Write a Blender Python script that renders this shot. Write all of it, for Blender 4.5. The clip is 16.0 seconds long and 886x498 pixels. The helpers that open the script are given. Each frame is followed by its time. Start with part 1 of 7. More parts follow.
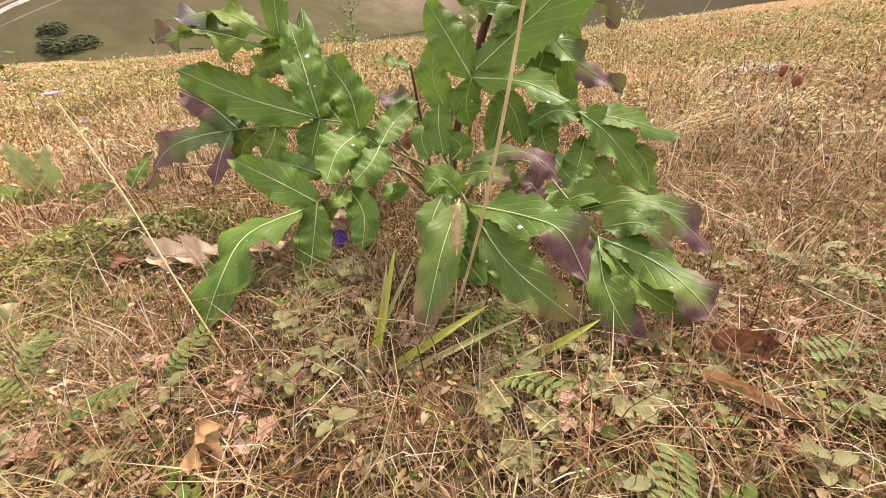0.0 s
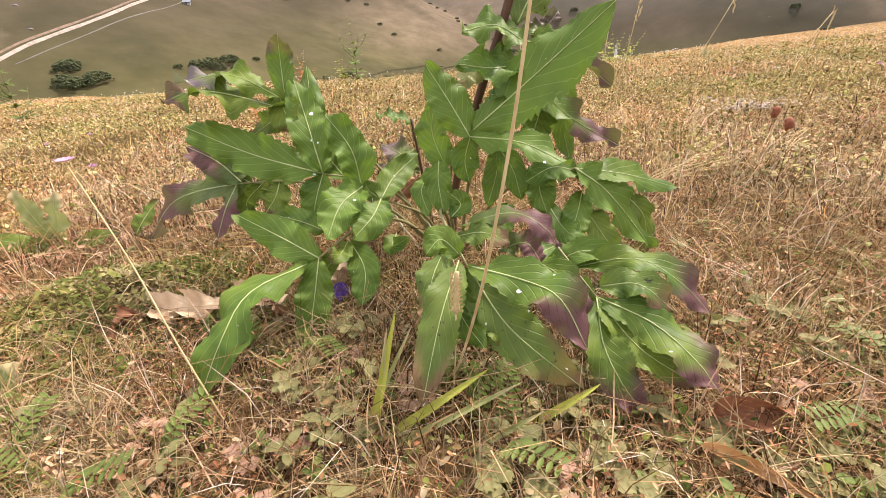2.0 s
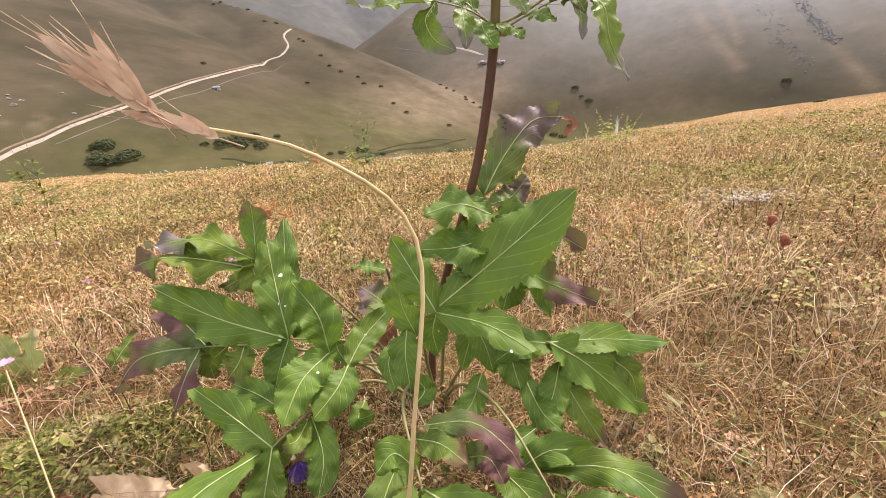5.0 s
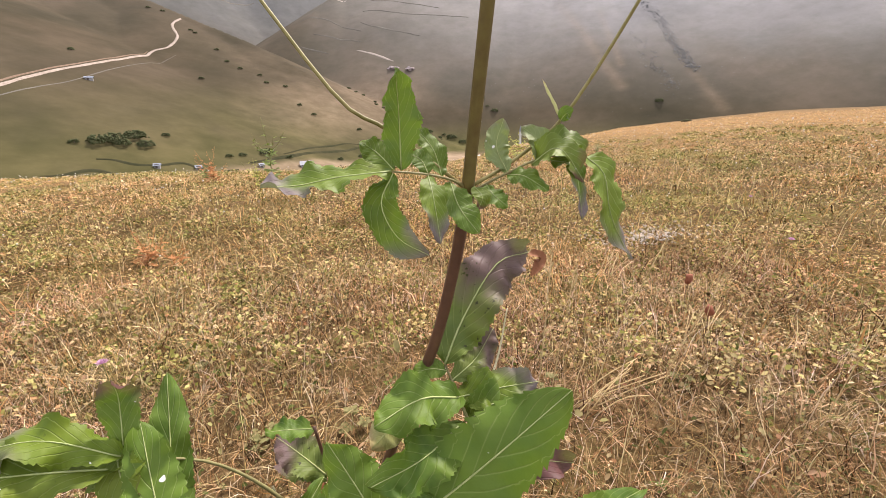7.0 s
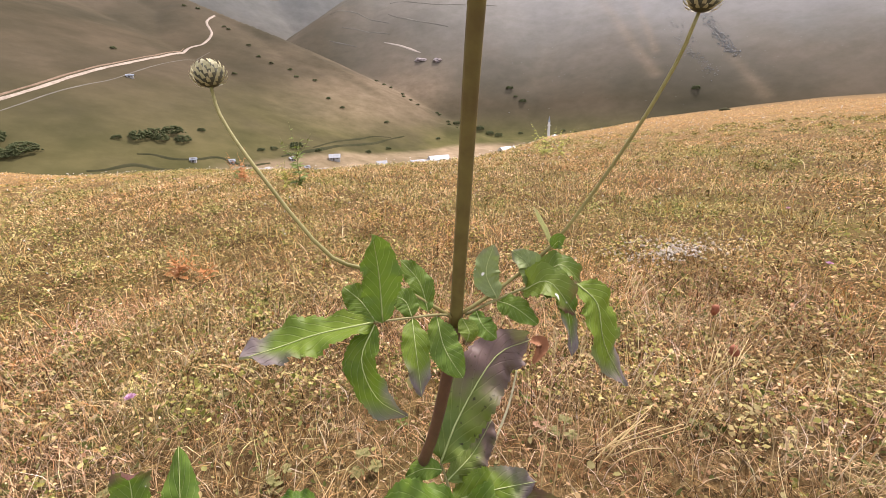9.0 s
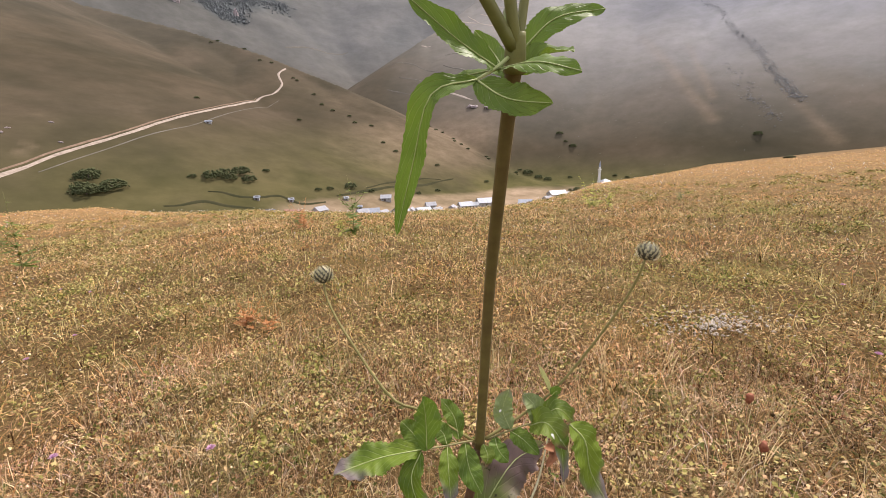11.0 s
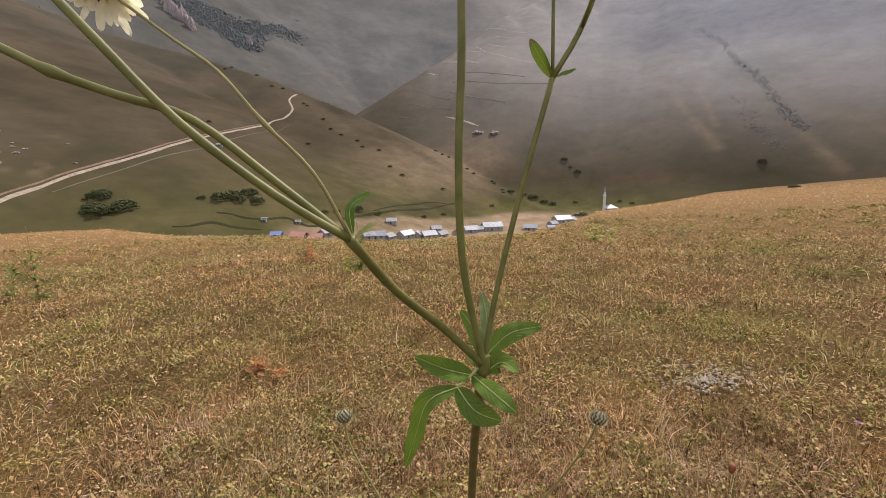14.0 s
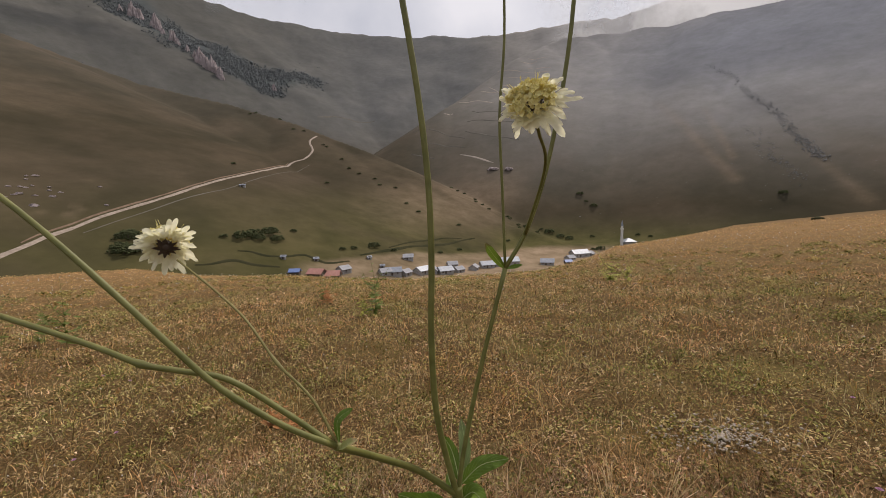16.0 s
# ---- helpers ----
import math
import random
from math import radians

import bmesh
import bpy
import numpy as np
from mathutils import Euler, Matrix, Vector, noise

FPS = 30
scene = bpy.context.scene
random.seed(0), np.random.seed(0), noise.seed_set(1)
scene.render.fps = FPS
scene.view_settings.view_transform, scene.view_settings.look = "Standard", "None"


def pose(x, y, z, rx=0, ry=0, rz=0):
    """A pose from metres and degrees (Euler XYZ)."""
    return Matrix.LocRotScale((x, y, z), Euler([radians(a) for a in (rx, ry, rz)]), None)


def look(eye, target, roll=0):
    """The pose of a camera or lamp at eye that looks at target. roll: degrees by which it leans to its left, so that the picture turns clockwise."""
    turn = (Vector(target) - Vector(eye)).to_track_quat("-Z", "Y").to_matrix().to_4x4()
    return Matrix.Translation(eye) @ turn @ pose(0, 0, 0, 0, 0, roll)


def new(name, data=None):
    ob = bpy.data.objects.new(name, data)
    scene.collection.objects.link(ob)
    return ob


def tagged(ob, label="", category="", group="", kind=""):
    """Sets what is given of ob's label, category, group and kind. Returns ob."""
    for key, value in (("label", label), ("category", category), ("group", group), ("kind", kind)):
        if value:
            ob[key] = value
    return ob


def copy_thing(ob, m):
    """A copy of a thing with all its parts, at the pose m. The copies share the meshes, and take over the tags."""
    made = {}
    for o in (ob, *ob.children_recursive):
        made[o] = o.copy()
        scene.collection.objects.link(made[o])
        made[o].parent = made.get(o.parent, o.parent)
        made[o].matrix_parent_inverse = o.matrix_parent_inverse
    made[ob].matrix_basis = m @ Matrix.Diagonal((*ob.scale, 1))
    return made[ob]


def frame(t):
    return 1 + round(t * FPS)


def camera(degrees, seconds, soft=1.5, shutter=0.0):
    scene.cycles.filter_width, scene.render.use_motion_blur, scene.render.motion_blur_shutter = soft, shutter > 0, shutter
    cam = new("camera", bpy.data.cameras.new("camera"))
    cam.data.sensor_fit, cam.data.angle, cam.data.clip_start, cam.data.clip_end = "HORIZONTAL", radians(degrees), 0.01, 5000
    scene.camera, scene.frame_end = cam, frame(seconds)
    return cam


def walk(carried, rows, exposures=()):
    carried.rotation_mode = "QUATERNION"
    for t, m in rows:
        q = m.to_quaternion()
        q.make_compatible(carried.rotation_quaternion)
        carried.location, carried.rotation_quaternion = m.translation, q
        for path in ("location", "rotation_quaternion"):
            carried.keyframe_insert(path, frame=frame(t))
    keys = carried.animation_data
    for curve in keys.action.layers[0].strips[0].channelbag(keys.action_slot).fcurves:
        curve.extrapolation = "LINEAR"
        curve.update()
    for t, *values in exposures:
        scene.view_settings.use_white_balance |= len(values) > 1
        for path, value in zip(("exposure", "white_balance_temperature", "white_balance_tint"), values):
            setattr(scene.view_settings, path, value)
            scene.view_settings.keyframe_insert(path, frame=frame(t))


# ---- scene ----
cam = camera(91.8, 16.0, soft=0.45)
PATH = [
    (0, (0.026, -0.027, 0.413), (-0.051, 1.666, -0.649), -2.2),
    (0.5, (0.022, -0.021, 0.423), (-0.053, 1.677, -0.632), -2.2),
    (1, (0.023, -0.019, 0.434), (-0.056, 1.694, -0.595), -2.3),
    (1.5, (0.027, -0.015, 0.445), (-0.054, 1.717, -0.552), -2.4),
    (2, (0.03, -0.011, 0.453), (-0.053, 1.748, -0.495), -2.5),
    (2.5, (0.035, -0.002, 0.466), (-0.047, 1.781, -0.436), -2.5),
    (3, (0.047, 0.008, 0.488), (-0.032, 1.819, -0.358), -2.6),
    (3.5, (0.056, 0.01, 0.506), (-0.02, 1.839, -0.3), -2.6),
    (4, (0.127, -0.022, 0.59), (-0.012, 1.827, -0.158), -3.2),
    (4.2, (0.121, -0.017, 0.593), (-0.021, 1.841, -0.133), -3.1),
    (6.5, (0.079, 0.325, 0.656), (0.122, 2.218, 0.012), -4.9),
    (7, (0.059, 0.324, 0.77), (0.336, 2.192, 0.113), -0.6),
    (7.5, (0.063, 0.348, 0.806), (0.351, 2.211, 0.139), -0.7),
    (8, (0.096, 0.367, 0.823), (0.301, 2.236, 0.142), -1.6),
    (8.5, (0.116, 0.377, 0.858), (0.296, 2.247, 0.17), -1.6),
    (9, (0.107, 0.37, 0.901), (0.259, 2.241, 0.212), -1.6),
    (9.5, (0.12, 0.334, 0.949), (0.149, 2.215, 0.271), -1.3),
    (10, (0.123, 0.294, 0.997), (0.103, 2.196, 0.378), -1.5),
    (10.2, (0.119, 0.282, 1.014), (0.088, 2.193, 0.423), -1.6),
    (12.5, (0.124, 0.175, 1.255), (0.05, 2.126, 0.821), -0.9),
    (13, (0.131, 0.159, 1.283), (0.056, 2.111, 0.854), -0.8),
    (13.5, (0.14, 0.147, 1.326), (0.065, 2.102, 0.909), -0.8),
    (14, (0.137, 0.137, 1.349), (0.062, 2.095, 0.951), -0.8),
    (14.5, (0.141, 0.123, 1.388), (0.063, 2.086, 1.017), -1.0),
    (15, (0.156, 0.107, 1.431), (0.036, 2.077, 1.106), -1.4),
    (15.5, (0.17, 0.08, 1.461), (0.036, 2.056, 1.185), -1.5),
    (16, (0.187, 0.065, 1.499), (0.038, 2.046, 1.265), -1.7),
]
walk(cam, [(t, look(eye, target, roll)) for t, eye, target, roll in PATH],
     exposures=((0.0, 1.17, 6500, 19), (3.5, 1.17, 6500, 18), (6.5, 0.92, 6500, 18), (9.5, 0.95, 6500, 18), (12.5, 0.27, 6500, 18), (14.5, 0.11, 6580, 17), (16.0, -0.34, 6600, 15)))


# ---- terrain ----
def hash2(i, j, seed):
    n = (i * 374761393 + j * 668265263 + seed * 974711) & 0x7FFFFFFF
    n = ((n ^ (n >> 13)) * 1274126177) & 0x7FFFFFFF
    return ((n ^ (n >> 16)) & 0xFFFF) / 65535.0


def value_noise(x, y, size, seed):
    """Smooth noise from -1 to 1 with cells of that size."""
    u, v = x / size, y / size
    i, j = np.floor(u).astype(np.int64), np.floor(v).astype(np.int64)
    a, b = u - i, v - j
    a, b = a * a * a * (a * (6 * a - 15) + 10), b * b * b * (b * (6 * b - 15) + 10)
    low = hash2(i, j, seed) * (1 - a) + hash2(i + 1, j, seed) * a
    high = hash2(i, j + 1, seed) * (1 - a) + hash2(i + 1, j + 1, seed) * a
    return 2 * (low * (1 - b) + high * b) - 1


def fractal(x, y, size, seed, octaves=4):
    total, gain = 0, 1
    for k in range(octaves):
        total = total + gain * value_noise(x + 17.3 * k, y - 9.1 * k, size / 2 ** k, seed + k)
        gain *= 0.5
    return total / 1.9


def polar(azimuth, elevation, distance):
    a = math.radians(azimuth)
    return distance * math.sin(a), distance * math.cos(a), distance * math.tan(math.radians(elevation)) + 1.4


# crest lines: azimuth and elevation seen from the plant, and distance in metres
LEFT_SPUR = [polar(*p) for p in ((-75, 17, 1050), (-48.2, 15.7, 950), (-37.9, 12.8, 900), (-29.8, 11.7, 820), (-22.5, 9.8, 720), (-14.4, 6.6, 640), (-5.8, 2.2, 560), (3.0, -3.2, 490), (8.8, -5.2, 460))]
BACK_RIDGE = [polar(*p) for p in ((-72, 20, 1500), (-48, 21.8, 1600), (-41.4, 22.2, 1700), (-30.7, 22.0, 1800), (-24.3, 20.6, 1850), (-16.4, 20.0, 1900), (-3.8, 19.7, 1900), (4.8, 19.5, 1850), (16, 19.8, 1800))]
RIGHT_SPUR = [polar(*p) for p in ((-9.3, 6.1, 770), (-6.1, 10.1, 850), (-3.8, 11.6, 890), (-0.9, 13.0, 940), (2.4, 15.1, 1010), (5.9, 17.1, 1090), (9.0, 18.0, 1160), (13.1, 18.9, 1250), (19.9, 20.0, 1360), (28, 21.2, 1450), (40, 21.5, 1500), (60, 20, 1500))]


def ridge_height(x, y, crest, slope, hollow):
    best = np.full(x.shape, -1e9)
    for (x0, y0, z0), (x1, y1, z1) in zip(crest[:-1], crest[1:]):
        dx, dy = x1 - x0, y1 - y0
        s = np.clip(((x - x0) * dx + (y - y0) * dy) / (dx * dx + dy * dy), 0, 1)
        d = np.hypot(x - x0 - s * dx, y - y0 - s * dy)
        best = np.maximum(best, z0 + s * (z1 - z0) - slope * d + hollow * d * d / 1000)
    return best


# slope and rounding of the near hill by azimuth
HILL_AZIMUTH = (-180, -90, -50, -40, -25, -10, 0, 9, 18, 30, 45, 90, 180)
HILL_SLOPE = (-0.06, 0.05, 0.075, 0.085, 0.052, 0.042, 0.045, 0.05, 0.056, 0.05, 0.026, -0.03, -0.06)
HILL_ROUND = (0, 0, 0.0001, 0.0001, 0.002, 0.0038, 0.0033, 0.0026, 0.0006, 0.0, -0.0001, 0, 0)


def meadow_height(x, y):
    r = np.hypot(x, y)
    az = np.degrees(np.arctan2(x, y))
    h = 0.03 - np.interp(az, HILL_AZIMUTH, HILL_SLOPE) * r - np.interp(az, HILL_AZIMUTH, HILL_ROUND) * r * r
    h = h - 0.004 * np.maximum(r - 55 - 40 * np.clip((az - 10) / 30, 0, 1), 0) ** 2
    h = h + 0.025 * value_noise(x, y, 1.7, 3) * np.clip(r - 0.6, 0, 1) + 0.05 * value_noise(x, y, 5.5, 5) * np.clip((r - 2) / 4, 0, 1)
    h = h + 0.04 * value_noise(x, y, 0.55, 6) * np.clip((r - 1.2) / 1.5, 0, 1) * np.clip((26 - r) / 10, 0, 1)
    return h + 0.012 * value_noise(x, y, 0.23, 8) * np.clip(6 - r, 0, 1)


def valley_height(x, y):
    r = np.hypot(x, y)
    floor = -54 + 0.02 * (r - 300) + 2.5 * fractal(x, y, 90, 11)
    left = ridge_height(x, y, LEFT_SPUR, 0.47, 0.06)
    back = ridge_height(x, y, BACK_RIDGE, 0.78, 0.05)
    right = ridge_height(x, y, RIGHT_SPUR, 0.68, 0.04)
    def rough(h, amount, seed):
        return h + amount * np.clip((h + 60) / 120, 0, 1) * fractal(x, y, 210, seed, 5)
    left, back, right = rough(left, 5, 21), rough(back, 22, 31), rough(right, 8, 41)
    fall = np.arctan2(x - 900, 1900 - y)
    gully = np.abs(fractal(fall * 900, np.hypot(x - 900, y - 1900) * 0.22, 130, 51, 4))
    right = right - 13 * np.clip((right + 40) / 160, 0, 1) * np.clip(0.4 - gully, 0, 1)
    h = np.maximum(np.maximum(left, back), right)
    k = 9.0
    return np.maximum(h, floor) + k * np.exp(-np.abs(h - floor) / k) * 0.5


WOOD_PATCHES = ((-960, 1200, 70), (-880, 1190, 60), (-800, 1170, 60), (-740, 1150, 55), (-680, 1190, 60), (-620, 1170, 60), (-560, 1170, 50), (-530, 1240, 45), (-490, 1330, 45), (-530, 1130, 30), (-150, 1370, 38), (-115, 1440, 36), (-165, 1310, 26))


def wood_density(x, y):
    """How thickly the far slope is wooded, from 0 to 1 and over."""
    near = sum(np.exp(-((x - px) ** 2 + (y - py) ** 2) / (r * r)) for px, py, r in WOOD_PATCHES)
    return near * (0.9 + 0.9 * fractal(x, y, 70, 81, 4))


def ground_height(x, y):
    x, y = np.asarray(x, float), np.asarray(y, float)
    return np.where(np.hypot(x, y) < 30, meadow_height(x, y), np.maximum(meadow_height(x, y), valley_height(x, y)))

# ---- light ----
world = bpy.data.worlds.new("overcast_sky")
scene.world = world
world.use_nodes = True
wn, wl = world.node_tree.nodes, world.node_tree.links
wn.clear()
sky = wn.new("ShaderNodeTexSky")
sky.sky_type, sky.sun_disc, sky.sun_elevation, sky.sun_rotation = "NISHITA", False, radians(48), radians(30)
cloud_coords = wn.new("ShaderNodeTexCoord")
cloud_noise = wn.new("ShaderNodeTexNoise")
cloud_noise.inputs["Scale"].default_value, cloud_noise.inputs["Detail"].default_value = 3.5, 6
cloud_ramp = wn.new("ShaderNodeValToRGB")
cloud_ramp.color_ramp.elements[0].position, cloud_ramp.color_ramp.elements[0].color = 0.3, (7.0, 7.3, 8.0, 1)
cloud_ramp.color_ramp.elements[1].position, cloud_ramp.color_ramp.elements[1].color = 0.68, (11.0, 11.0, 11.2, 1)
cloud_mix = wn.new("ShaderNodeMixRGB")
cloud_mix.inputs[0].default_value = 0.88
background = wn.new("ShaderNodeBackground")
background.inputs["Strength"].default_value = 0.1
world_out = wn.new("ShaderNodeOutputWorld")
wl.new(cloud_coords.outputs["Generated"], cloud_noise.inputs["Vector"])
wl.new(cloud_noise.outputs["Fac"], cloud_ramp.inputs["Fac"])
wl.new(sky.outputs["Color"], cloud_mix.inputs[1])
wl.new(cloud_ramp.outputs["Color"], cloud_mix.inputs[2])
wl.new(cloud_mix.outputs["Color"], background.inputs["Color"])
wl.new(background.outputs["Background"], world_out.inputs["Surface"])

sun_data = bpy.data.lights.new("sun", "SUN")
sun_data.energy, sun_data.angle, sun_data.color = 3.9, radians(7), (1.0, 0.92, 0.8)
sun = new("sun", sun_data)
sun.matrix_world = look((0, 0, 300), (-0.5 * 200, -0.62 * 200, 300 - 200 * 0.95))


# ---- materials ----
class Nodes:
    """A small builder for one node material."""

    def __init__(self, name, rough=0.75, translucent=0.0, specular=0.3, metal=0.0):
        self.mat = bpy.data.materials.new(name)
        self.mat.use_nodes = True
        self.n, self.l = self.mat.node_tree.nodes, self.mat.node_tree.links
        self.n.clear()
        self.out = self.n.new("ShaderNodeOutputMaterial")
        self.bsdf = self.n.new("ShaderNodeBsdfPrincipled")
        self.bsdf.inputs["Roughness"].default_value = rough
        self.bsdf.inputs["Specular IOR Level"].default_value = specular
        self.bsdf.inputs["Metallic"].default_value = metal
        self.thin = None
        if translucent:
            self.thin = self.n.new("ShaderNodeBsdfTranslucent")
            mix = self.n.new("ShaderNodeMixShader")
            mix.inputs[0].default_value = translucent
            self.l.new(self.bsdf.outputs[0], mix.inputs[1])
            self.l.new(self.thin.outputs[0], mix.inputs[2])
            self.l.new(mix.outputs[0], self.out.inputs["Surface"])
        else:
            self.l.new(self.bsdf.outputs[0], self.out.inputs["Surface"])

    def coords(self, which="Object"):
        return self.n.new("ShaderNodeTexCoord").outputs[which]

    def noise(self, scale, detail=4, vector=None, rough=0.55):
        t = self.n.new("ShaderNodeTexNoise")
        t.inputs["Scale"].default_value, t.inputs["Detail"].default_value, t.inputs["Roughness"].default_value = scale, detail, rough
        self.l.new(vector or self.coords(), t.inputs["Vector"])
        return t.outputs["Fac"]

    def ramp(self, value, *stops, step=False):
        r = self.n.new("ShaderNodeValToRGB")
        e = r.color_ramp.elements
        if step:
            r.color_ramp.interpolation = "CONSTANT"
        while len(e) < len(stops):
            e.new(0.5)
        for k, (p, c) in enumerate(stops):
            e[k].position = p
            e[k].color = (*c, 1) if len(c) == 3 else c
        self.l.new(value, r.inputs["Fac"])
        return r.outputs["Color"]

    def grey(self, value, low, high):
        return self.ramp(value, (low, (0, 0, 0)), (high, (1, 1, 1)))

    def mix(self, fac, a, b, mode="MIX"):
        m = self.n.new("ShaderNodeMixRGB")
        m.blend_type = mode
        for socket, v in zip(m.inputs, (fac, a, b)):
            if hasattr(v, "is_linked"):
                self.l.new(v, socket)
            elif isinstance(v, (int, float)):
                socket.default_value = v
            else:
                socket.default_value = (*v, 1)
        return m.outputs["Color"]

    def math(self, op, a, b=0.0):
        m = self.n.new("ShaderNodeMath")
        m.operation = op
        for socket, v in zip(m.inputs, (a, b)):
            if hasattr(v, "is_linked"):
                self.l.new(v, socket)
            else:
                socket.default_value = v
        return m.outputs[0]

    def island(self):
        return self.n.new("ShaderNodeNewGeometry").outputs["Random Per Island"]

    def piece(self):
        return self.n.new("ShaderNodeObjectInfo").outputs["Random"]

    def bump(self, height, strength=0.3, distance=0.01):
        b = self.n.new("ShaderNodeBump")
        b.inputs["Strength"].default_value, b.inputs["Distance"].default_value = strength, distance
        self.l.new(height, b.inputs["Height"])
        self.l.new(b.outputs[0], self.bsdf.inputs["Normal"])

    def done(self, color, thin_color=None):
        self.l.new(color, self.bsdf.inputs["Base Color"])
        if self.thin:
            self.l.new(thin_color or color, self.thin.inputs["Color"])
        return self.mat


def leaf_material(name, dark, light, tip, tip_from=2.0, spots=0.0, vein=(0.36, 0.42, 0.16), droppings=True):
    """A leaf with side veins along its UVs (u along the rib, v across), and a tip of another colour."""
    m = Nodes(name, rough=0.52, translucent=0.28, specular=0.22)
    sep = m.n.new("ShaderNodeSeparateXYZ")
    m.l.new(m.coords("UV"), sep.inputs[0])
    u, v = sep.outputs[0], m.math("ABSOLUTE", m.math("SUBTRACT", sep.outputs[1], 0.5))
    wobble = m.math("MULTIPLY", m.math("SUBTRACT", m.noise(22, 2), 0.5), 0.05)
    saw = m.math("FRACT", m.math("ADD", m.math("SUBTRACT", m.math("MULTIPLY", u, 8.0), m.math("MULTIPLY", v, 5.5)), m.math("MULTIPLY", wobble, 5)))
    line = m.math("ABSOLUTE", m.math("SUBTRACT", saw, 0.5))
    veins = m.ramp(line, (0.0, (1, 1, 1)), (0.045, (0.35, 0.35, 0.35)), (0.1, (0, 0, 0)))
    mottle = m.noise(28, 5)
    base = m.mix(m.grey(mottle, 0.36, 0.66), dark, light)
    base = m.mix(m.math("MULTIPLY", m.grey(m.noise(9, 2), 0.45, 0.62), 0.35), base, (0.17, 0.2, 0.02))
    base = m.mix(m.grey(m.piece(), 0.0, 1.6), base, light)
    base = m.mix(m.math("MULTIPLY", veins, 0.5), base, m.mix(0.6, base, vein))
    if tip_from < 1.5:
        edge = m.math("ADD", m.math("ADD", u, m.math("MULTIPLY", v, 0.35)), m.math("MULTIPLY", m.math("SUBTRACT", m.noise(14, 4), 0.5), 0.75))
        base = m.mix(m.grey(edge, tip_from - 0.1, tip_from + 0.14), base, tip)
    if spots:
        dots = m.math("MULTIPLY", m.grey(m.noise(140, 2), 0.66, 0.72), spots)
        base = m.mix(dots, base, (0.03, 0.025, 0.015))
    if droppings:
        splash = m.grey(m.noise(55, 1), 0.78, 0.79)
        base = m.mix(splash, base, (0.8, 0.8, 0.76))
    pucker = m.mix(0.62, m.math("SUBTRACT", 1.0, veins), m.noise(48, 4), "MIX")
    m.bump(pucker, 0.6, 0.003)
    return m.done(base, m.mix(0.5, base, (0.17, 0.27, 0.03)))


GREEN = leaf_material("green_leaf", (0.035, 0.080, 0.009), (0.105, 0.174, 0.023), (0.13, 0.1, 0.07), 1.22)
PURPLE = leaf_material("purple_tipped_leaf", (0.039, 0.085, 0.011), (0.110, 0.177, 0.025), (0.115, 0.05, 0.05), 0.7, 0.4)
MAUVE = leaf_material("mauve_leaf", (0.056, 0.088, 0.022), (0.115, 0.151, 0.044), (0.125, 0.055, 0.055), 0.5, 0.3, (0.25, 0.22, 0.14))
OLIVE = leaf_material("olive_leaf", (0.056, 0.096, 0.011), (0.136, 0.188, 0.025), (0.13, 0.07, 0.045), 0.95, 0.25)
SPOTTED = leaf_material("spotted_leaf", (0.042, 0.085, 0.014), (0.115, 0.167, 0.031), (0.17, 0.1, 0.05), 0.82, 0.9)
BRONZE = leaf_material("bronzed_leaf", (0.052, 0.090, 0.018), (0.126, 0.167, 0.037), (0.125, 0.08, 0.078), 0.58, 1.0)
GREY_TIP = leaf_material("grey_tipped_leaf", (0.054, 0.105, 0.009), (0.138, 0.198, 0.019), (0.165, 0.13, 0.135), 0.82, 0.3)
PALE_GREEN = leaf_material("pale_green_leaf", (0.11, 0.159, 0.061), (0.204, 0.252, 0.108), (0.2, 0.2, 0.12), 1.0)
PALE = leaf_material("pale_leaf", (0.19, 0.21, 0.06), (0.32, 0.32, 0.12), (0.42, 0.33, 0.17), 0.9, droppings=False)


def plain(name, a, b, scale=30, rough=0.7, translucent=0.0, bump=0.3, distance=0.003, metal=0.0, specular=0.3, island=False, far=None):
    m = Nodes(name, rough, translucent, specular, metal)
    f = m.noise(scale, 5)
    c = m.mix(m.grey(f, 0.3, 0.7), a, b)
    c = m.mix(m.math("MULTIPLY", m.noise(scale / 7, 3), 0.5), c, [0.7 * x for x in a])
    if island:
        c = m.mix(m.math("MULTIPLY", m.island(), 0.6), c, b)
    m.bump(f, bump, distance)
    return m.done(c)


STALK_BROWN = plain("olive_brown_stalk", (0.1, 0.07, 0.025), (0.17, 0.14, 0.042), 45, 0.5, specular=0.35)
RIB = plain("leaf_rib", (0.3, 0.36, 0.13), (0.42, 0.45, 0.2), 60, 0.5)
LEAF_STALK = plain("leaf_stalk", (0.17, 0.15, 0.06), (0.3, 0.28, 0.12), 40, 0.55)
SIDE_STALK = plain("side_stalk", (0.17, 0.15, 0.045), (0.3, 0.26, 0.1), 45, 0.55)
STALK_GREEN = plain("green_stalk", (0.105, 0.11, 0.026), (0.205, 0.2, 0.058), 45, 0.5, specular=0.35)
STALK_RED = plain("red_brown_stalk", (0.075, 0.032, 0.022), (0.13, 0.065, 0.035), 50, 0.45, specular=0.5)
PETAL = plain("cream_petal", (0.9, 0.87, 0.62), (0.94, 0.92, 0.74), 120, 0.6, 0.55, 0.1)
FLORET = plain("yellow_floret", (0.78, 0.68, 0.22), (0.9, 0.84, 0.48), 200, 0.6, 0.4, island=True)
BRACT = plain("dark_bract", (0.04, 0.026, 0.02), (0.09, 0.065, 0.045), 150, 0.6)
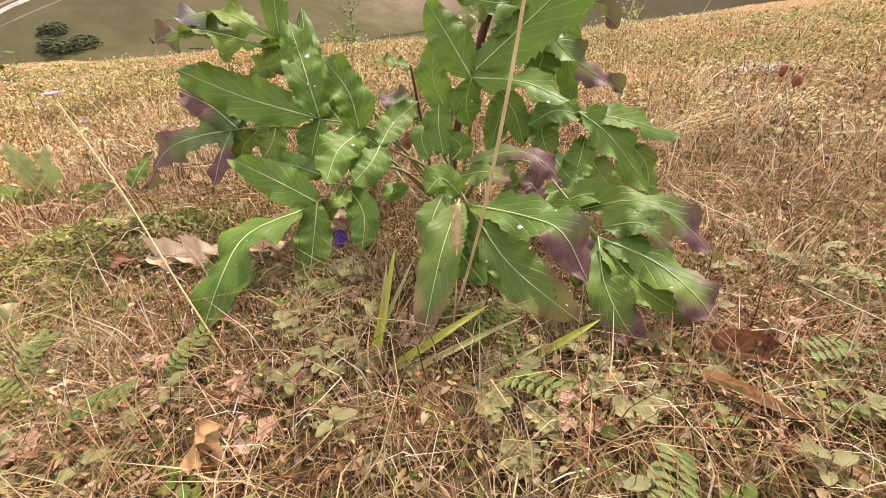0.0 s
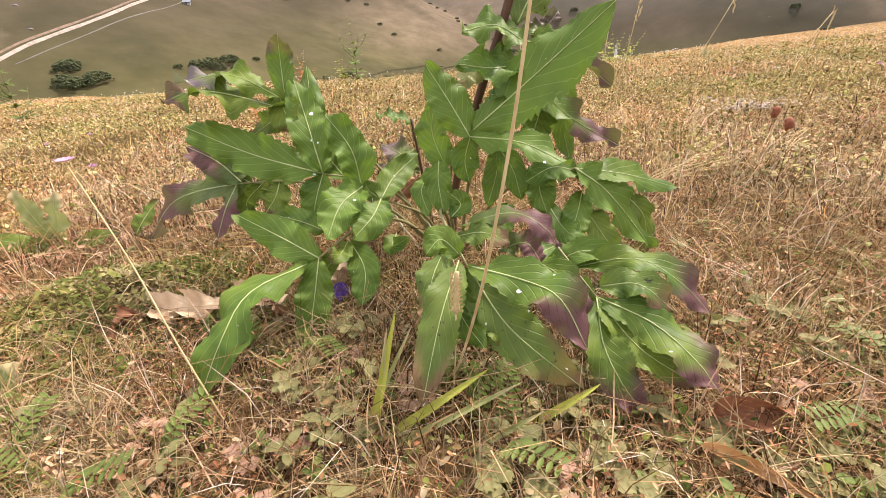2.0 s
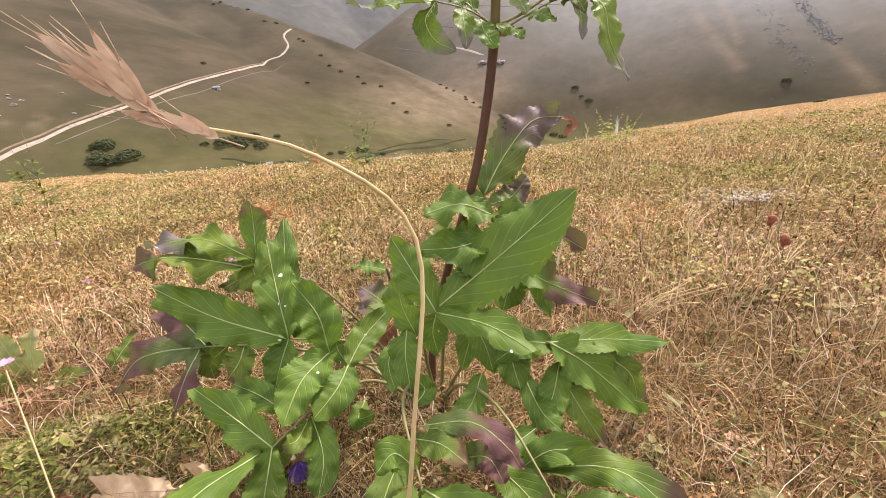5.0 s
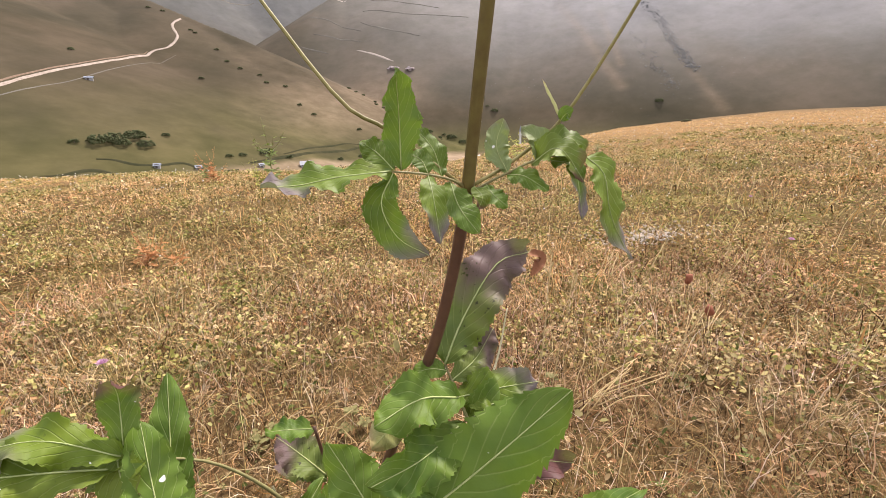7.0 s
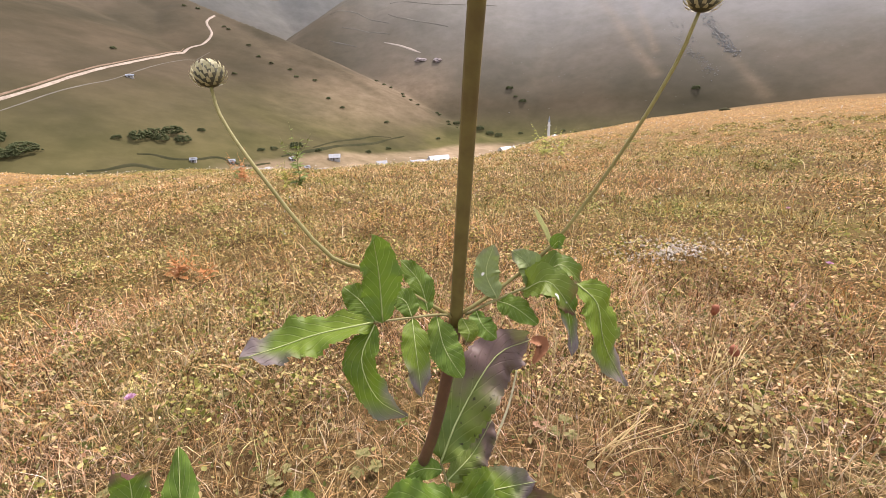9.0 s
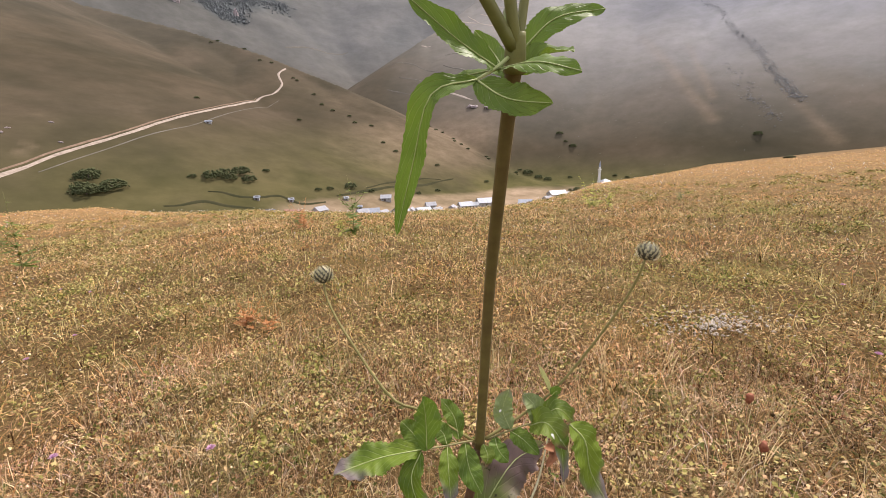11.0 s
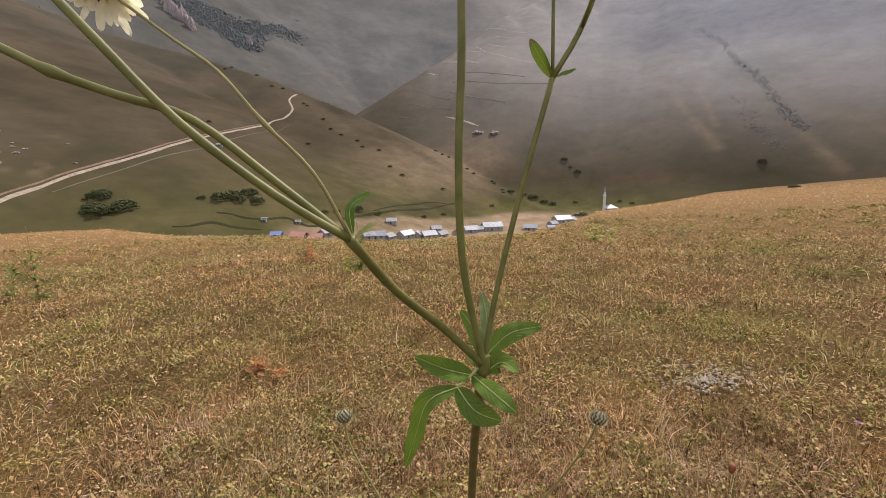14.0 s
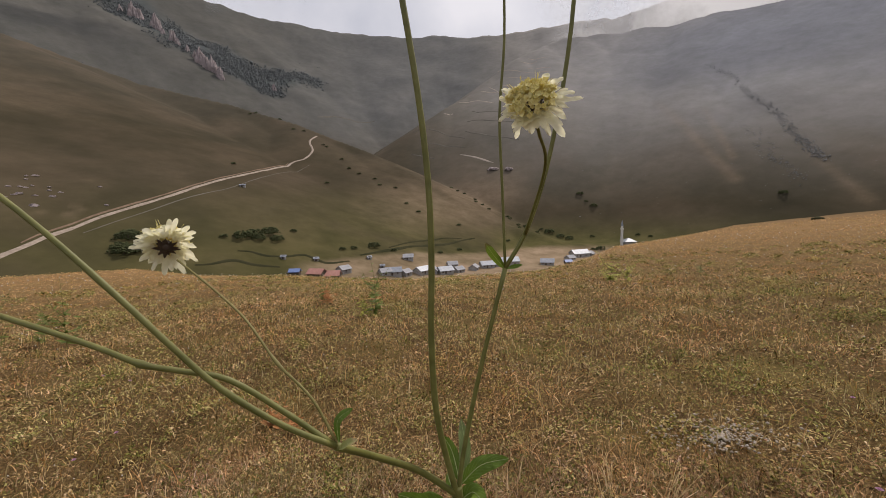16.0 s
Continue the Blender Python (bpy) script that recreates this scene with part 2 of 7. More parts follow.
SEED_DARK = plain("seed_head_core", (0.05, 0.048, 0.03), (0.11, 0.1, 0.065), 150, 0.7)
SEED_PALE = plain("grey_green_scale", (0.36, 0.34, 0.19), (0.58, 0.53, 0.36), 160, 0.7)
STRAW = plain("straw", (0.42, 0.3, 0.13), (0.6, 0.47, 0.25), 40, 0.65)
RUST_GRASS = plain("rusty_brome", (0.45, 0.28, 0.17), (0.7, 0.52, 0.36), 60, 0.7, 0.2)
DRY_LEAF = plain("dry_tan_leaf", (0.5, 0.34, 0.2), (0.76, 0.58, 0.39), 35, 0.75, 0.1, 0.8)
HERB_GREEN = plain("herb_leaf", (0.145, 0.14, 0.045), (0.29, 0.26, 0.105), 60, 0.7, 0.2)
DRY_PINK = plain("withered_lobed_leaf", (0.34, 0.19, 0.12), (0.58, 0.38, 0.26), 60, 0.8, 0.1)
OCHRE_LEAF = plain("ochre_dead_leaf", (0.36, 0.18, 0.06), (0.6, 0.38, 0.17), 40, 0.7, 0.1, 0.6)
BROWN_LEAF = plain("withered_brown_leaf", (0.16, 0.06, 0.025), (0.36, 0.16, 0.075), 35, 0.75, 0.05, 0.8)
VIOLET = plain("violet_petal", (0.13, 0.05, 0.42), (0.22, 0.1, 0.55), 80, 0.6, 0.2)
PINK = plain("pink_petal", (0.5, 0.27, 0.42), (0.68, 0.45, 0.6), 100, 0.6, 0.2)
RED_SEED = plain("russet_seed_head", (0.2, 0.06, 0.03), (0.33, 0.13, 0.07), 120, 0.8)
STONE = plain("pale_stone", (0.38, 0.33, 0.28), (0.58, 0.52, 0.45), 25, 0.85)
CRAG = plain("pinkish_crag", (0.23, 0.195, 0.2), (0.37, 0.31, 0.3), 0.05, 0.9, bump=0.8, distance=4)
WHITE = plain("white_paint", (0.6, 0.58, 0.55), (0.75, 0.73, 0.7), 0.8, 0.8)
WHITEWASH = plain("whitewashed_wall", (0.28, 0.27, 0.26), (0.4, 0.39, 0.375), 0.8, 0.8)
TIN = plain("weathered_tin_roof", (0.2, 0.225, 0.27), (0.34, 0.36, 0.4), 0.6, 0.5, metal=0.2)
CANVAS = plain("grey_canvas", (0.24, 0.25, 0.275), (0.42, 0.42, 0.44), 0.5, 0.85)
TIN_RED = plain("red_tin_roof", (0.34, 0.16, 0.13), (0.46, 0.24, 0.2), 0.6, 0.6)
TARP = plain("blue_tarpaulin", (0.13, 0.2, 0.42), (0.2, 0.28, 0.52), 0.6, 0.5)
WOOD_DARK = plain("dark_boards", (0.06, 0.045, 0.035), (0.12, 0.09, 0.07), 2, 0.8)
RED_BANK = plain("reddish_earth_bank", (0.13, 0.085, 0.055), (0.24, 0.17, 0.12), 0.3, 0.95, bump=0.4, distance=0.2)
ROAD_DUST = plain("dusty_track", (0.22, 0.175, 0.14), (0.4, 0.335, 0.28), 0.4, 0.95, bump=0.4, distance=0.2)
SHRUB = plain("shrub_leaves", (0.055, 0.068, 0.032), (0.1, 0.11, 0.053), 0.5, 0.95, 0.1, specular=0.05, island=True)
# nearly the hazed slope's grey, lightened to offset the shade on backlit bushes
GULLY_LEAF = plain("hazed_bush_leaves", (0.185, 0.19, 0.195), (0.24, 0.243, 0.245), 0.05, 0.95, specular=0.05, island=True)
# dark leaves with the blue-grey of distance haze put into their colour
WOODLAND = plain("hazed_wood_leaves", (0.074, 0.084, 0.09), (0.1, 0.11, 0.114), 0.05, 0.85, island=True)
BANK = plain("pale_earth_bank", (0.31, 0.262, 0.22), (0.42, 0.36, 0.305), 0.1, 0.95, bump=0.4, distance=0.3)
TERRACE = plain("terrace_turf", (0.1, 0.092, 0.076), (0.15, 0.135, 0.112), 0.1, 0.95, bump=0.4, distance=0.2)
MUD = plain("dark_stream_bank", (0.03, 0.032, 0.016), (0.06, 0.055, 0.03), 0.15, 1.0, bump=0.4, distance=0.2, specular=0.02)
WEED_GREEN = plain("weed_leaves", (0.08, 0.12, 0.018), (0.17, 0.21, 0.04), 12, 0.6, 0.25, island=True)
YELLOW_GREEN = plain("yellow_green_leaves", (0.27, 0.29, 0.035), (0.45, 0.45, 0.075), 12, 0.6, 0.25, island=True)
ORANGE = plain("orange_stems", (0.36, 0.13, 0.04), (0.5, 0.25, 0.095), 10, 0.7, 0.2, island=True)


def grass_material(name, stops, patch_scale, patch_color, patch_strength, tint=(1.05, 1.0, 0.96)):
    m = Nodes(name, 0.8, 0.14, 0.04)
    c = m.ramp(m.island(), *stops)
    patch = m.grey(m.noise(patch_scale, 3), 0.48, 0.66)
    c = m.mix(m.math("MULTIPLY", patch, patch_strength), c, patch_color)
    rust = m.grey(m.noise(patch_scale * 1.7, 3, rough=0.6), 0.58, 0.72)
    c = m.mix(m.math("MULTIPLY", rust, 0.24), c, (0.36, 0.16, 0.05))
    olive = m.grey(m.noise(patch_scale * 2.3, 2), 0.5, 0.62)
    c = m.mix(m.math("MULTIPLY", olive, 0.42), c, m.mix(1.0, c, (0.66, 0.71, 0.46), "MULTIPLY"))
    dull = m.grey(m.noise(patch_scale * 3.4, 5, rough=0.7), 0.5, 0.62)
    c = m.mix(m.math("MULTIPLY", dull, 0.68), c, m.mix(1.0, c, (0.4, 0.38, 0.24), "MULTIPLY"))
    pale = m.grey(m.noise(patch_scale * 3.1, 3, rough=0.6), 0.55, 0.72)
    c = m.mix(m.math("MULTIPLY", pale, 0.4), c, (0.76, 0.57, 0.37))
    if tint:
        c = m.mix(1.0, c, tint, "MULTIPLY")
    # growth that all the turf shares: lush, bleached, rusty spots, with tussock shading painted in
    c = m.mix(1.0, c, m.ramp(m.noise(1.5, 5, rough=0.68), (0.32, (0.55, 0.53, 0.46)), (0.46, (1.0, 1.0, 1.0)), (0.56, (1.16, 1.16, 1.2)), (0.7, (1.5, 1.45, 1.45))), "MULTIPLY")
    c = m.mix(1.0, c, m.ramp(m.noise(0.42, 4, rough=0.6), (0.34, (0.84, 0.97, 0.8)), (0.5, (1.0, 1.0, 1.04)), (0.64, (1.15, 1.0, 0.94))), "MULTIPLY")
    return m.done(c)


STRAW_STOPS = ((0.0, (0.03, 0.016, 0.008)), (0.18, (0.075, 0.04, 0.017)), (0.28, (0.27, 0.14, 0.05)), (0.44, (0.5, 0.305, 0.14)), (0.66, (0.68, 0.48, 0.25)), (0.8, (0.2, 0.185, 0.058)), (0.9, (0.62, 0.48, 0.27)), (1.0, (0.96, 0.84, 0.6)))
NEAR_STOPS = tuple((at, (1.02 * color[0], 0.92 * color[1], 1.12 * color[2])) for at, color in STRAW_STOPS)
GRASS_NEAR = grass_material("dry_grass_near", NEAR_STOPS, 1.6, (0.13, 0.17, 0.04), 0.55, None)
FINE_STOPS = tuple((at, (0.9 * color[0], 0.78 * color[1], 0.95 * color[2])) for at, color in STRAW_STOPS)
GRASS_FINE = grass_material("fine_dry_grass", FINE_STOPS, 1.6, (0.13, 0.15, 0.04), 0.5, None)
MID_STOPS = tuple((at, (1.15 * color[0], 1.08 * color[1], 1.02 * color[2])) for at, color in STRAW_STOPS)
GRASS_MID = grass_material("dry_grass_meadow", MID_STOPS, 0.8, (0.15, 0.13, 0.04), 0.5)
FAR_STOPS = ((0.0, (0.42, 0.24, 0.1)), (0.3, (0.6, 0.375, 0.175)), (0.65, (0.7, 0.465, 0.23)), (0.85, (0.52, 0.375, 0.15)), (1.0, (0.76, 0.57, 0.34)))
GRASS_FAR = grass_material("dry_grass_far", FAR_STOPS, 0.22, (0.24, 0.19, 0.05), 0.4)
LEAF_STOPS = ((0.0, (0.045, 0.055, 0.016)), (0.3, (0.12, 0.128, 0.045)), (0.5, (0.27, 0.255, 0.11)), (0.64, (0.36, 0.27, 0.165)), (0.78, (0.38, 0.24, 0.15)), (0.88, (0.2, 0.085, 0.045)), (1.0, (0.4, 0.32, 0.2)))
FAR_HERB = grass_material("far_turf_leaf", ((0.0, (0.33, 0.21, 0.1)), (0.25, (0.42, 0.29, 0.13)), (0.5, (0.54, 0.37, 0.19)), (0.75, (0.62, 0.44, 0.25)), (0.9, (0.4, 0.33, 0.14)), (1.0, (0.68, 0.52, 0.33))), 0.3, (0.3, 0.24, 0.1), 0.4)
CLOVER = grass_material("low_leaves", LEAF_STOPS, 1.3, (0.12, 0.14, 0.03), 0.25)

PALE_STRAW = grass_material("bleached_straw", ((0.0, (0.5, 0.36, 0.17)), (0.4, (0.7, 0.56, 0.32)), (0.8, (0.9, 0.78, 0.52)), (1.0, (0.36, 0.2, 0.08))), 1.0, (0.4, 0.33, 0.14), 0.3)
TANGLE = grass_material("tangled_stem", ((0.0, (0.09, 0.04, 0.02)), (0.3, (0.32, 0.15, 0.075)), (0.6, (0.52, 0.31, 0.17)), (0.85, (0.3, 0.25, 0.09)), (1.0, (0.76, 0.58, 0.36))), 2.2, (0.24, 0.1, 0.05), 0.4, None)
CURLED = grass_material("curled_meadow_leaf", ((0.0, (0.07, 0.045, 0.022)), (0.15, (0.16, 0.13, 0.05)), (0.4, (0.33, 0.27, 0.115)), (0.62, (0.48, 0.35, 0.18)), (0.8, (0.6, 0.42, 0.24)), (0.92, (0.36, 0.17, 0.09)), (1.0, (0.72, 0.56, 0.38))), 0.7, (0.19, 0.185, 0.07), 0.5)
CLUMP = grass_material("green_clump_leaf", ((0.0, (0.05, 0.055, 0.014)), (0.35, (0.14, 0.14, 0.035)), (0.65, (0.28, 0.26, 0.08)), (0.9, (0.5, 0.45, 0.2)), (1.0, (0.28, 0.12, 0.05))), 1.1, (0.09, 0.11, 0.025), 0.3)


def mist_material():
    """Thin cloud, dense above and fraying out below, along its UVs."""
    m = Nodes("hill_mist", 1.0, 0.5, 0.0)
    sep = m.n.new("ShaderNodeSeparateXYZ")
    m.l.new(m.coords("UV"), sep.inputs[0])
    puffs = m.math("MULTIPLY", m.math("SUBTRACT", m.noise(0.006, 6, rough=0.6), 0.5), 1.1)
    rise = m.math("ADD", sep.outputs[1], puffs)
    edge = m.math("MULTIPLY", m.math("ADD", sep.outputs[0], m.math("MULTIPLY", puffs, 0.5)), 1.0)
    alpha = m.math("MULTIPLY", m.grey(rise, 0.12, 0.62), m.ramp(edge, (0.0, (0, 0, 0)), (0.3, (1, 1, 1)), (0.7, (1, 1, 1)), (1.0, (0, 0, 0))))
    clear = m.n.new("ShaderNodeBsdfTransparent")
    mix = m.n.new("ShaderNodeMixShader")
    surface = m.out.inputs["Surface"].links[0].from_socket
    m.l.new(m.math("MULTIPLY", alpha, 0.85), mix.inputs[0])
    m.l.new(clear.outputs[0], mix.inputs[1])
    m.l.new(surface, mix.inputs[2])
    m.l.new(mix.outputs[0], m.out.inputs["Surface"])
    return m.done(m.mix(0.3, (0.85, 0.86, 0.88), (0.85, 0.86, 0.88)))


MIST = mist_material()


def ground_material():
    m = Nodes("soil_and_turf", 0.95, 0, 0.03)
    p = m.coords()
    attr = m.n.new("ShaderNodeAttribute")
    attr.attribute_name = "cover"
    sep = m.n.new("ShaderNodeSeparateColor")
    m.l.new(attr.outputs["Color"], sep.inputs[0])
    turf = m.ramp(m.noise(38, 8, p, 0.7), (0.25, (0.02, 0.013, 0.006)), (0.5, (0.095, 0.06, 0.026)), (0.75, (0.28, 0.185, 0.085)))
    turf = m.mix(m.grey(m.noise(1.1, 4, p), 0.5, 0.7), turf, (0.13, 0.095, 0.035))
    zone = m.n.new("ShaderNodeAttribute")
    zone.attribute_name = "zone"
    lawn = m.ramp(m.noise(3.5, 8, p, 0.7), (0.3, (0.14, 0.082, 0.035)), (0.5, (0.22, 0.135, 0.062)), (0.7, (0.3, 0.2, 0.1)))
    turf = m.mix(zone.outputs["Alpha"], turf, lawn)
    zones = m.n.new("ShaderNodeSeparateColor")
    m.l.new(zone.outputs["Color"], zones.inputs[0])
    speck = m.grey(m.noise(0.05, 8, p, 0.72), 0.35, 0.65)
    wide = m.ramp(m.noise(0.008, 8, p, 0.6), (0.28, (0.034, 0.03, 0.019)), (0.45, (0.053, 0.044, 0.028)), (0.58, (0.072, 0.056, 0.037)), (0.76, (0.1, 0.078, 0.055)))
    # distance haze is mixed into the far slope colours from here: greyer and bluer
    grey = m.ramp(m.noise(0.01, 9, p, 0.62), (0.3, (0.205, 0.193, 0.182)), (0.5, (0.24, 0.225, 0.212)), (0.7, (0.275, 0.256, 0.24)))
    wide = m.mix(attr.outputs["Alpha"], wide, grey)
    hazed_slope = m.ramp(m.noise(0.006, 9, p, 0.62), (0.3, (0.076, 0.078, 0.075)), (0.5, (0.1, 0.1, 0.096)), (0.7, (0.128, 0.124, 0.117)))
    wide = m.mix(zones.outputs[0], wide, hazed_slope)
    # strongest haze tint, for the high right slope and the back ridge
    haze_grey = m.ramp(m.noise(0.01, 9, p, 0.6), (0.3, (0.288, 0.292, 0.325)), (0.5, (0.32, 0.324, 0.36)), (0.7, (0.352, 0.356, 0.392)))
    wide = m.mix(zones.outputs[2], wide, haze_grey)
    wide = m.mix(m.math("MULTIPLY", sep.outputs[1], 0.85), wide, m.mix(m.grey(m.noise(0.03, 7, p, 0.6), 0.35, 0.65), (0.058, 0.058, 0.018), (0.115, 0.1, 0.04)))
    # ground under the wood, its dark green turned blue-grey by painted haze
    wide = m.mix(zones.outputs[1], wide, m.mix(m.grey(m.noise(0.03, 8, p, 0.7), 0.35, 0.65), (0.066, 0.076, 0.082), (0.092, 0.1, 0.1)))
    bare = m.mix(m.grey(m.noise(0.06, 7, p, 0.65), 0.35, 0.65), (0.22, 0.155, 0.105), (0.36, 0.265, 0.19))
    wide = m.mix(sep.outputs[2], wide, bare)
    wide = m.mix(speck, wide, m.mix(1.0, wide, (0.84, 0.86, 0.82), "MULTIPLY"))
    c = m.mix(sep.outputs[0], wide, turf)
    m.bump(m.mix(sep.outputs[0], m.noise(0.05, 8, p, 0.7), m.noise(30, 6, p, 0.7)), 0.5, 0.05)
    return m.done(c)


GROUND = ground_material()


# ---- builders ----
def arrays_mesh(name, verts, tris, material):
    """A mesh from arrays of places and triangles."""
    me = bpy.data.meshes.new(name)
    verts, tris = np.asarray(verts, np.float32), np.asarray(tris, np.int32)
    me.vertices.add(len(verts))
    me.vertices.foreach_set("co", verts.ravel())
    me.loops.add(tris.size)
    me.loops.foreach_set("vertex_index", tris.ravel())
    me.polygons.add(len(tris))
    me.polygons.foreach_set("loop_start", np.arange(0, tris.size, tris.shape[1], dtype=np.int32))
    me.polygons.foreach_set("loop_total", np.full(len(tris), tris.shape[1], np.int32))
    me.update(calc_edges=True)
    me.materials.append(material)
    return me


def thing(name, place, label, category, group="", kind=""):
    ob = new(name)
    ob.location = place
    ob.empty_display_size = 0.02
    return tagged(ob, label, category, group, kind)


def part(name, bm, material, parent, label="", smooth=True):
    """One mesh in world places, as a child of parent."""
    me = bpy.data.meshes.new(name)
    bm.to_mesh(me)
    bm.free()
    for mt in material if isinstance(material, (list, tuple)) else [material]:
        me.materials.append(mt)
    if smooth:
        me.polygons.foreach_set("use_smooth", [True] * len(me.polygons))
    ob = new(name, me)
    if parent is not None:
        ob.parent = parent
        top = parent
        while top.parent is not None:
            top = top.parent
        if parent is top:
            ob.matrix_parent_inverse = Matrix.Translation(-top.location) if top.data is None else Matrix.Identity(4)
        ob.matrix_basis = Matrix.Identity(4)
    return tagged(ob, label)


def spline(points, count):
    """A smooth line through points, as count + 1 places."""
    p = [Vector(q) for q in points]
    if len(p) == 2:
        return [p[0].lerp(p[1], k / count) for k in range(count + 1)]
    p = [2 * p[0] - p[1]] + p + [2 * p[-1] - p[-2]]
    out, spans = [], len(p) - 3
    for k in range(count + 1):
        s = min(k / count * spans, spans - 1e-6)
        i, t = int(s), s - int(s)
        a, b, c, d = p[i:i + 4]
        out.append(0.5 * (2 * b + (c - a) * t + (2 * a - 5 * b + 4 * c - d) * t * t + (3 * b - a - 3 * c + d) * t ** 3))
    return out


def add_tube(bm, points, r0, r1, sides=8, count=16, index=0, knots=()):
    line = spline(points, count)
    side = Vector((1, 0, 0))
    rings = []
    for k, q in enumerate(line):
        t = (line[min(k + 1, count)] - line[max(k - 1, 0)]).normalized()
        side = (side - t * side.dot(t)).normalized()
        up = t.cross(side)
        r = r0 + (r1 - r0) * k / count
        for place, swell in knots:
            r *= 1 + swell * math.exp(-((k / count - place) / 0.02) ** 2)
        rings.append([bm.verts.new(q + r * (math.cos(a) * side + math.sin(a) * up)) for a in (2 * math.pi * i / sides for i in range(sides))])
    for a, b in zip(rings[:-1], rings[1:]):
        for i in range(sides):
            bm.faces.new((a[i], a[(i + 1) % sides], b[(i + 1) % sides], b[i])).material_index = index
    bm.faces.new(rings[0][::-1]).material_index = index
    bm.faces.new(rings[-1]).material_index = index


def tube(name, points, r0, r1, material, parent, label="", sides=8, count=16, knots=()):
    bm = bmesh.new()
    add_tube(bm, points, r0, r1, sides, count, 0, knots)
    return part(name, bm, material, parent, label)


def add_leaf(bm, base, tip, width, up=(0, -0.4, 1), arch=0.0, fold=0.25, wave=0.15, waves=1.9, teeth=0.048, n=44, rib=0.0016, curl=0.0, broad=0.72, twist=0.0, phase=0.0, point=0.9, via=()):
    """A toothed leaf blade from base to tip. up: where its face points; arch: how far its middle rises; twist: turn at the tip; via: places its rib passes."""
    base, tip, up = Vector(base), Vector(tip), Vector(up).normalized()
    along = tip - base
    length = along.length
    middle = base + along * 0.5 + up * arch * length * 2
    line = spline([base, *via, tip], n) if via else None
    uv = bm.loops.layers.uv.verify()
    rows, ribs = [], []
    cols = (-1, -0.66, -0.33, 0, 0.33, 0.66, 1)
    peak = (broad / (broad + point)) ** broad * (point / (broad + point)) ** point
    for k in range(n + 1):
        u = k / n
        if via:
            q, t = line[k], (line[min(k + 1, n)] - line[max(k - 1, 0)]).normalized()
        else:
            q = base * (1 - u) ** 2 + middle * 2 * u * (1 - u) + tip * u * u
            t = ((middle - base) * (1 - u) + (tip - middle) * u).normalized()
        nrm = (up - t * up.dot(t)).normalized()
        if twist:
            nrm = Matrix.Rotation(twist * u * u, 3, t) @ nrm
        side = t.cross(nrm)
        w = 0.5 * width * max((u ** broad) * ((1 - u) ** point) / peak, 0.04 if u < 1 else 0.01)
        row = []
        for v in cols:
            ruffle = math.sin(2 * math.pi * waves * u + phase + (1.3 if v > 0 else 0)) + 0.5 * math.sin(2 * math.pi * waves * 2.3 * u + 2.1 * phase + (4 if v > 0 else 0))
            lift = fold * abs(v) * w - curl * v * v * w + wave * width * ruffle * v * v * 0.47 + 0.05 * width * math.sin(8 * 2 * math.pi * u - abs(v) * 5) * abs(v) * (1 - abs(v))
            reach = v * w
            shift = 0.0
            if abs(v) == 1 and 0.05 < u < 0.97:
                saw = ((k % 2) * 2 - 1) * (0.5 + 0.9 * hash2(k // 2, int(length * 9000) + (7 if v > 0 else 0), 5))
                reach *= 1 + teeth * saw
                shift = -teeth * 0.8 * w * saw
            row.append((bm.verts.new(q + side * reach + nrm * lift + t * shift), u, v))
        rows.append(row)
        ribs.append(q + nrm * rib * 0.5)
    for a, b in zip(rows[:-1], rows[1:]):
        for i in range(6):
            f = bm.faces.new((a[i][0], a[i + 1][0], b[i + 1][0], b[i][0]))
            for loop, (_, u, v) in zip(f.loops, (a[i], a[i + 1], b[i + 1], b[i])):
                loop[uv].uv = (u, 0.5 + v / 2)
    if rib:
        add_tube(bm, ribs[::2], rib, rib * 0.3, 5, 12, 1)


def leaflet(parent, base, tip, width, material=None, label="", name="leaflet", **shape):
    shape.setdefault("rib", min(0.0016, width * 0.02)), shape.setdefault("broad", 0.62), shape.setdefault("point", 0.7)
    luck = random.Random(str(base) + str(tip))
    if shape.setdefault("wave", luck.uniform(0.2, 0.36)):
        shape.setdefault("waves", luck.uniform(1.6, 2.6)), shape.setdefault("phase", luck.uniform(0, 6.28))
        shape.setdefault("twist", luck.uniform(-0.45, 0.45)), shape.setdefault("curl", luck.uniform(-0.1, 0.3))
    bm = bmesh.new()
    add_leaf(bm, base, tip, width, **shape)
    return part(name, bm, [material or GREEN, RIB], parent, label)


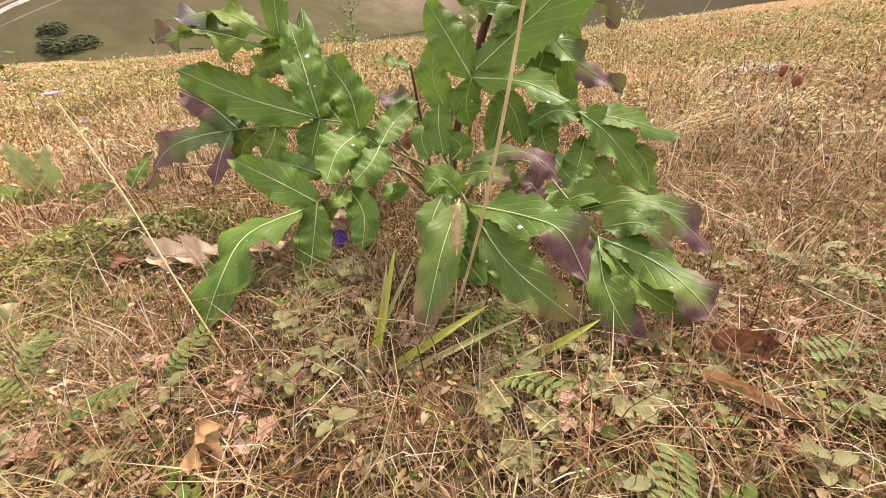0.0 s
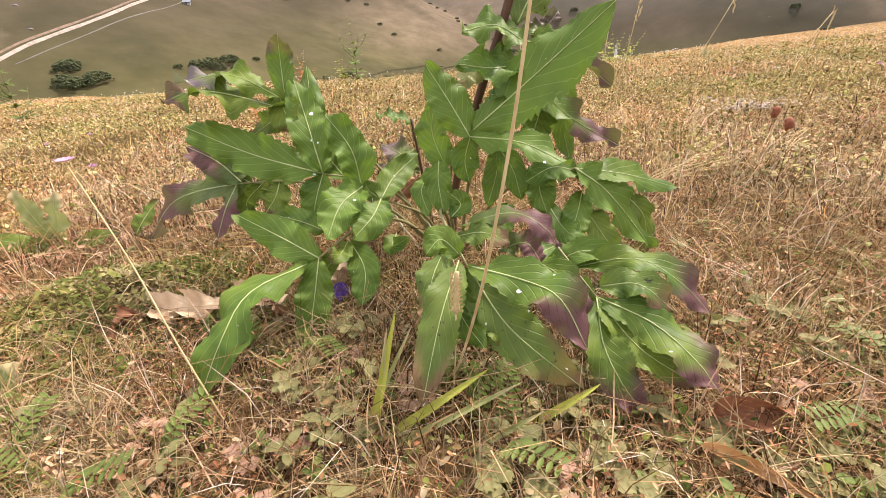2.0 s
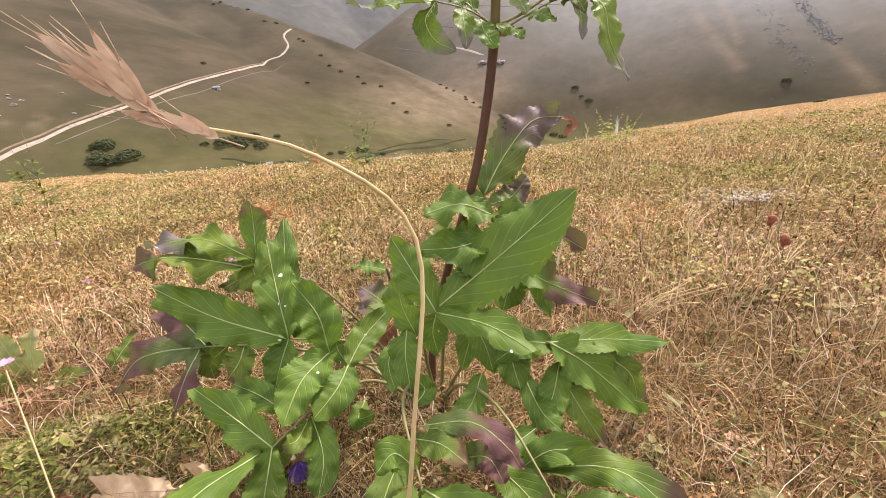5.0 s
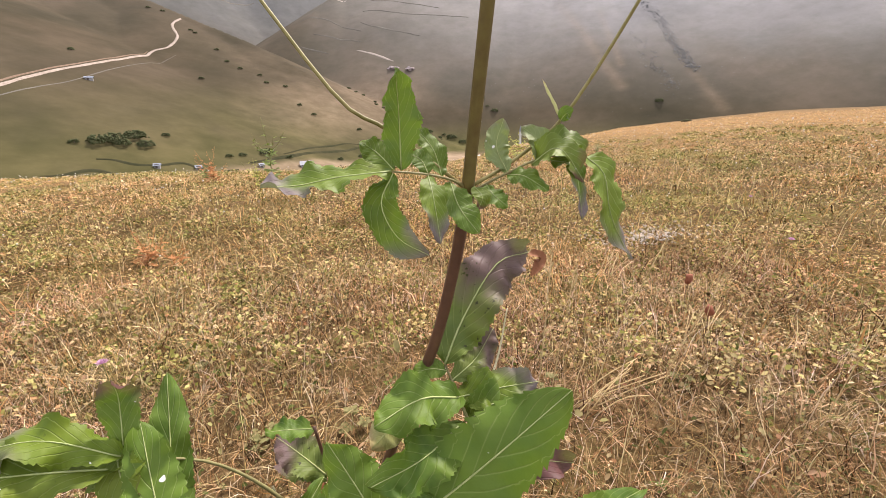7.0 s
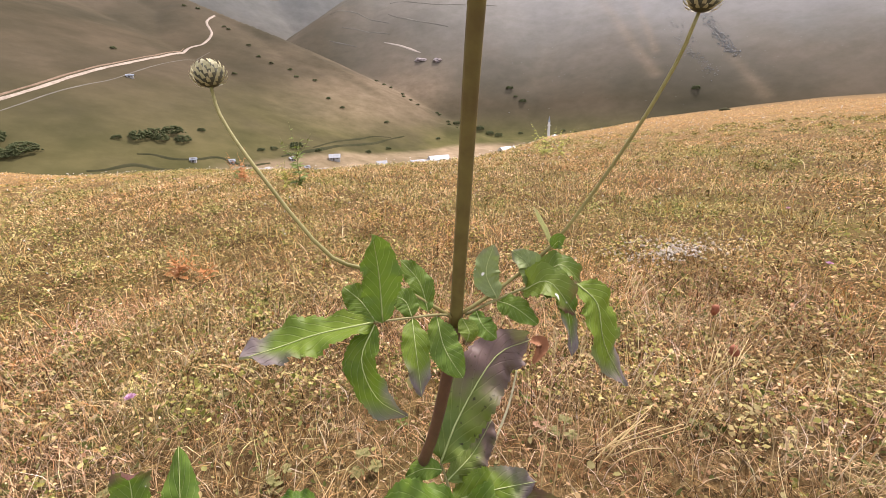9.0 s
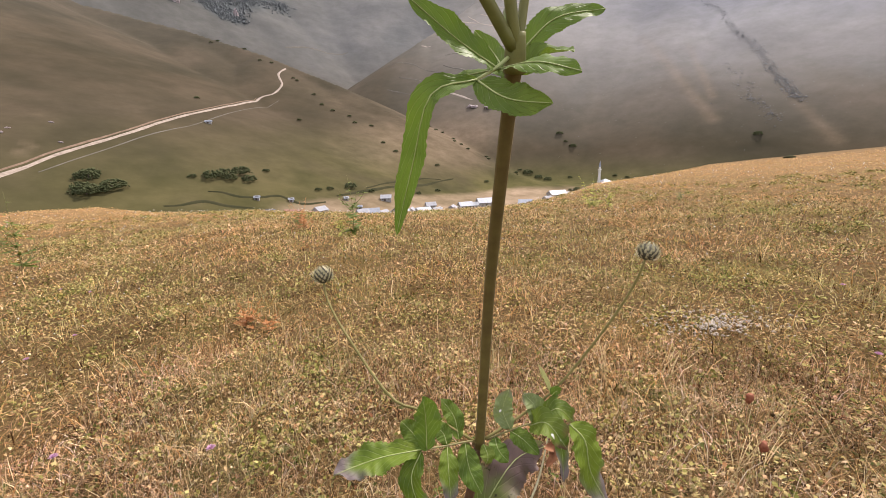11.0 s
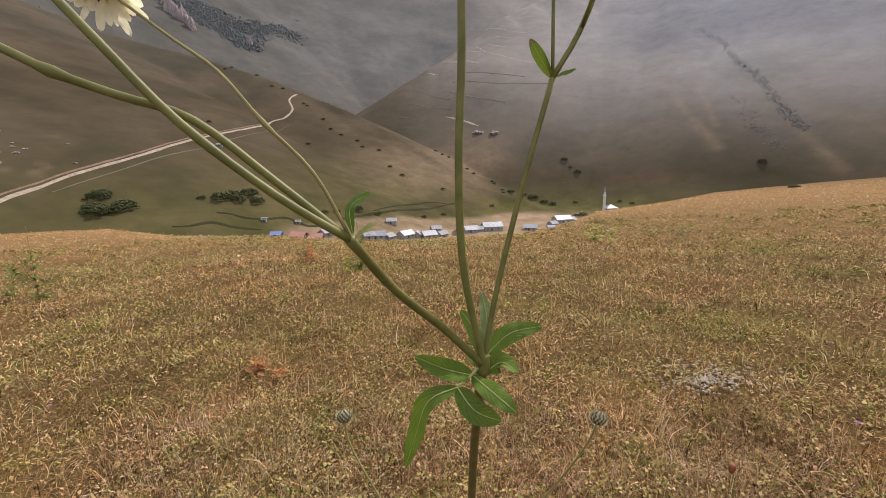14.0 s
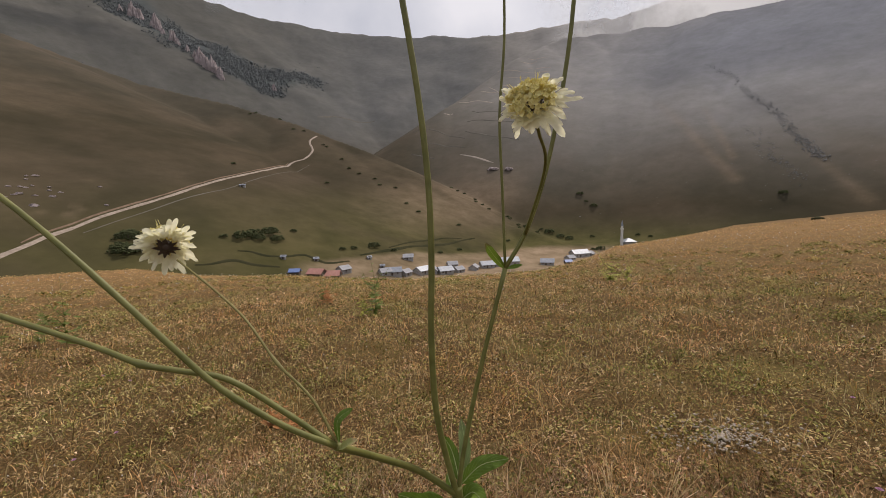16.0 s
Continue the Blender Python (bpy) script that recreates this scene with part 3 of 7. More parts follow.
# ---- ground ----
def build_ground():
    fine = np.radians(np.linspace(-58, 58, 401))
    rest = np.radians(np.linspace(58, 302, 62))[1:-1]
    azimuth = np.concatenate([fine, rest])
    near = 0.12 * (45 / 0.12) ** (np.arange(140) / 140)
    radius = np.concatenate([near, np.arange(45, 700, 5.6), np.arange(700, 1500, 8.5), np.arange(1500, 2300, 18), [2500, 2800, 3300]])
    a, r = np.meshgrid(azimuth, radius)
    x, y = r * np.sin(a), r * np.cos(a)
    z = ground_height(x, y)
    rows, cols = x.shape
    verts = np.stack([x, y, z], -1).reshape(-1, 3)
    i, j = np.meshgrid(np.arange(rows - 1), np.arange(cols), indexing="ij")
    p, q = i * cols + j, i * cols + (j + 1) % cols
    quads = np.stack([p, p + cols, q + cols, q], -1).reshape(-1, 4)
    centre = len(verts)
    verts = np.vstack([verts, [[0, 0, float(ground_height(0.0, 0.0))]]])
    me = arrays_mesh("ground", verts, quads, GROUND)
    me.polygons.foreach_set("use_smooth", [True] * len(me.polygons))
    flat = verts[:, 0], verts[:, 1], verts[:, 2]
    dist, az = np.hypot(flat[0], flat[1]), np.degrees(np.arctan2(flat[0], flat[1]))
    def soft(v, low, high):
        return np.clip((v - low) / (high - low), 0, 1)
    turf = 1 - soft(dist, 60, 130)
    patchy = 0.5 + 0.5 * fractal(flat[0], flat[1], 60, 71)
    green = np.maximum(soft(-flat[2], 20, 46), 0.75 * soft(-flat[2], -25, 30) * (1 - soft(az, -8, 6))) * soft(dist, 120, 180) * (1 - soft(dist, 480, 620)) * soft(patchy, 0.0, 0.45)
    edge = np.interp(flat[0], (-100, -75, -61, 3, 66, 117), (266, 305, 326, 391, 428, 452)) - 17 + 30 * patchy
    bare = 0.75 * soft(edge - flat[1], 0, 12) * soft(flat[0] + 8 * patchy, -104, -84) * (1 - soft(flat[0], 125, 150)) * soft(dist, 210, 230) * (0.65 + 0.35 * soft(patchy, 0.3, 0.6))
    # sunlight on the spur's flank, painted in as paler earth colour
    sunlit_flank = 0.3 * soft(az, -17, -7) * (1 - soft(az, 4, 9)) * soft(dist, 340, 420) * (1 - soft(dist, 590, 680)) * soft(flat[2], -42, -15) * soft(patchy, 0.2, 0.6)
    crest_dry = soft(0.5 + 0.5 * fractal(flat[0], flat[1], 140, 95), 0.55, 0.8) * soft(dist, 300, 420) * (1 - soft(dist, 650, 760)) * soft(flat[2], -35, 30) * 0.14
    rubble = soft(fractal(flat[0], flat[1], 26, 97), 0.2, 0.5) * np.exp(-((flat[0] + 258) / 34) ** 2 - ((flat[1] - 234) / 34) ** 2) * 0.55
    streak = 0
    for x0, y0, x1, y1, wide in ((313, 780, 299, 520, 7), (384, 540, 367, 430, 6), (352, 700, 318, 560, 5)):
        s = np.clip(((flat[0] - x0) * (x1 - x0) + (flat[1] - y0) * (y1 - y0)) / ((x1 - x0) ** 2 + (y1 - y0) ** 2), 0, 1)
        d = np.hypot(flat[0] - x0 - s * (x1 - x0), flat[1] - y0 - s * (y1 - y0))
        streak = streak + np.exp(-(d / wide) ** 2) * (0.08 + 0.16 * s)
    # masks for the haze painted on the back ridge and the high right slope
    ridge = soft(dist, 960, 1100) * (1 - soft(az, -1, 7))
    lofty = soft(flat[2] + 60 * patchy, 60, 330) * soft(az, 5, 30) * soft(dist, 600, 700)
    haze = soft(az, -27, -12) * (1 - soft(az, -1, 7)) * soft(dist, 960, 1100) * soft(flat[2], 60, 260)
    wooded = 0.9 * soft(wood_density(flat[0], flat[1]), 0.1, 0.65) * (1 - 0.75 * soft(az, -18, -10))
    cover = np.zeros((len(verts), 4), np.float32)
    cover[:, 0], cover[:, 1], cover[:, 2], cover[:, 3] = turf, green, np.clip(bare + crest_dry + rubble + streak + sunlit_flank, 0, 1), soft(dist, 560, 900) * (0.12 + 0.88 * soft(az, -9, 6))
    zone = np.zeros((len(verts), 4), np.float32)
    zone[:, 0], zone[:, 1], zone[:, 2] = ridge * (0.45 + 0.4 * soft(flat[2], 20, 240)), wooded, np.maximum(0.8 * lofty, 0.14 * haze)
    zone[:, 3] = 0.9 * soft(dist, 6, 40)
    layer = me.attributes.new("zone", "FLOAT_COLOR", "POINT")
    layer.data.foreach_set("color", zone.ravel())
    layer = me.attributes.new("cover", "FLOAT_COLOR", "POINT")
    layer.data.foreach_set("color", cover.ravel())
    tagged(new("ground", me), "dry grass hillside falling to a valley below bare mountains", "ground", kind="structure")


build_ground()


def mist_bank(az0, az1, low, high, distance, label):
    """A bank of thin cloud lying along the crest of the mountains."""
    cols, rows = 40, 10
    verts, faces, uvs = [], [], []
    for j in range(rows + 1):
        for k in range(cols + 1):
            u, v = k / cols, j / rows
            bulge = distance + 90 * math.sin(math.pi * v) * (0.6 + 0.4 * math.sin(9 * u))
            verts.append(polar(az0 + (az1 - az0) * u, low + (high - low) * v, bulge))
            uvs.append((u, v))
    for j in range(rows):
        for k in range(cols):
            a = j * (cols + 1) + k
            faces.append((a, a + 1, a + cols + 2, a + cols + 1))
    me = bpy.data.meshes.new("cloud_bank")
    me.from_pydata(verts, [], faces)
    layer = me.uv_layers.new(name="UVMap")
    for loop in me.loops:
        layer.data[loop.index].uv = uvs[loop.vertex_index]
    me.polygons.foreach_set("use_smooth", [True] * len(me.polygons))
    me.materials.append(MIST)
    tagged(new("cloud_bank", me), label, "cloud", kind="structure")


mist_bank(-75, -20, 19.5, 31, 1330, "pale low cloud and haze over the mountains")
# cloud on the crest, its lower part a sheet added for sunlit haze
mist_bank(8, 80, 8.5, 24, 1150, "pale low cloud and haze over the mountains")


def blades(x, y, length, width, lean, rng, lift=0.0, heading=None):
    """Bent grass blades, five corners and three triangles each."""
    n = len(x)
    z = ground_height(x, y) - 0.006 + lift
    head, face = rng.uniform(0, 2 * np.pi, n) if heading is None else heading, rng.uniform(0, 2 * np.pi, n)
    base = np.stack([x, y, z], -1)
    out = np.stack([np.cos(head), np.sin(head), np.zeros(n)], -1)
    side = np.stack([np.cos(face), np.sin(face), np.zeros(n)], -1) * (width / 2)[:, None]
    up = np.zeros((n, 3))
    up[:, 2] = 1
    s, c = np.sin(lean)[:, None], np.cos(lean)[:, None]
    mid = base + (out * s * 0.35 + up * (0.6 * c + 0.12)) * length[:, None] * 0.75
    tip = base + (out * s + up * c) * length[:, None]
    verts = np.stack([base - side, base + side, mid - side * 0.8, mid + side * 0.8, tip], 1).reshape(-1, 3)
    k = np.arange(n)[:, None] * 5
    tris = np.concatenate([k + [0, 1, 3], k + [0, 3, 2], k + [2, 3, 4]], 1).reshape(-1, 3)
    return verts, tris


def small_leaves(x, y, size, height, rng, narrow=0.6):
    """Small folded oval leaves, eight corners and six triangles each, at a height over the ground."""
    n = len(x)
    z = ground_height(x, y) + height
    head, tilt = rng.uniform(0, 2 * np.pi, n), rng.uniform(-0.5, 0.8, n)
    out = np.stack([np.cos(head) * np.cos(tilt), np.sin(head) * np.cos(tilt), np.sin(tilt)], -1) * size[:, None]
    side = np.stack([-np.sin(head), np.cos(head), rng.uniform(-0.5, 0.5, n)], -1) * (size * narrow / 2 * rng.uniform(0.6, 1.2, n))[:, None]
    up = np.zeros((n, 3))
    up[:, 2] = size * rng.uniform(0.0, 0.4, n)
    base = np.stack([x, y, z], -1)
    sag = up * rng.uniform(-1, 1, n)[:, None]
    verts = np.stack([base, base + out * 0.3 - side * 0.85 + up * 0.6, base + out * 0.3 + side * 0.85 + up * 0.6, base + out * 0.72 - side * 0.8 + up * 0.5 + sag * 0.5, base + out * 0.72 + side * 0.8 + up * 0.5 + sag * 0.5, base + out + sag, base + out * 0.3, base + out * 0.72 + sag * 0.4], 1).reshape(-1, 3)
    k = np.arange(n)[:, None] * 8
    tris = np.concatenate([k + [0, 6, 1], k + [0, 2, 6], k + [1, 6, 7], k + [1, 7, 3], k + [6, 2, 4], k + [6, 4, 7], k + [3, 7, 5], k + [7, 4, 5]], 1).reshape(-1, 3)
    return verts, tris


def tiny_leaves(x, y, size, height, rng, narrow=0.6):
    """Folded leaf scraps for the distance, four corners and two triangles each."""
    n = len(x)
    base = np.stack([x, y, ground_height(x, y) + height], -1)
    head, tilt = rng.uniform(0, 2 * np.pi, n), rng.uniform(-0.5, 0.9, n)
    out = np.stack([np.cos(head) * np.cos(tilt), np.sin(head) * np.cos(tilt), np.sin(tilt)], -1) * size[:, None]
    side = np.stack([-np.sin(head), np.cos(head), rng.uniform(-0.6, 0.6, n)], -1) * (size * narrow / 2)[:, None]
    verts = np.stack([base, base + out * 0.5 - side, base + out, base + out * rng.uniform(0.4, 0.65, n)[:, None] + side], 1).reshape(-1, 3)
    k = np.arange(n)[:, None] * 4
    return verts, np.concatenate([k + [0, 3, 1], k + [1, 3, 2]], 1).reshape(-1, 3)


def curled_leaves(x, y, size, height, rng):
    """Withered leaves that arch over and roll in at the tip, six triangles each."""
    n = len(x)
    base = np.stack([x, y, ground_height(x, y) + height], -1)
    head, roll = rng.uniform(0, 2 * np.pi, n), rng.uniform(0.5, 2.6, n)
    rise, wide = rng.uniform(-0.2, 1.2, n), size * rng.uniform(0.14, 0.34, n)
    side = np.stack([-np.sin(head), np.cos(head), rng.uniform(-0.4, 0.4, n)], -1)
    at, rings = base, []
    for k, w in enumerate((0.45, 1.0, 0.9, 0.15)):
        rings += [at - side * (w * wide)[:, None], at + side * (w * wide)[:, None]]
        tilt = rise - roll * k / 2
        at = at + np.stack([np.cos(head) * np.cos(tilt), np.sin(head) * np.cos(tilt), np.sin(tilt)], -1) * (size / 3)[:, None]
    k = np.arange(n)[:, None] * 8
    return np.stack(rings, 1).reshape(-1, 3), np.concatenate([k + [j, j + 1, j + 3] for j in (0, 2, 4)] + [k + [j, j + 3, j + 2] for j in (0, 2, 4)], 1).reshape(-1, 3)


def stuff(name, verts, tris, material, label, category):
    return tagged(new(name, arrays_mesh(name, verts, tris, material)), label, category, kind="stuff")


def scatter(rng, n, r0, r1, power, half=62):
    """Places in a sector ahead of the plant, thinning out with distance."""
    u = rng.uniform(0, 1, n)
    r = r0 * (r1 / r0) ** u if power == 0 else (r0 ** power + u * (r1 ** power - r0 ** power)) ** (1 / power)
    a = np.radians(rng.uniform(-half, half, n))
    return r * np.sin(a), r * np.cos(a), r


def clumped(rng, x, y, size, keep, seed):
    """Which places to keep so that the growth is tufted."""
    v = 0.5 + 0.5 * value_noise(x, y, size, seed) * 0.7 + 0.3 * value_noise(x, y, size * 0.3, seed + 1)
    return rng.uniform(0, 1, len(x)) < np.clip(v * 2 * keep, 0, 1)


def tufts(rng, count, r0, r1, power, each, spread):
    """Tufts of blades that lean out of a common foot."""
    x, y, r = scatter(rng, count, r0, r1, power)
    ok = clumped(rng, x, y, 1.1, 0.8, 53)
    x, y, r = x[ok], y[ok], r[ok]
    size = rng.uniform(0.5, 1.5, len(x))
    x, y, r, size = (np.repeat(q, each) for q in (x, y, r, size))
    n = len(x)
    a, d = rng.uniform(0, 2 * np.pi, n), np.sqrt(rng.uniform(0, 1, n))
    x, y = x + spread * size * d * np.cos(a), y + spread * size * d * np.sin(a)
    verts, tris = blades(x, y, (0.05 + 0.06 * rng.uniform(0, 1, n)) * size * (1.15 - 0.5 * d) * np.where(r > 11, 0.75, 1.0), (0.002 + 0.001 * r) * rng.uniform(0.5, 1.4, n), 0.65 + 0.9 * d + rng.normal(0, 0.25, n), rng, heading=a)
    return verts, tris


def build_grass():
    rng = np.random.default_rng(5)

    def near(n, x0, x1, y0, y1, size, keep, seed):
        x, y = rng.uniform(x0, x1, n), rng.uniform(y0, y1, n)
        edge = np.minimum(np.minimum(x - x0, x1 - x), y1 - y) + 0.15 * value_noise(x, y, 0.4, 11)
        ok = clumped(rng, x, y, size, keep, seed) & (rng.uniform(0, 1, n) < np.clip(edge / 0.45, 0, 1))
        return x[ok], y[ok], int(ok.sum())

    # around the plant
    x, y, n = near(50000, -1.9, 2.1, 0.04, 2.7, 0.22, 0.75, 3)
    v, t = blades(x, y, (rng.gamma(5, 0.015, n) + 0.02) * np.clip(np.hypot(x, y - 0.5) / 1.1, 0.42, 1), rng.uniform(0.0012, 0.0034, n), np.abs(rng.normal(0.85, 0.4, n)), rng)
    stuff("dry_grass", v, t, GRASS_NEAR, "thin straw-coloured dry grass round the plant", "grass")
    x, y, n = near(45000, -0.95, 1.0, 0.06, 0.95, 0.12, 0.75, 93)
    v, t = blades(x, y, rng.gamma(4, 0.013, n) + 0.015, rng.uniform(0.0008, 0.002, n), np.abs(rng.normal(0.9, 0.45, n)), rng)
    stuff("fine_grass", v, t, GRASS_FINE, "fine short dry grass among the herbs", "grass")
    x, y, n = near(30000, -1.9, 2.1, 0.04, 2.7, 0.2, 0.9, 7)
    v, t = blades(x, y, rng.uniform(0.04, 0.15, n), rng.uniform(0.0008, 0.002, n), rng.uniform(1.0, 1.6, n), rng, 0.02)
    stuff("dead_grass_litter", v, t, GRASS_NEAR, "fallen dead grass stems lying on the soil", "dead grass")
    x, y, n = near(21000, -1.9, 2.1, 0.04, 2.7, 0.3, 0.8, 13)
    v, t = small_leaves(x, y, (rng.gamma(4, 0.0017, n) + 0.003) * np.clip(np.hypot(x, y), 0.75, 1.3), rng.uniform(0.0, 0.06, n) * np.clip(np.hypot(x, y - 0.5), 0.5, 1), rng, 0.7)
    stuff("low_herbs", v, t, CLOVER, "small green and browned leaves of low meadow herbs", "herbs")
    x, y, n = near(37000, -0.95, 1.1, 0.06, 1.05, 0.17, 0.85, 83)
    v, t = small_leaves(x, y, rng.gamma(4, 0.0014, n) + 0.003, rng.uniform(0.0, 0.032, n), rng, 0.55)
    stuff("turf_leaves", v, t, grass_material("turf_leaf", ((0.0, (0.04, 0.055, 0.014)), (0.25, (0.1, 0.12, 0.028)), (0.45, (0.2, 0.2, 0.055)), (0.6, (0.24, 0.13, 0.07)), (0.75, (0.34, 0.22, 0.13)), (0.9, (0.13, 0.05, 0.028)), (1.0, (0.54, 0.43, 0.29))), 4.0, (0.12, 0.15, 0.035), 0.45), "dense tiny leaves and brown scraps of the turf", "herbs")
    a, r = rng.uniform(0, 6.28, 9000), np.sqrt(rng.uniform(0, 1, 9000))
    x, y = -0.68 + 0.3 * r * np.cos(a), 0.68 + 0.24 * r * np.sin(a)
    v, t = small_leaves(x, y, rng.gamma(5, 0.0018, 9000) + 0.004, rng.uniform(0.0, 0.08, 9000) * (1.1 - r), rng, 0.45)
    stuff("green_herb_mat", v, t, grass_material("fresh_herbs", ((0.0, (0.05, 0.068, 0.015)), (0.5, (0.115, 0.135, 0.034)), (0.85, (0.22, 0.215, 0.065)), (1.0, (0.42, 0.34, 0.16))), 3.0, (0.1, 0.12, 0.03), 0.3), "dense mat of small fresh green leaves", "herbs")
    # the meadow beyond: loose blades, then tufts
    x, y, r = scatter(rng, 40000, 1.8, 12, 0.7)
    ok = clumped(rng, x, y, 0.32, 0.75, 23)
    x, y, r = x[ok], y[ok], r[ok]
    n = len(x)
    v, t = blades(x, y, rng.gamma(5, 0.018, n) + 0.03, (0.0016 + 0.0008 * r) * rng.uniform(0.5, 1.5, n), np.abs(rng.normal(1.2, 0.45, n)), rng)
    stuff("meadow_grass", v, t, GRASS_MID, "short straw-coloured meadow grass in late summer", "grass")
    v, t = tufts(rng, 2600, 2.0, 13, 0.9, 14, 0.075)
    stuff("grass_tufts", v, t, GRASS_MID, "tufts of dry meadow grass leaning outward", "grass")
    v, t = tufts(rng, 4200, 11, 70, 0.0, 14, 0.22)
    stuff("far_grass_tufts", v, t, GRASS_FAR, "tufts of dry grass towards the brow of the hill", "grass")
    x, y, r = scatter(rng, 70000, 1.9, 14, 0.8)
    ok = clumped(rng, x, y, 0.5, 0.75, 33)
    x, y, r = x[ok], y[ok], r[ok]
    n = len(x)
    v, t = tiny_leaves(x, y, (0.007 + 0.0021 * r) * rng.uniform(0.5, 1.5, n), rng.uniform(0.01, 0.09, n), rng, 0.6)
    stuff("meadow_herbs", v, t, CLOVER, "small green and tan leaves among the meadow grass", "herbs")
    x, y, r = scatter(rng, 44000, 1.5, 12, 0.85)
    ok = clumped(rng, x, y, 0.28, 0.8, 253)
    x, y, r = x[ok], y[ok], r[ok]
    v, t = curled_leaves(x, y, (0.009 + 0.0031 * r) * rng.uniform(0.5, 1.5, len(x)), rng.uniform(0.02, 0.1, len(x)), rng)
    stuff("curled_meadow_leaves", v, t, CURLED, "curled olive and tan leaves thick in the meadow sward", "herbs")
    x, y, r = scatter(rng, 9000, 1.1, 13, 0.8)
    ok = clumped(rng, x, y, 0.6, 0.8, 153)
    x, y, r = x[ok], y[ok], r[ok]
    n = len(x)
    v, t = blades(x, y, rng.gamma(6, 0.015, n) + 0.04, (0.0011 + 0.0004 * r) * rng.uniform(0.6, 1.4, n), np.abs(rng.normal(0.45, 0.6, n)), rng)
    stuff("standing_straw", v, t, PALE_STRAW, "thin bleached straw standing over the meadow turf", "grass")
    x, y, r = scatter(rng, 42000, 1.5, 30, 0.6)
    ok = clumped(rng, x, y, 0.4, 0.75, 163)
    x, y, r = x[ok], y[ok], r[ok]
    n = len(x)
    v, t = tiny_leaves(x, y, (0.004 + 0.001 * r) * rng.uniform(0.5, 1.4, n), rng.uniform(0.04, 0.14, n), rng, 0.6)
    stuff("seed_flecks", v, t, PALE_STRAW, "pale dry seed flecks and husks in the grass", "grass")
    x, y, r = scatter(rng, 3000, 1.5, 24, 0.7)
    ok = clumped(rng, x, y, 1.6, 0.75, 143)
    each = 32
    x, y, r = (np.repeat(q[ok], each) for q in (x, y, r))
    wide = np.repeat(rng.uniform(0.05, 0.16, int(ok.sum())), each) * (0.8 + 0.05 * r)
    a, d = rng.uniform(0, 6.28, len(x)), np.sqrt(rng.uniform(0, 1, len(x)))
    x, y = x + wide * d * np.cos(a), y + wide * d * np.sin(a)
    v, t = tiny_leaves(x, y, (0.012 + 0.0022 * r) * rng.uniform(0.6, 1.5, len(x)), rng.uniform(0.03, 0.13, len(x)) * (1.2 - d), rng, 0.7)
    stuff("green_herb_clumps", v, t, CLUMP, "dark olive clumps of low green herbs in the dry meadow", "herbs")
    x, y, r = scatter(rng, 80000, 9, 80, 0)
    ok = clumped(rng, x, y, 0.9, 0.8, 43) & (rng.uniform(0, 1, len(x)) < 0.3 + 0.7 * (value_noise(x, y, 0.4, 49) > 0))
    x, y, r = x[ok], y[ok], r[ok]
    n = len(x)
    v, t = blades(x, y, rng.gamma(4, 0.014, n) + 0.025, 0.0011 * r * rng.uniform(0.4, 1.5, n), np.abs(rng.normal(1.3, 0.35, n)), rng)
    stuff("far_meadow_grass", v, t, GRASS_FAR, "dry grass thinning out over the brow of the hill", "grass")

    x, y, r = scatter(rng, 66000, 8, 70, 0)
    ok = clumped(rng, x, y, 1.3, 0.8, 193)
    x, y, r = x[ok], y[ok], r[ok]
    v, t = tiny_leaves(x, y, 0.002 * r * rng.uniform(0.4, 1.4, len(x)), rng.uniform(0.02, 0.1, len(x)), rng, 0.7)
    stuff("far_meadow_herbs", v, t, FAR_HERB, "small tan and olive leaves of the distant meadow turf", "herbs")

    # thinner growth all round, behind the way too
    n = 22000
    a, r = rng.uniform(0, 6.28, n), 0.35 + 11.5 * np.sqrt(rng.uniform(0, 1, n))
    x, y = r * np.cos(a), r * np.sin(a)
    ok = (np.abs(np.degrees(np.arctan2(x, y))) > 48) & clumped(rng, x, y, 0.4, 0.9, 173)
    x, y = x[ok], y[ok]
    v, t = blades(x, y, rng.gamma(5, 0.018, len(x)) + 0.03, rng.uniform(0.003, 0.011, len(x)), np.abs(rng.normal(1.0, 0.45, len(x))), rng)
    stuff("surrounding_grass", v, t, GRASS_MID, "short dry grass of the surrounding hillside", "grass")


build_grass()


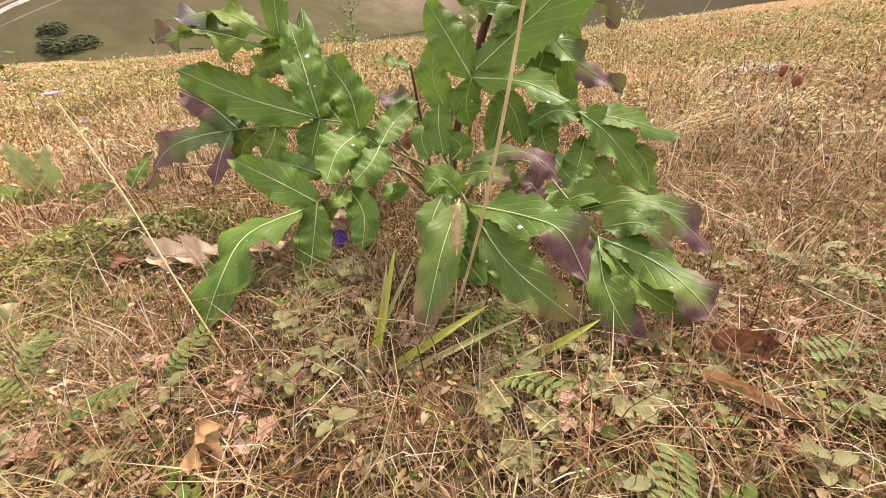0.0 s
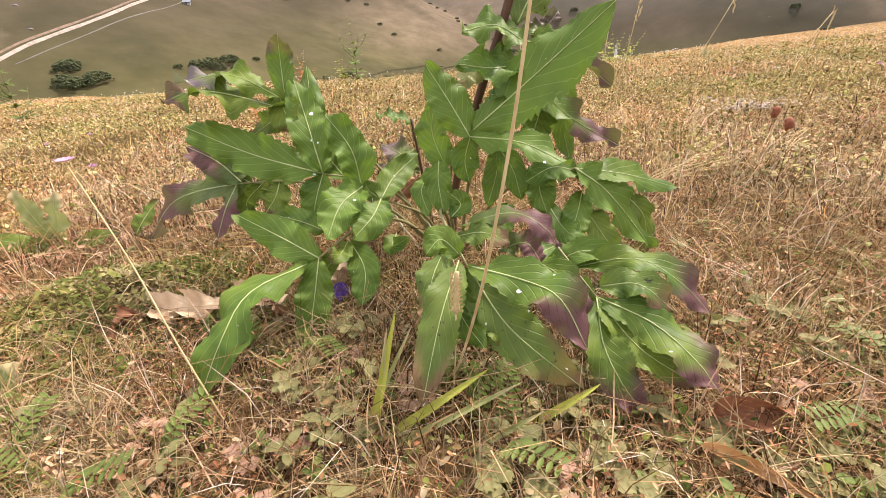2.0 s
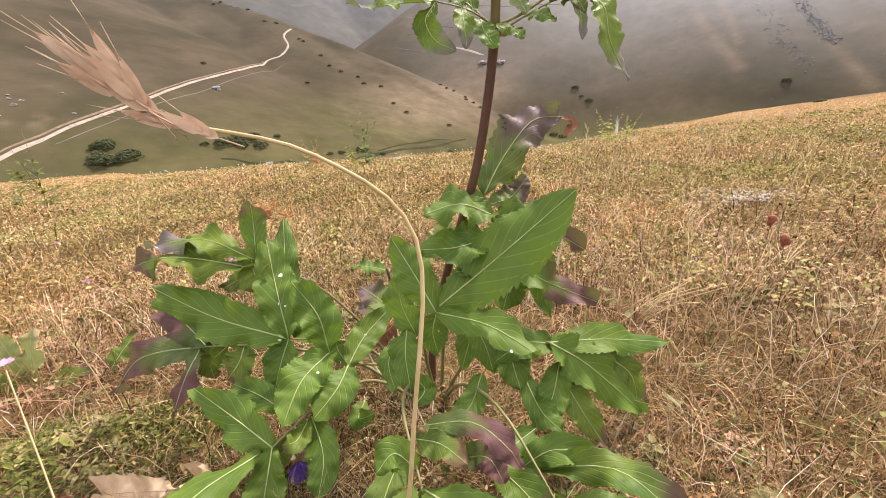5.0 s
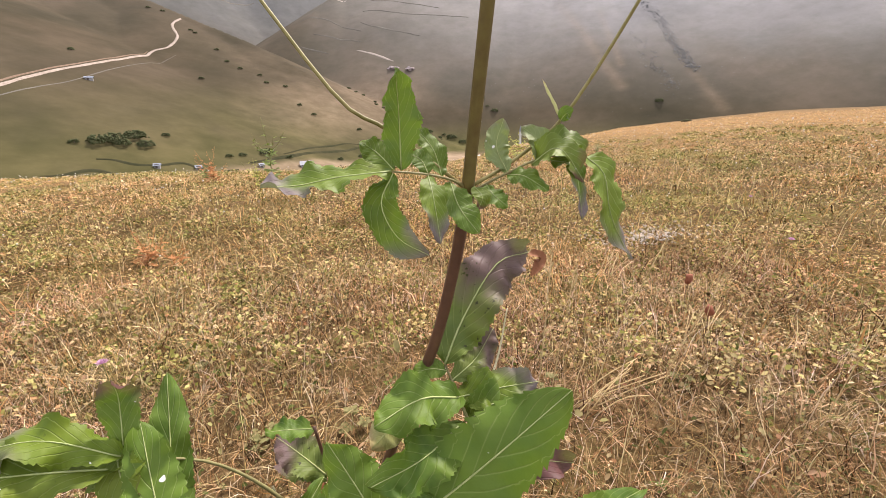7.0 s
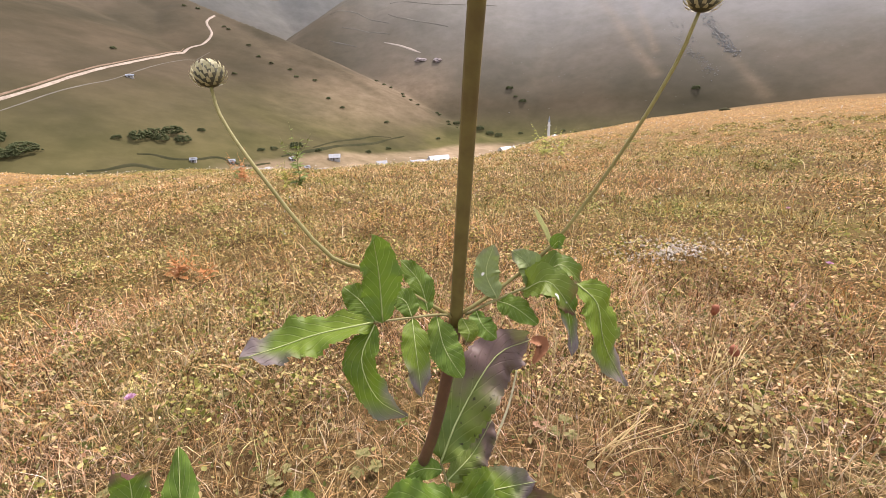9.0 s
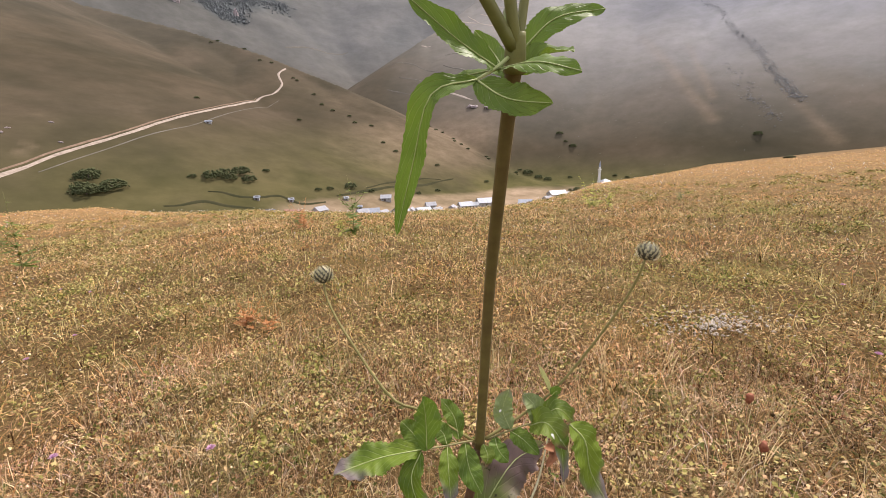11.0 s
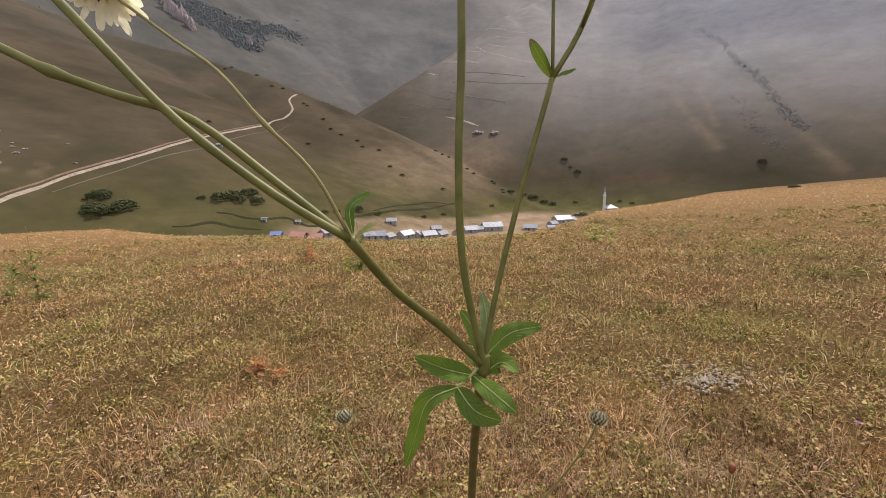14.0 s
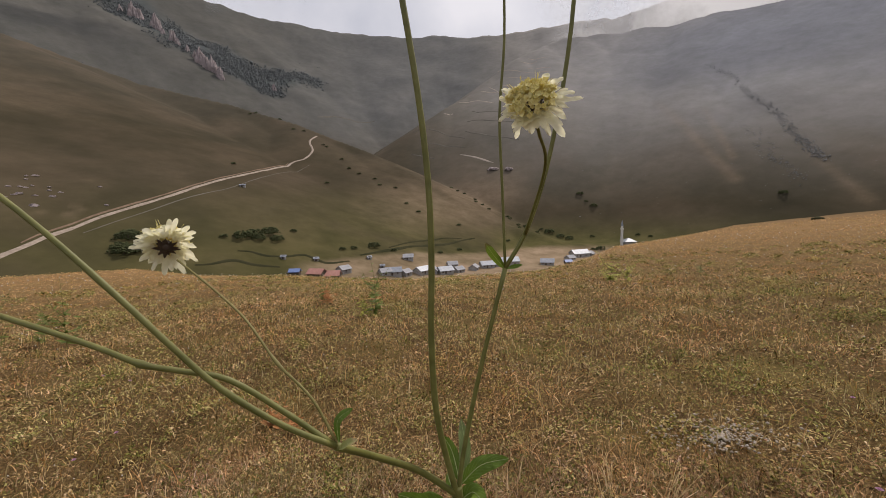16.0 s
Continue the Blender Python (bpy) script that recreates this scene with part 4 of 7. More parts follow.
# ---- the tall scabious ----
def build_plant():
    plant = thing("giant_scabious", (0.02, 0.85, float(ground_height(0.02, 0.85))), "tall green scabious with toothed leaflets and cream flower heads", "plant")
    # main stem up to the upper fork
    bm = bmesh.new()
    add_tube(bm, [(0.012, 0.885, -0.06), (0.02, 0.88, 0.118), (0.065, 0.845, 0.3), (0.115, 0.803, 0.465), (0.138, 0.78, 0.58), (0.15, 0.762, 0.673)], 0.0085, 0.0068, 10, 26, 0, ((0.99, 0.25),))
    part("lower_stem", bm, STALK_RED, plant, "dark red-brown lower stem")
    tube("stem", [(0.15, 0.762, 0.673), (0.153, 0.72, 0.8), (0.155, 0.66, 0.95), (0.157, 0.59, 1.06), (0.16, 0.535, 1.15)], 0.0066, 0.0052, STALK_BROWN, plant, "ridged olive-brown stem", 10, 26, ((0.01, 0.25), (0.99, 0.3)))

    def leaf(points, r0=0.0042, r1=0.0014, material=LEAF_STALK, label=""):
        return tube("leaf", points, r0, r1, material, plant, label or "pinnate leaf on a pale leaf stalk", 7, 14)

    # leaves to the left of the stem
    a = leaf([(0.0, 0.86, -0.03), (-0.07, 0.83, 0.1), (-0.14, 0.79, 0.175), (-0.221, 0.745, 0.208)])
    leaflet(a, (-0.221, 0.745, 0.208), (-0.491, 0.8, 0.292), 0.081, GREEN, via=((-0.353, 0.76, 0.245),), up=(0.0, -0.8, 0.6), fold=0.12, wave=0.45, waves=2.6)
    leaflet(a, (-0.221, 0.745, 0.208), (-0.284, 0.86, 0.359), 0.072, GREEN, via=((-0.248, 0.79, 0.288),), up=(0.2, -0.85, 0.45), fold=0.2, wave=0.33)
    leaflet(a, (-0.235, 0.78, 0.222), (-0.283, 0.948, 0.375), 0.058, GREEN, via=((-0.263, 0.87, 0.287),), up=(0.1, -0.85, 0.5), wave=0.30)
    leaflet(a, (-0.152, 0.745, 0.18), (-0.206, 0.76, 0.313), 0.07, GREEN, via=((-0.164, 0.75, 0.251),), up=(0.35, -0.8, 0.5), fold=0.25, wave=0.38)
    leaflet(a, (-0.221, 0.745, 0.208), (-0.242, 0.7, 0.131), 0.058, GREEN, via=((-0.232, 0.72, 0.172),), up=(0.1, -0.85, 0.5), wave=0.22)
    leaflet(a, (-0.181, 0.76, 0.187), (-0.25, 0.84, 0.229), 0.058, GREEN, via=((-0.218, 0.8, 0.215),), up=(0.2, -0.8, 0.5))
    b = leaf([(-0.01, 0.87, -0.03), (-0.12, 0.89, 0.14), (-0.21, 0.88, 0.25), (-0.296, 0.83, 0.326)])
    leaflet(b, (-0.292, 0.83, 0.307), (-0.508, 0.79, 0.336), 0.072, OLIVE, "wavy olive leaflet with a browned tip", via=((-0.376, 0.8, 0.342), (-0.439, 0.785, 0.354),), up=(-0.1, -0.35, 1), wave=0.60, waves=2.2, curl=0.3)
    leaflet(b, (-0.296, 0.83, 0.326), (-0.29, 0.84, 0.44), 0.049, PURPLE, via=((-0.302, 0.86, 0.394),), up=(0.2, -0.85, 0.5), wave=0.30)
    leaflet(b, (-0.309, 0.84, 0.336), (-0.267, 0.79, 0.278), 0.064, OLIVE, via=((-0.293, 0.81, 0.308),), up=(0, -0.85, 0.5), wave=0.22)
    leaflet(b, (-0.296, 0.83, 0.326), (-0.479, 0.8, 0.367), 0.058, GREY_TIP, via=((-0.383, 0.82, 0.375),), up=(0, -0.45, 0.9), wave=0.52, waves=2.4)
    leaflet(b, (-0.303, 0.85, 0.308), (-0.404, 0.88, 0.249), 0.052, OLIVE, via=((-0.359, 0.87, 0.274),), up=(0, -0.8, 0.6))
    c = leaf([(-0.01, 0.85, -0.03), (-0.12, 0.81, 0.11), (-0.262, 0.75, 0.191), (-0.378, 0.75, 0.193)])
    leaflet(c, (-0.378, 0.75, 0.193), (-0.639, 0.8, 0.056), 0.07, MAUVE, "mauve leaflet curling at the tip", via=((-0.481, 0.77, 0.172), (-0.563, 0.79, 0.136),), up=(-0.15, -0.75, 0.7), wave=0.38, waves=2.2)
    leaflet(c, (-0.378, 0.75, 0.193), (-0.51, 0.82, 0.249), 0.064, MAUVE, "mauve leaflet curling at the tip", via=((-0.433, 0.78, 0.228),), up=(0.1, -0.8, 0.6), wave=0.38)
    leaflet(c, (-0.391, 0.75, 0.189), (-0.425, 0.68, 0.093), 0.049, MAUVE, "mauve leaflet curling at the tip", via=((-0.402, 0.71, 0.157),), up=(-0.4, -0.8, 0.4), wave=0.30, curl=0.4)
    leaflet(c, (-0.362, 0.75, 0.193), (-0.482, 0.84, 0.194), 0.052, OLIVE, via=((-0.424, 0.8, 0.197),), up=(0.1, -0.8, 0.6))
    leaflet(c, (-0.308, 0.75, 0.192), (-0.336, 0.72, 0.141), 0.058, OLIVE, via=((-0.313, 0.73, 0.17),), up=(0.1, -0.8, 0.5), wave=0.22)
    leaflet(c, (-0.274, 0.76, 0.187), (-0.409, 0.85, 0.144), 0.058, OLIVE, via=((-0.335, 0.82, 0.188),), up=(0.0, -0.8, 0.6))
    d = leaf([(0.0, 0.85, -0.03), (-0.08, 0.78, 0.09), (-0.14, 0.68, 0.135), (-0.199, 0.585, 0.12)])
    leaflet(d, (-0.199, 0.585, 0.12), (-0.361, 0.67, 0.163), 0.065, GREEN, via=((-0.265, 0.62, 0.139),), up=(-0.05, -0.75, 0.65), fold=0.12, wave=0.30)
    leaflet(d, (-0.219, 0.585, 0.109), (-0.325, 0.384, 0.009), 0.068, GREEN, via=((-0.276, 0.5, 0.113), (-0.292, 0.43, 0.086),), up=(-0.35, -0.7, 0.65), fold=0.12, wave=0.33, waves=2.3)
    leaflet(d, (-0.199, 0.585, 0.12), (-0.219, 0.505, -0.013), 0.058, GREEN, via=((-0.206, 0.545, 0.061),), up=(0.15, -0.85, 0.5), fold=0.15, wave=0.33)
    leaflet(d, (-0.203, 0.64, 0.144), (-0.314, 0.7, 0.149), 0.047, GREEN, via=((-0.253, 0.67, 0.148),), up=(0, -0.6, 0.8))
    leaflet(d, (-0.164, 0.64, 0.12), (-0.181, 0.58, 0.13), 0.035, OLIVE, via=((-0.168, 0.6, 0.118),), up=(0, -0.8, 0.6))
    e = leaf([(0.0, 0.86, -0.03), (-0.04, 0.84, 0.07), (-0.08, 0.79, 0.12), (-0.116, 0.73, 0.161)])
    leaflet(e, (-0.147, 0.73, 0.187), (-0.186, 0.6, 0.143), 0.068, GREEN, via=((-0.174, 0.665, 0.177),), up=(0.15, -0.75, 0.65), fold=0.2, wave=0.30)
    leaflet(e, (-0.116, 0.73, 0.161), (-0.152, 0.63, 0.129), 0.068, GREEN, via=((-0.125, 0.68, 0.148),), up=(0.1, -0.75, 0.65), fold=0.2, wave=0.30)
    leaflet(e, (-0.116, 0.73, 0.161), (-0.055, 0.874, 0.205), 0.053, GREEN, via=((-0.097, 0.79, 0.184),), up=(0.2, -0.85, 0.5), fold=0.15, wave=0.22)
    leaflet(e, (-0.166, 0.66, 0.111), (-0.134, 0.56, 0.04), 0.053, GREEN, via=((-0.131, 0.6, 0.088),), up=(0.2, -0.85, 0.4), wave=0.22)
    leaflet(e, (-0.116, 0.73, 0.161), (-0.157, 0.8, 0.181), 0.035, GREEN, via=((-0.149, 0.78, 0.163),), up=(0.1, -0.85, 0.4))
    leaflet(e, (-0.092, 0.72, 0.094), (-0.062, 0.66, 0.115), 0.035, GREEN, via=((-0.095, 0.68, 0.089),), up=(0.1, -0.7, 0.7))
    # leaves to the right of the stem
    f = leaf([(0.02, 0.87, -0.03), (0.01, 0.82, 0.12), (0.02, 0.76, 0.23), (0.049, 0.69, 0.281)])
    leaflet(f, (0.049, 0.69, 0.281), (-0.021, 0.75, 0.385), 0.065, GREEN, via=((0.015, 0.72, 0.334),), up=(-0.25, -0.85, 0.45), fold=0.2, wave=0.38)
    leaflet(f, (0.055, 0.69, 0.292), (0.257, 0.696, 0.465), 0.103, GREEN, via=((0.157, 0.69, 0.379),), up=(-0.25, -0.75, 0.6), fold=0.1, wave=0.18, waves=1.6, teeth=0.07, broad=0.55)
    leaflet(f, (0.049, 0.69, 0.281), (0.194, 0.608, 0.254), 0.058, GREEN, via=((0.127, 0.65, 0.279),), up=(0.05, -0.6, 0.8), fold=0.15, wave=0.30)
    leaflet(f, (0.008, 0.735, 0.215), (-0.009, 0.753, 0.329), 0.058, GREEN, via=((-0.015, 0.745, 0.274),), up=(-0.3, -0.85, 0.4), wave=0.30)
    leaflet(f, (-0.005, 0.72, 0.234), (0.003, 0.66, 0.157), 0.049, GREEN, via=((-0.006, 0.69, 0.205),), up=(-0.1, -0.85, 0.4), wave=0.30)
    leaflet(f, (0.049, 0.69, 0.281), (0.047, 0.7, 0.2), 0.049, GREEN, via=((0.04, 0.7, 0.239),), up=(0, -0.85, 0.4))
    g = leaf([(0.03, 0.87, -0.03), (0.05, 0.83, 0.16), (0.095, 0.77, 0.32), (0.154, 0.745, 0.362), (0.143, 0.77, 0.412), (0.132, 0.81, 0.436)])
    leaflet(g, (0.132, 0.81, 0.436), (0.278, 0.91, 0.551), 0.077, BRONZE, "bronzed leaflet with grey blotches", via=((0.163, 0.84, 0.487), (0.219, 0.88, 0.547),), up=(-0.3, -0.8, 0.5), fold=0.15, wave=0.45, waves=2.6)
    leaflet(g, (0.274, 0.91, 0.549), (0.28, 0.9, 0.515), 0.019, BROWN_LEAF, "withered brown leaf tip", via=((0.298, 0.915, 0.537),), up=(0, -0.5, 0.8), rib=0)
    leaflet(g, (0.142, 0.77, 0.412), (0.038, 0.71, 0.433), 0.068, GREEN, via=((0.092, 0.74, 0.439),), up=(-0.1, -0.6, 0.8), wave=0.38)
    leaflet(g, (0.142, 0.77, 0.412), (0.258, 0.79, 0.408), 0.058, GREY_TIP, via=((0.196, 0.78, 0.412),), up=(0.1, -0.6, 0.8), wave=0.38)
    leaflet(g, (0.133, 0.8, 0.433), (0.084, 0.79, 0.438), 0.027, GREEN, via=((0.109, 0.8, 0.438),), up=(0, -0.6, 0.8))
    leaflet(g, (0.138, 0.79, 0.424), (0.211, 0.86, 0.455), 0.047, BRONZE, "bronzed leaflet with grey blotches", via=((0.179, 0.83, 0.427),), up=(-0.2, -0.8, 0.5), wave=0.38)
    leaflet(g, (0.146, 0.755, 0.386), (0.032, 0.67, 0.392), 0.064, GREEN, via=((0.091, 0.71, 0.381),), up=(-0.1, -0.7, 0.7), wave=0.38)
    leaflet(g, (0.151, 0.755, 0.387), (0.302, 0.8, 0.335), 0.058, PURPLE, via=((0.205, 0.77, 0.399),), up=(0.15, -0.6, 0.8), wave=0.45)
    leaflet(g, (0.076, 0.8, 0.396), (0.03, 0.76, 0.356), 0.047, PALE, "ochre withering leaflet", via=((0.056, 0.78, 0.371),), up=(0.2, -0.8, 0.4), curl=0.5, wave=0.30)
    leaflet(g, (0.153, 0.745, 0.363), (0.338, 0.82, 0.223), 0.064, PURPLE, via=((0.221, 0.78, 0.294),), up=(0.15, -0.6, 0.8), wave=0.45)
    leaflet(g, (0.154, 0.75, 0.333), (0.082, 0.7, 0.344), 0.058, GREEN, via=((0.115, 0.72, 0.335),), up=(0, -0.7, 0.7))
    leaflet(g, (0.187, 0.8, 0.327), (0.254, 0.84, 0.183), 0.058, GREEN, via=((0.228, 0.84, 0.312), (0.237, 0.85, 0.249),), up=(0.1, -0.9, 0.3), wave=0.22)
    leaflet(g, (0.187, 0.8, 0.32), (0.157, 0.76, 0.245), 0.064, GREEN, via=((0.171, 0.78, 0.283),), up=(0.05, -0.9, 0.35), wave=0.22)
    leaflet(g, (0.108, 0.8, 0.236), (0.082, 0.74, 0.138), 0.049, GREEN, via=((0.1, 0.77, 0.191),), up=(-0.1, -0.9, 0.35), wave=0.22)
    h = leaf([(0.03, 0.87, -0.03), (0.1, 0.83, 0.11), (0.17, 0.76, 0.19), (0.224, 0.69, 0.223)])
    leaflet(h, (0.224, 0.69, 0.223), (0.473, 0.83, 0.13), 0.058, GREEN, via=((0.333, 0.75, 0.189),), up=(0.1, -0.55, 0.85), wave=0.38)
    leaflet(h, (0.224, 0.69, 0.223), (0.404, 0.745, 0.039), 0.077, GREEN, via=((0.291, 0.7, 0.171),), up=(0.3, -0.75, 0.6), fold=0.12, wave=0.30)
    leaflet(h, (0.334, 0.76, 0.153), (0.41, 0.77, -0.0), 0.052, OLIVE, via=((0.395, 0.78, 0.089),), up=(0.3, -0.8, 0.5), wave=0.30)
    leaflet(h, (0.243, 0.7, 0.178), (0.203, 0.63, 0.11), 0.049, GREEN, via=((0.226, 0.66, 0.147),), up=(-0.1, -0.8, 0.5), wave=0.30)
    leaflet(h, (0.173, 0.72, 0.221), (0.176, 0.66, 0.157), 0.058, GREEN, via=((0.166, 0.69, 0.192),), up=(0, -0.85, 0.5), wave=0.30)
    leaflet(h, (0.232, 0.7, 0.214), (0.138, 0.66, 0.212), 0.052, GREEN, via=((0.183, 0.68, 0.229),), up=(0, -0.6, 0.8), wave=0.30)
    i = leaf([(0.02, 0.86, -0.03), (0.005, 0.74, 0.12), (0.0, 0.6, 0.185), (0.038, 0.474, 0.166)])
    leaflet(i, (0.038, 0.474, 0.166), (0.167, 0.357, 0.125), 0.063, PURPLE, via=((0.106, 0.42, 0.175), (0.14, 0.385, 0.172),), up=(0.2, -0.6, 0.8), fold=0.15, wave=0.30)
    leaflet(i, (0.038, 0.474, 0.166), (0.173, 0.365, 0.057), 0.067, SPOTTED, via=((0.088, 0.41, 0.114),), up=(-0.05, -0.75, 0.65), fold=0.1, wave=0.30, waves=2.4)
    leaflet(i, (0.027, 0.475, 0.173), (-0.018, 0.335, 0.063), 0.051, SPOTTED, via=((0.004, 0.395, 0.14),), up=(-0.25, -0.8, 0.5), fold=0.12, wave=0.30)
    leaflet(i, (0.031, 0.55, 0.188), (0.155, 0.485, 0.184), 0.035, MAUVE, "mauve leaflet arching over", via=((0.098, 0.52, 0.22), (0.139, 0.49, 0.21),), up=(0.1, -0.35, 0.95), wave=0.38, curl=0.3)
    leaflet(i, (0.024, 0.54, 0.176), (0.093, 0.48, 0.195), 0.041, SPOTTED, via=((0.06, 0.51, 0.196),), up=(0, -0.6, 0.8), wave=0.30)
    leaflet(i, (0.03, 0.5, 0.166), (-0.016, 0.48, 0.181), 0.041, GREEN, via=((0.004, 0.5, 0.192),), up=(-0.2, -0.6, 0.7), wave=0.30)
    leaflet(i, (0.085, 0.52, 0.164), (0.135, 0.48, 0.165), 0.037, MAUVE, "mauve leaflet curling at the tip", via=((0.117, 0.5, 0.184),), up=(0.1, -0.5, 0.8), wave=0.38)
    leaflet(i, (0.017, 0.6, 0.18), (0.011, 0.62, 0.215), 0.037, GREEN, via=((0.031, 0.62, 0.193),), up=(-0.1, -0.8, 0.5))
    j = leaf([(0.03, 0.86, -0.03), (0.08, 0.74, 0.11), (0.14, 0.6, 0.17), (0.208, 0.464, 0.12)])
    leaflet(j, (0.208, 0.464, 0.12), (0.243, 0.35, 0.031), 0.053, PURPLE, via=((0.203, 0.405, 0.092), (0.218, 0.37, 0.062),), up=(0.0, -0.75, 0.65), wave=0.30, fold=0.15)
    leaflet(j, (0.208, 0.464, 0.12), (0.313, 0.34, 0.075), 0.06, PURPLE, via=((0.264, 0.42, 0.111), (0.297, 0.37, 0.095),), up=(0.2, -0.65, 0.75), wave=0.30, fold=0.15)
    leaflet(j, (0.186, 0.56, 0.105), (0.362, 0.45, 0.089), 0.051, PURPLE, via=((0.273, 0.52, 0.145), (0.325, 0.48, 0.127),), up=(0.1, -0.45, 0.9), wave=0.45)
    leaflet(j, (0.16, 0.56, 0.102), (0.287, 0.56, 0.115), 0.043, GREEN, via=((0.212, 0.56, 0.137),), up=(0.1, -0.5, 0.85), wave=0.30)
    leaflet(j, (0.194, 0.62, 0.119), (0.156, 0.54, 0.103), 0.037, GREEN, via=((0.15, 0.57, 0.124),), up=(-0.1, -0.6, 0.75), wave=0.30)
    leaflet(j, (0.208, 0.464, 0.12), (0.304, 0.36, 0.064), 0.046, OLIVE, via=((0.245, 0.4, 0.089),), up=(0.2, -0.7, 0.7), wave=0.30)
    leaflet(i, (0.041, 0.48, 0.157), (0.102, 0.39, 0.079), 0.05, OLIVE, via=((0.072, 0.43, 0.122),), up=(-0.1, -0.8, 0.5), wave=0.35)
    leaflet(i, (0.021, 0.48, 0.161), (0.056, 0.39, 0.1), 0.046, GREEN, via=((0.028, 0.43, 0.123),), up=(-0.15, -0.8, 0.5), wave=0.35)
    leaflet(i, (0.011, 0.55, 0.16), (-0.015, 0.42, 0.118), 0.044, SPOTTED, via=((-0.009, 0.48, 0.144),), up=(-0.3, -0.8, 0.4), wave=0.35)
    leaflet(j, (0.123, 0.53, 0.147), (0.19, 0.44, 0.109), 0.048, PURPLE, via=((0.166, 0.48, 0.14),), up=(0.1, -0.7, 0.7), wave=0.35)
    leaflet(j, (0.198, 0.5, 0.127), (0.179, 0.43, 0.063), 0.042, GREEN, via=((0.188, 0.46, 0.098),), up=(0, -0.8, 0.5), wave=0.35)
    leaflet(j, (0.216, 0.48, 0.126), (0.293, 0.43, 0.121), 0.046, SPOTTED, via=((0.258, 0.46, 0.141),), up=(0.15, -0.55, 0.8), wave=0.4)
    leaflet(h, (0.116, 0.7, 0.158), (0.065, 0.6, 0.148), 0.042, GREEN, via=((0.096, 0.64, 0.144),), up=(-0.1, -0.7, 0.6), wave=0.3)
    leaflet(h, (0.185, 0.7, 0.156), (0.23, 0.6, 0.129), 0.044, GREEN, via=((0.205, 0.64, 0.133),), up=(0.1, -0.7, 0.6), wave=0.3)
    leaflet(h, (0.246, 0.7, 0.154), (0.298, 0.62, 0.084), 0.046, OLIVE, via=((0.269, 0.66, 0.122),), up=(0.1, -0.75, 0.6), wave=0.3)
    leaflet(f, (-0.023, 0.74, 0.204), (-0.021, 0.66, 0.154), 0.036, GREEN, via=((-0.037, 0.7, 0.186),), up=(-0.2, -0.8, 0.4), wave=0.3)
    leaflet(f, (0.093, 0.72, 0.261), (0.136, 0.68, 0.173), 0.044, GREEN, via=((0.121, 0.7, 0.221),), up=(0, -0.9, 0.4), wave=0.3)
    leaflet(c, (-0.344, 0.76, 0.189), (-0.38, 0.75, 0.122), 0.046, OLIVE, via=((-0.385, 0.76, 0.152),), up=(0, -0.8, 0.5), wave=0.3)
    leaflet(d, (-0.18, 0.64, 0.104), (-0.245, 0.6, 0.073), 0.036, OLIVE, via=((-0.204, 0.61, 0.082),), up=(0, -0.7, 0.6), wave=0.3)
    # the pair of leaves at the first node
    k = leaf([(0.153, 0.765, 0.68), (0.131, 0.745, 0.694), (0.104, 0.725, 0.704), (0.071, 0.71, 0.71)], 0.0016, 0.0009)
    leaflet(k, (0.071, 0.71, 0.71), (-0.032, 0.67, 0.707), 0.045, GREY_TIP, via=((0.025, 0.7, 0.708), (-0.006, 0.69, 0.704),), up=(-0.1, -0.35, 1), wave=0.21, waves=2.6, fold=0.35, curl=0.2)
    leaflet(k, (0.079, 0.71, 0.711), (0.077, 0.7, 0.795), 0.037, GREEN, via=((0.079, 0.71, 0.757),), up=(0.35, -0.85, 0.25), wave=0.19, waves=2.2)
    leaflet(k, (0.073, 0.71, 0.711), (0.044, 0.735, 0.735), 0.028, GREEN, via=((0.06, 0.725, 0.724),), up=(-0.3, -0.6, 0.7), wave=0.19)
    leaflet(k, (0.105, 0.725, 0.705), (0.086, 0.74, 0.721), 0.024, GREEN, via=((0.099, 0.735, 0.717),), up=(0.2, -0.8, 0.5), wave=0.19)
    leaflet(k, (0.072, 0.71, 0.708), (0.097, 0.66, 0.647), 0.034, GREY_TIP, via=((0.06, 0.69, 0.686), (0.072, 0.67, 0.661),), up=(-0.4, -0.85, 0.3), wave=0.17, waves=2.2)
    leaflet(k, (0.105, 0.725, 0.703), (0.11, 0.68, 0.65), 0.026, GREY_TIP, via=((0.107, 0.7, 0.684),), up=(0.2, -0.9, 0.35), wave=0.21, waves=2.3)
    leaflet(k, (0.129, 0.745, 0.693), (0.149, 0.7, 0.651), 0.032, GREEN, via=((0.134, 0.72, 0.672),), up=(0.3, -0.88, 0.35), wave=0.17, waves=2.2)
    leaflet(k, (0.121, 0.745, 0.698), (0.096, 0.77, 0.745), 0.026, GREEN, via=((0.114, 0.76, 0.724),), up=(0.3, -0.8, 0.5), wave=0.19)
    leaflet(k, (0.155, 0.75, 0.686), (0.155, 0.73, 0.667), 0.021, OLIVE, via=((0.16, 0.735, 0.678),), up=(0.2, -0.9, 0.3), wave=0.19)
    m = leaf([(0.161, 0.768, 0.679), (0.195, 0.766, 0.696), (0.236, 0.763, 0.712), (0.276, 0.756, 0.71)], 0.0016, 0.0009)
    leaflet(m, (0.194, 0.766, 0.697), (0.194, 0.785, 0.75), 0.03, PALE_GREEN, via=((0.184, 0.775, 0.723),), up=(0.3, -0.85, 0.35), wave=0.17)
    leaflet(m, (0.225, 0.765, 0.709), (0.214, 0.785, 0.742), 0.028, PALE_GREEN, via=((0.229, 0.775, 0.728),), up=(0.3, -0.85, 0.35), wave=0.19)
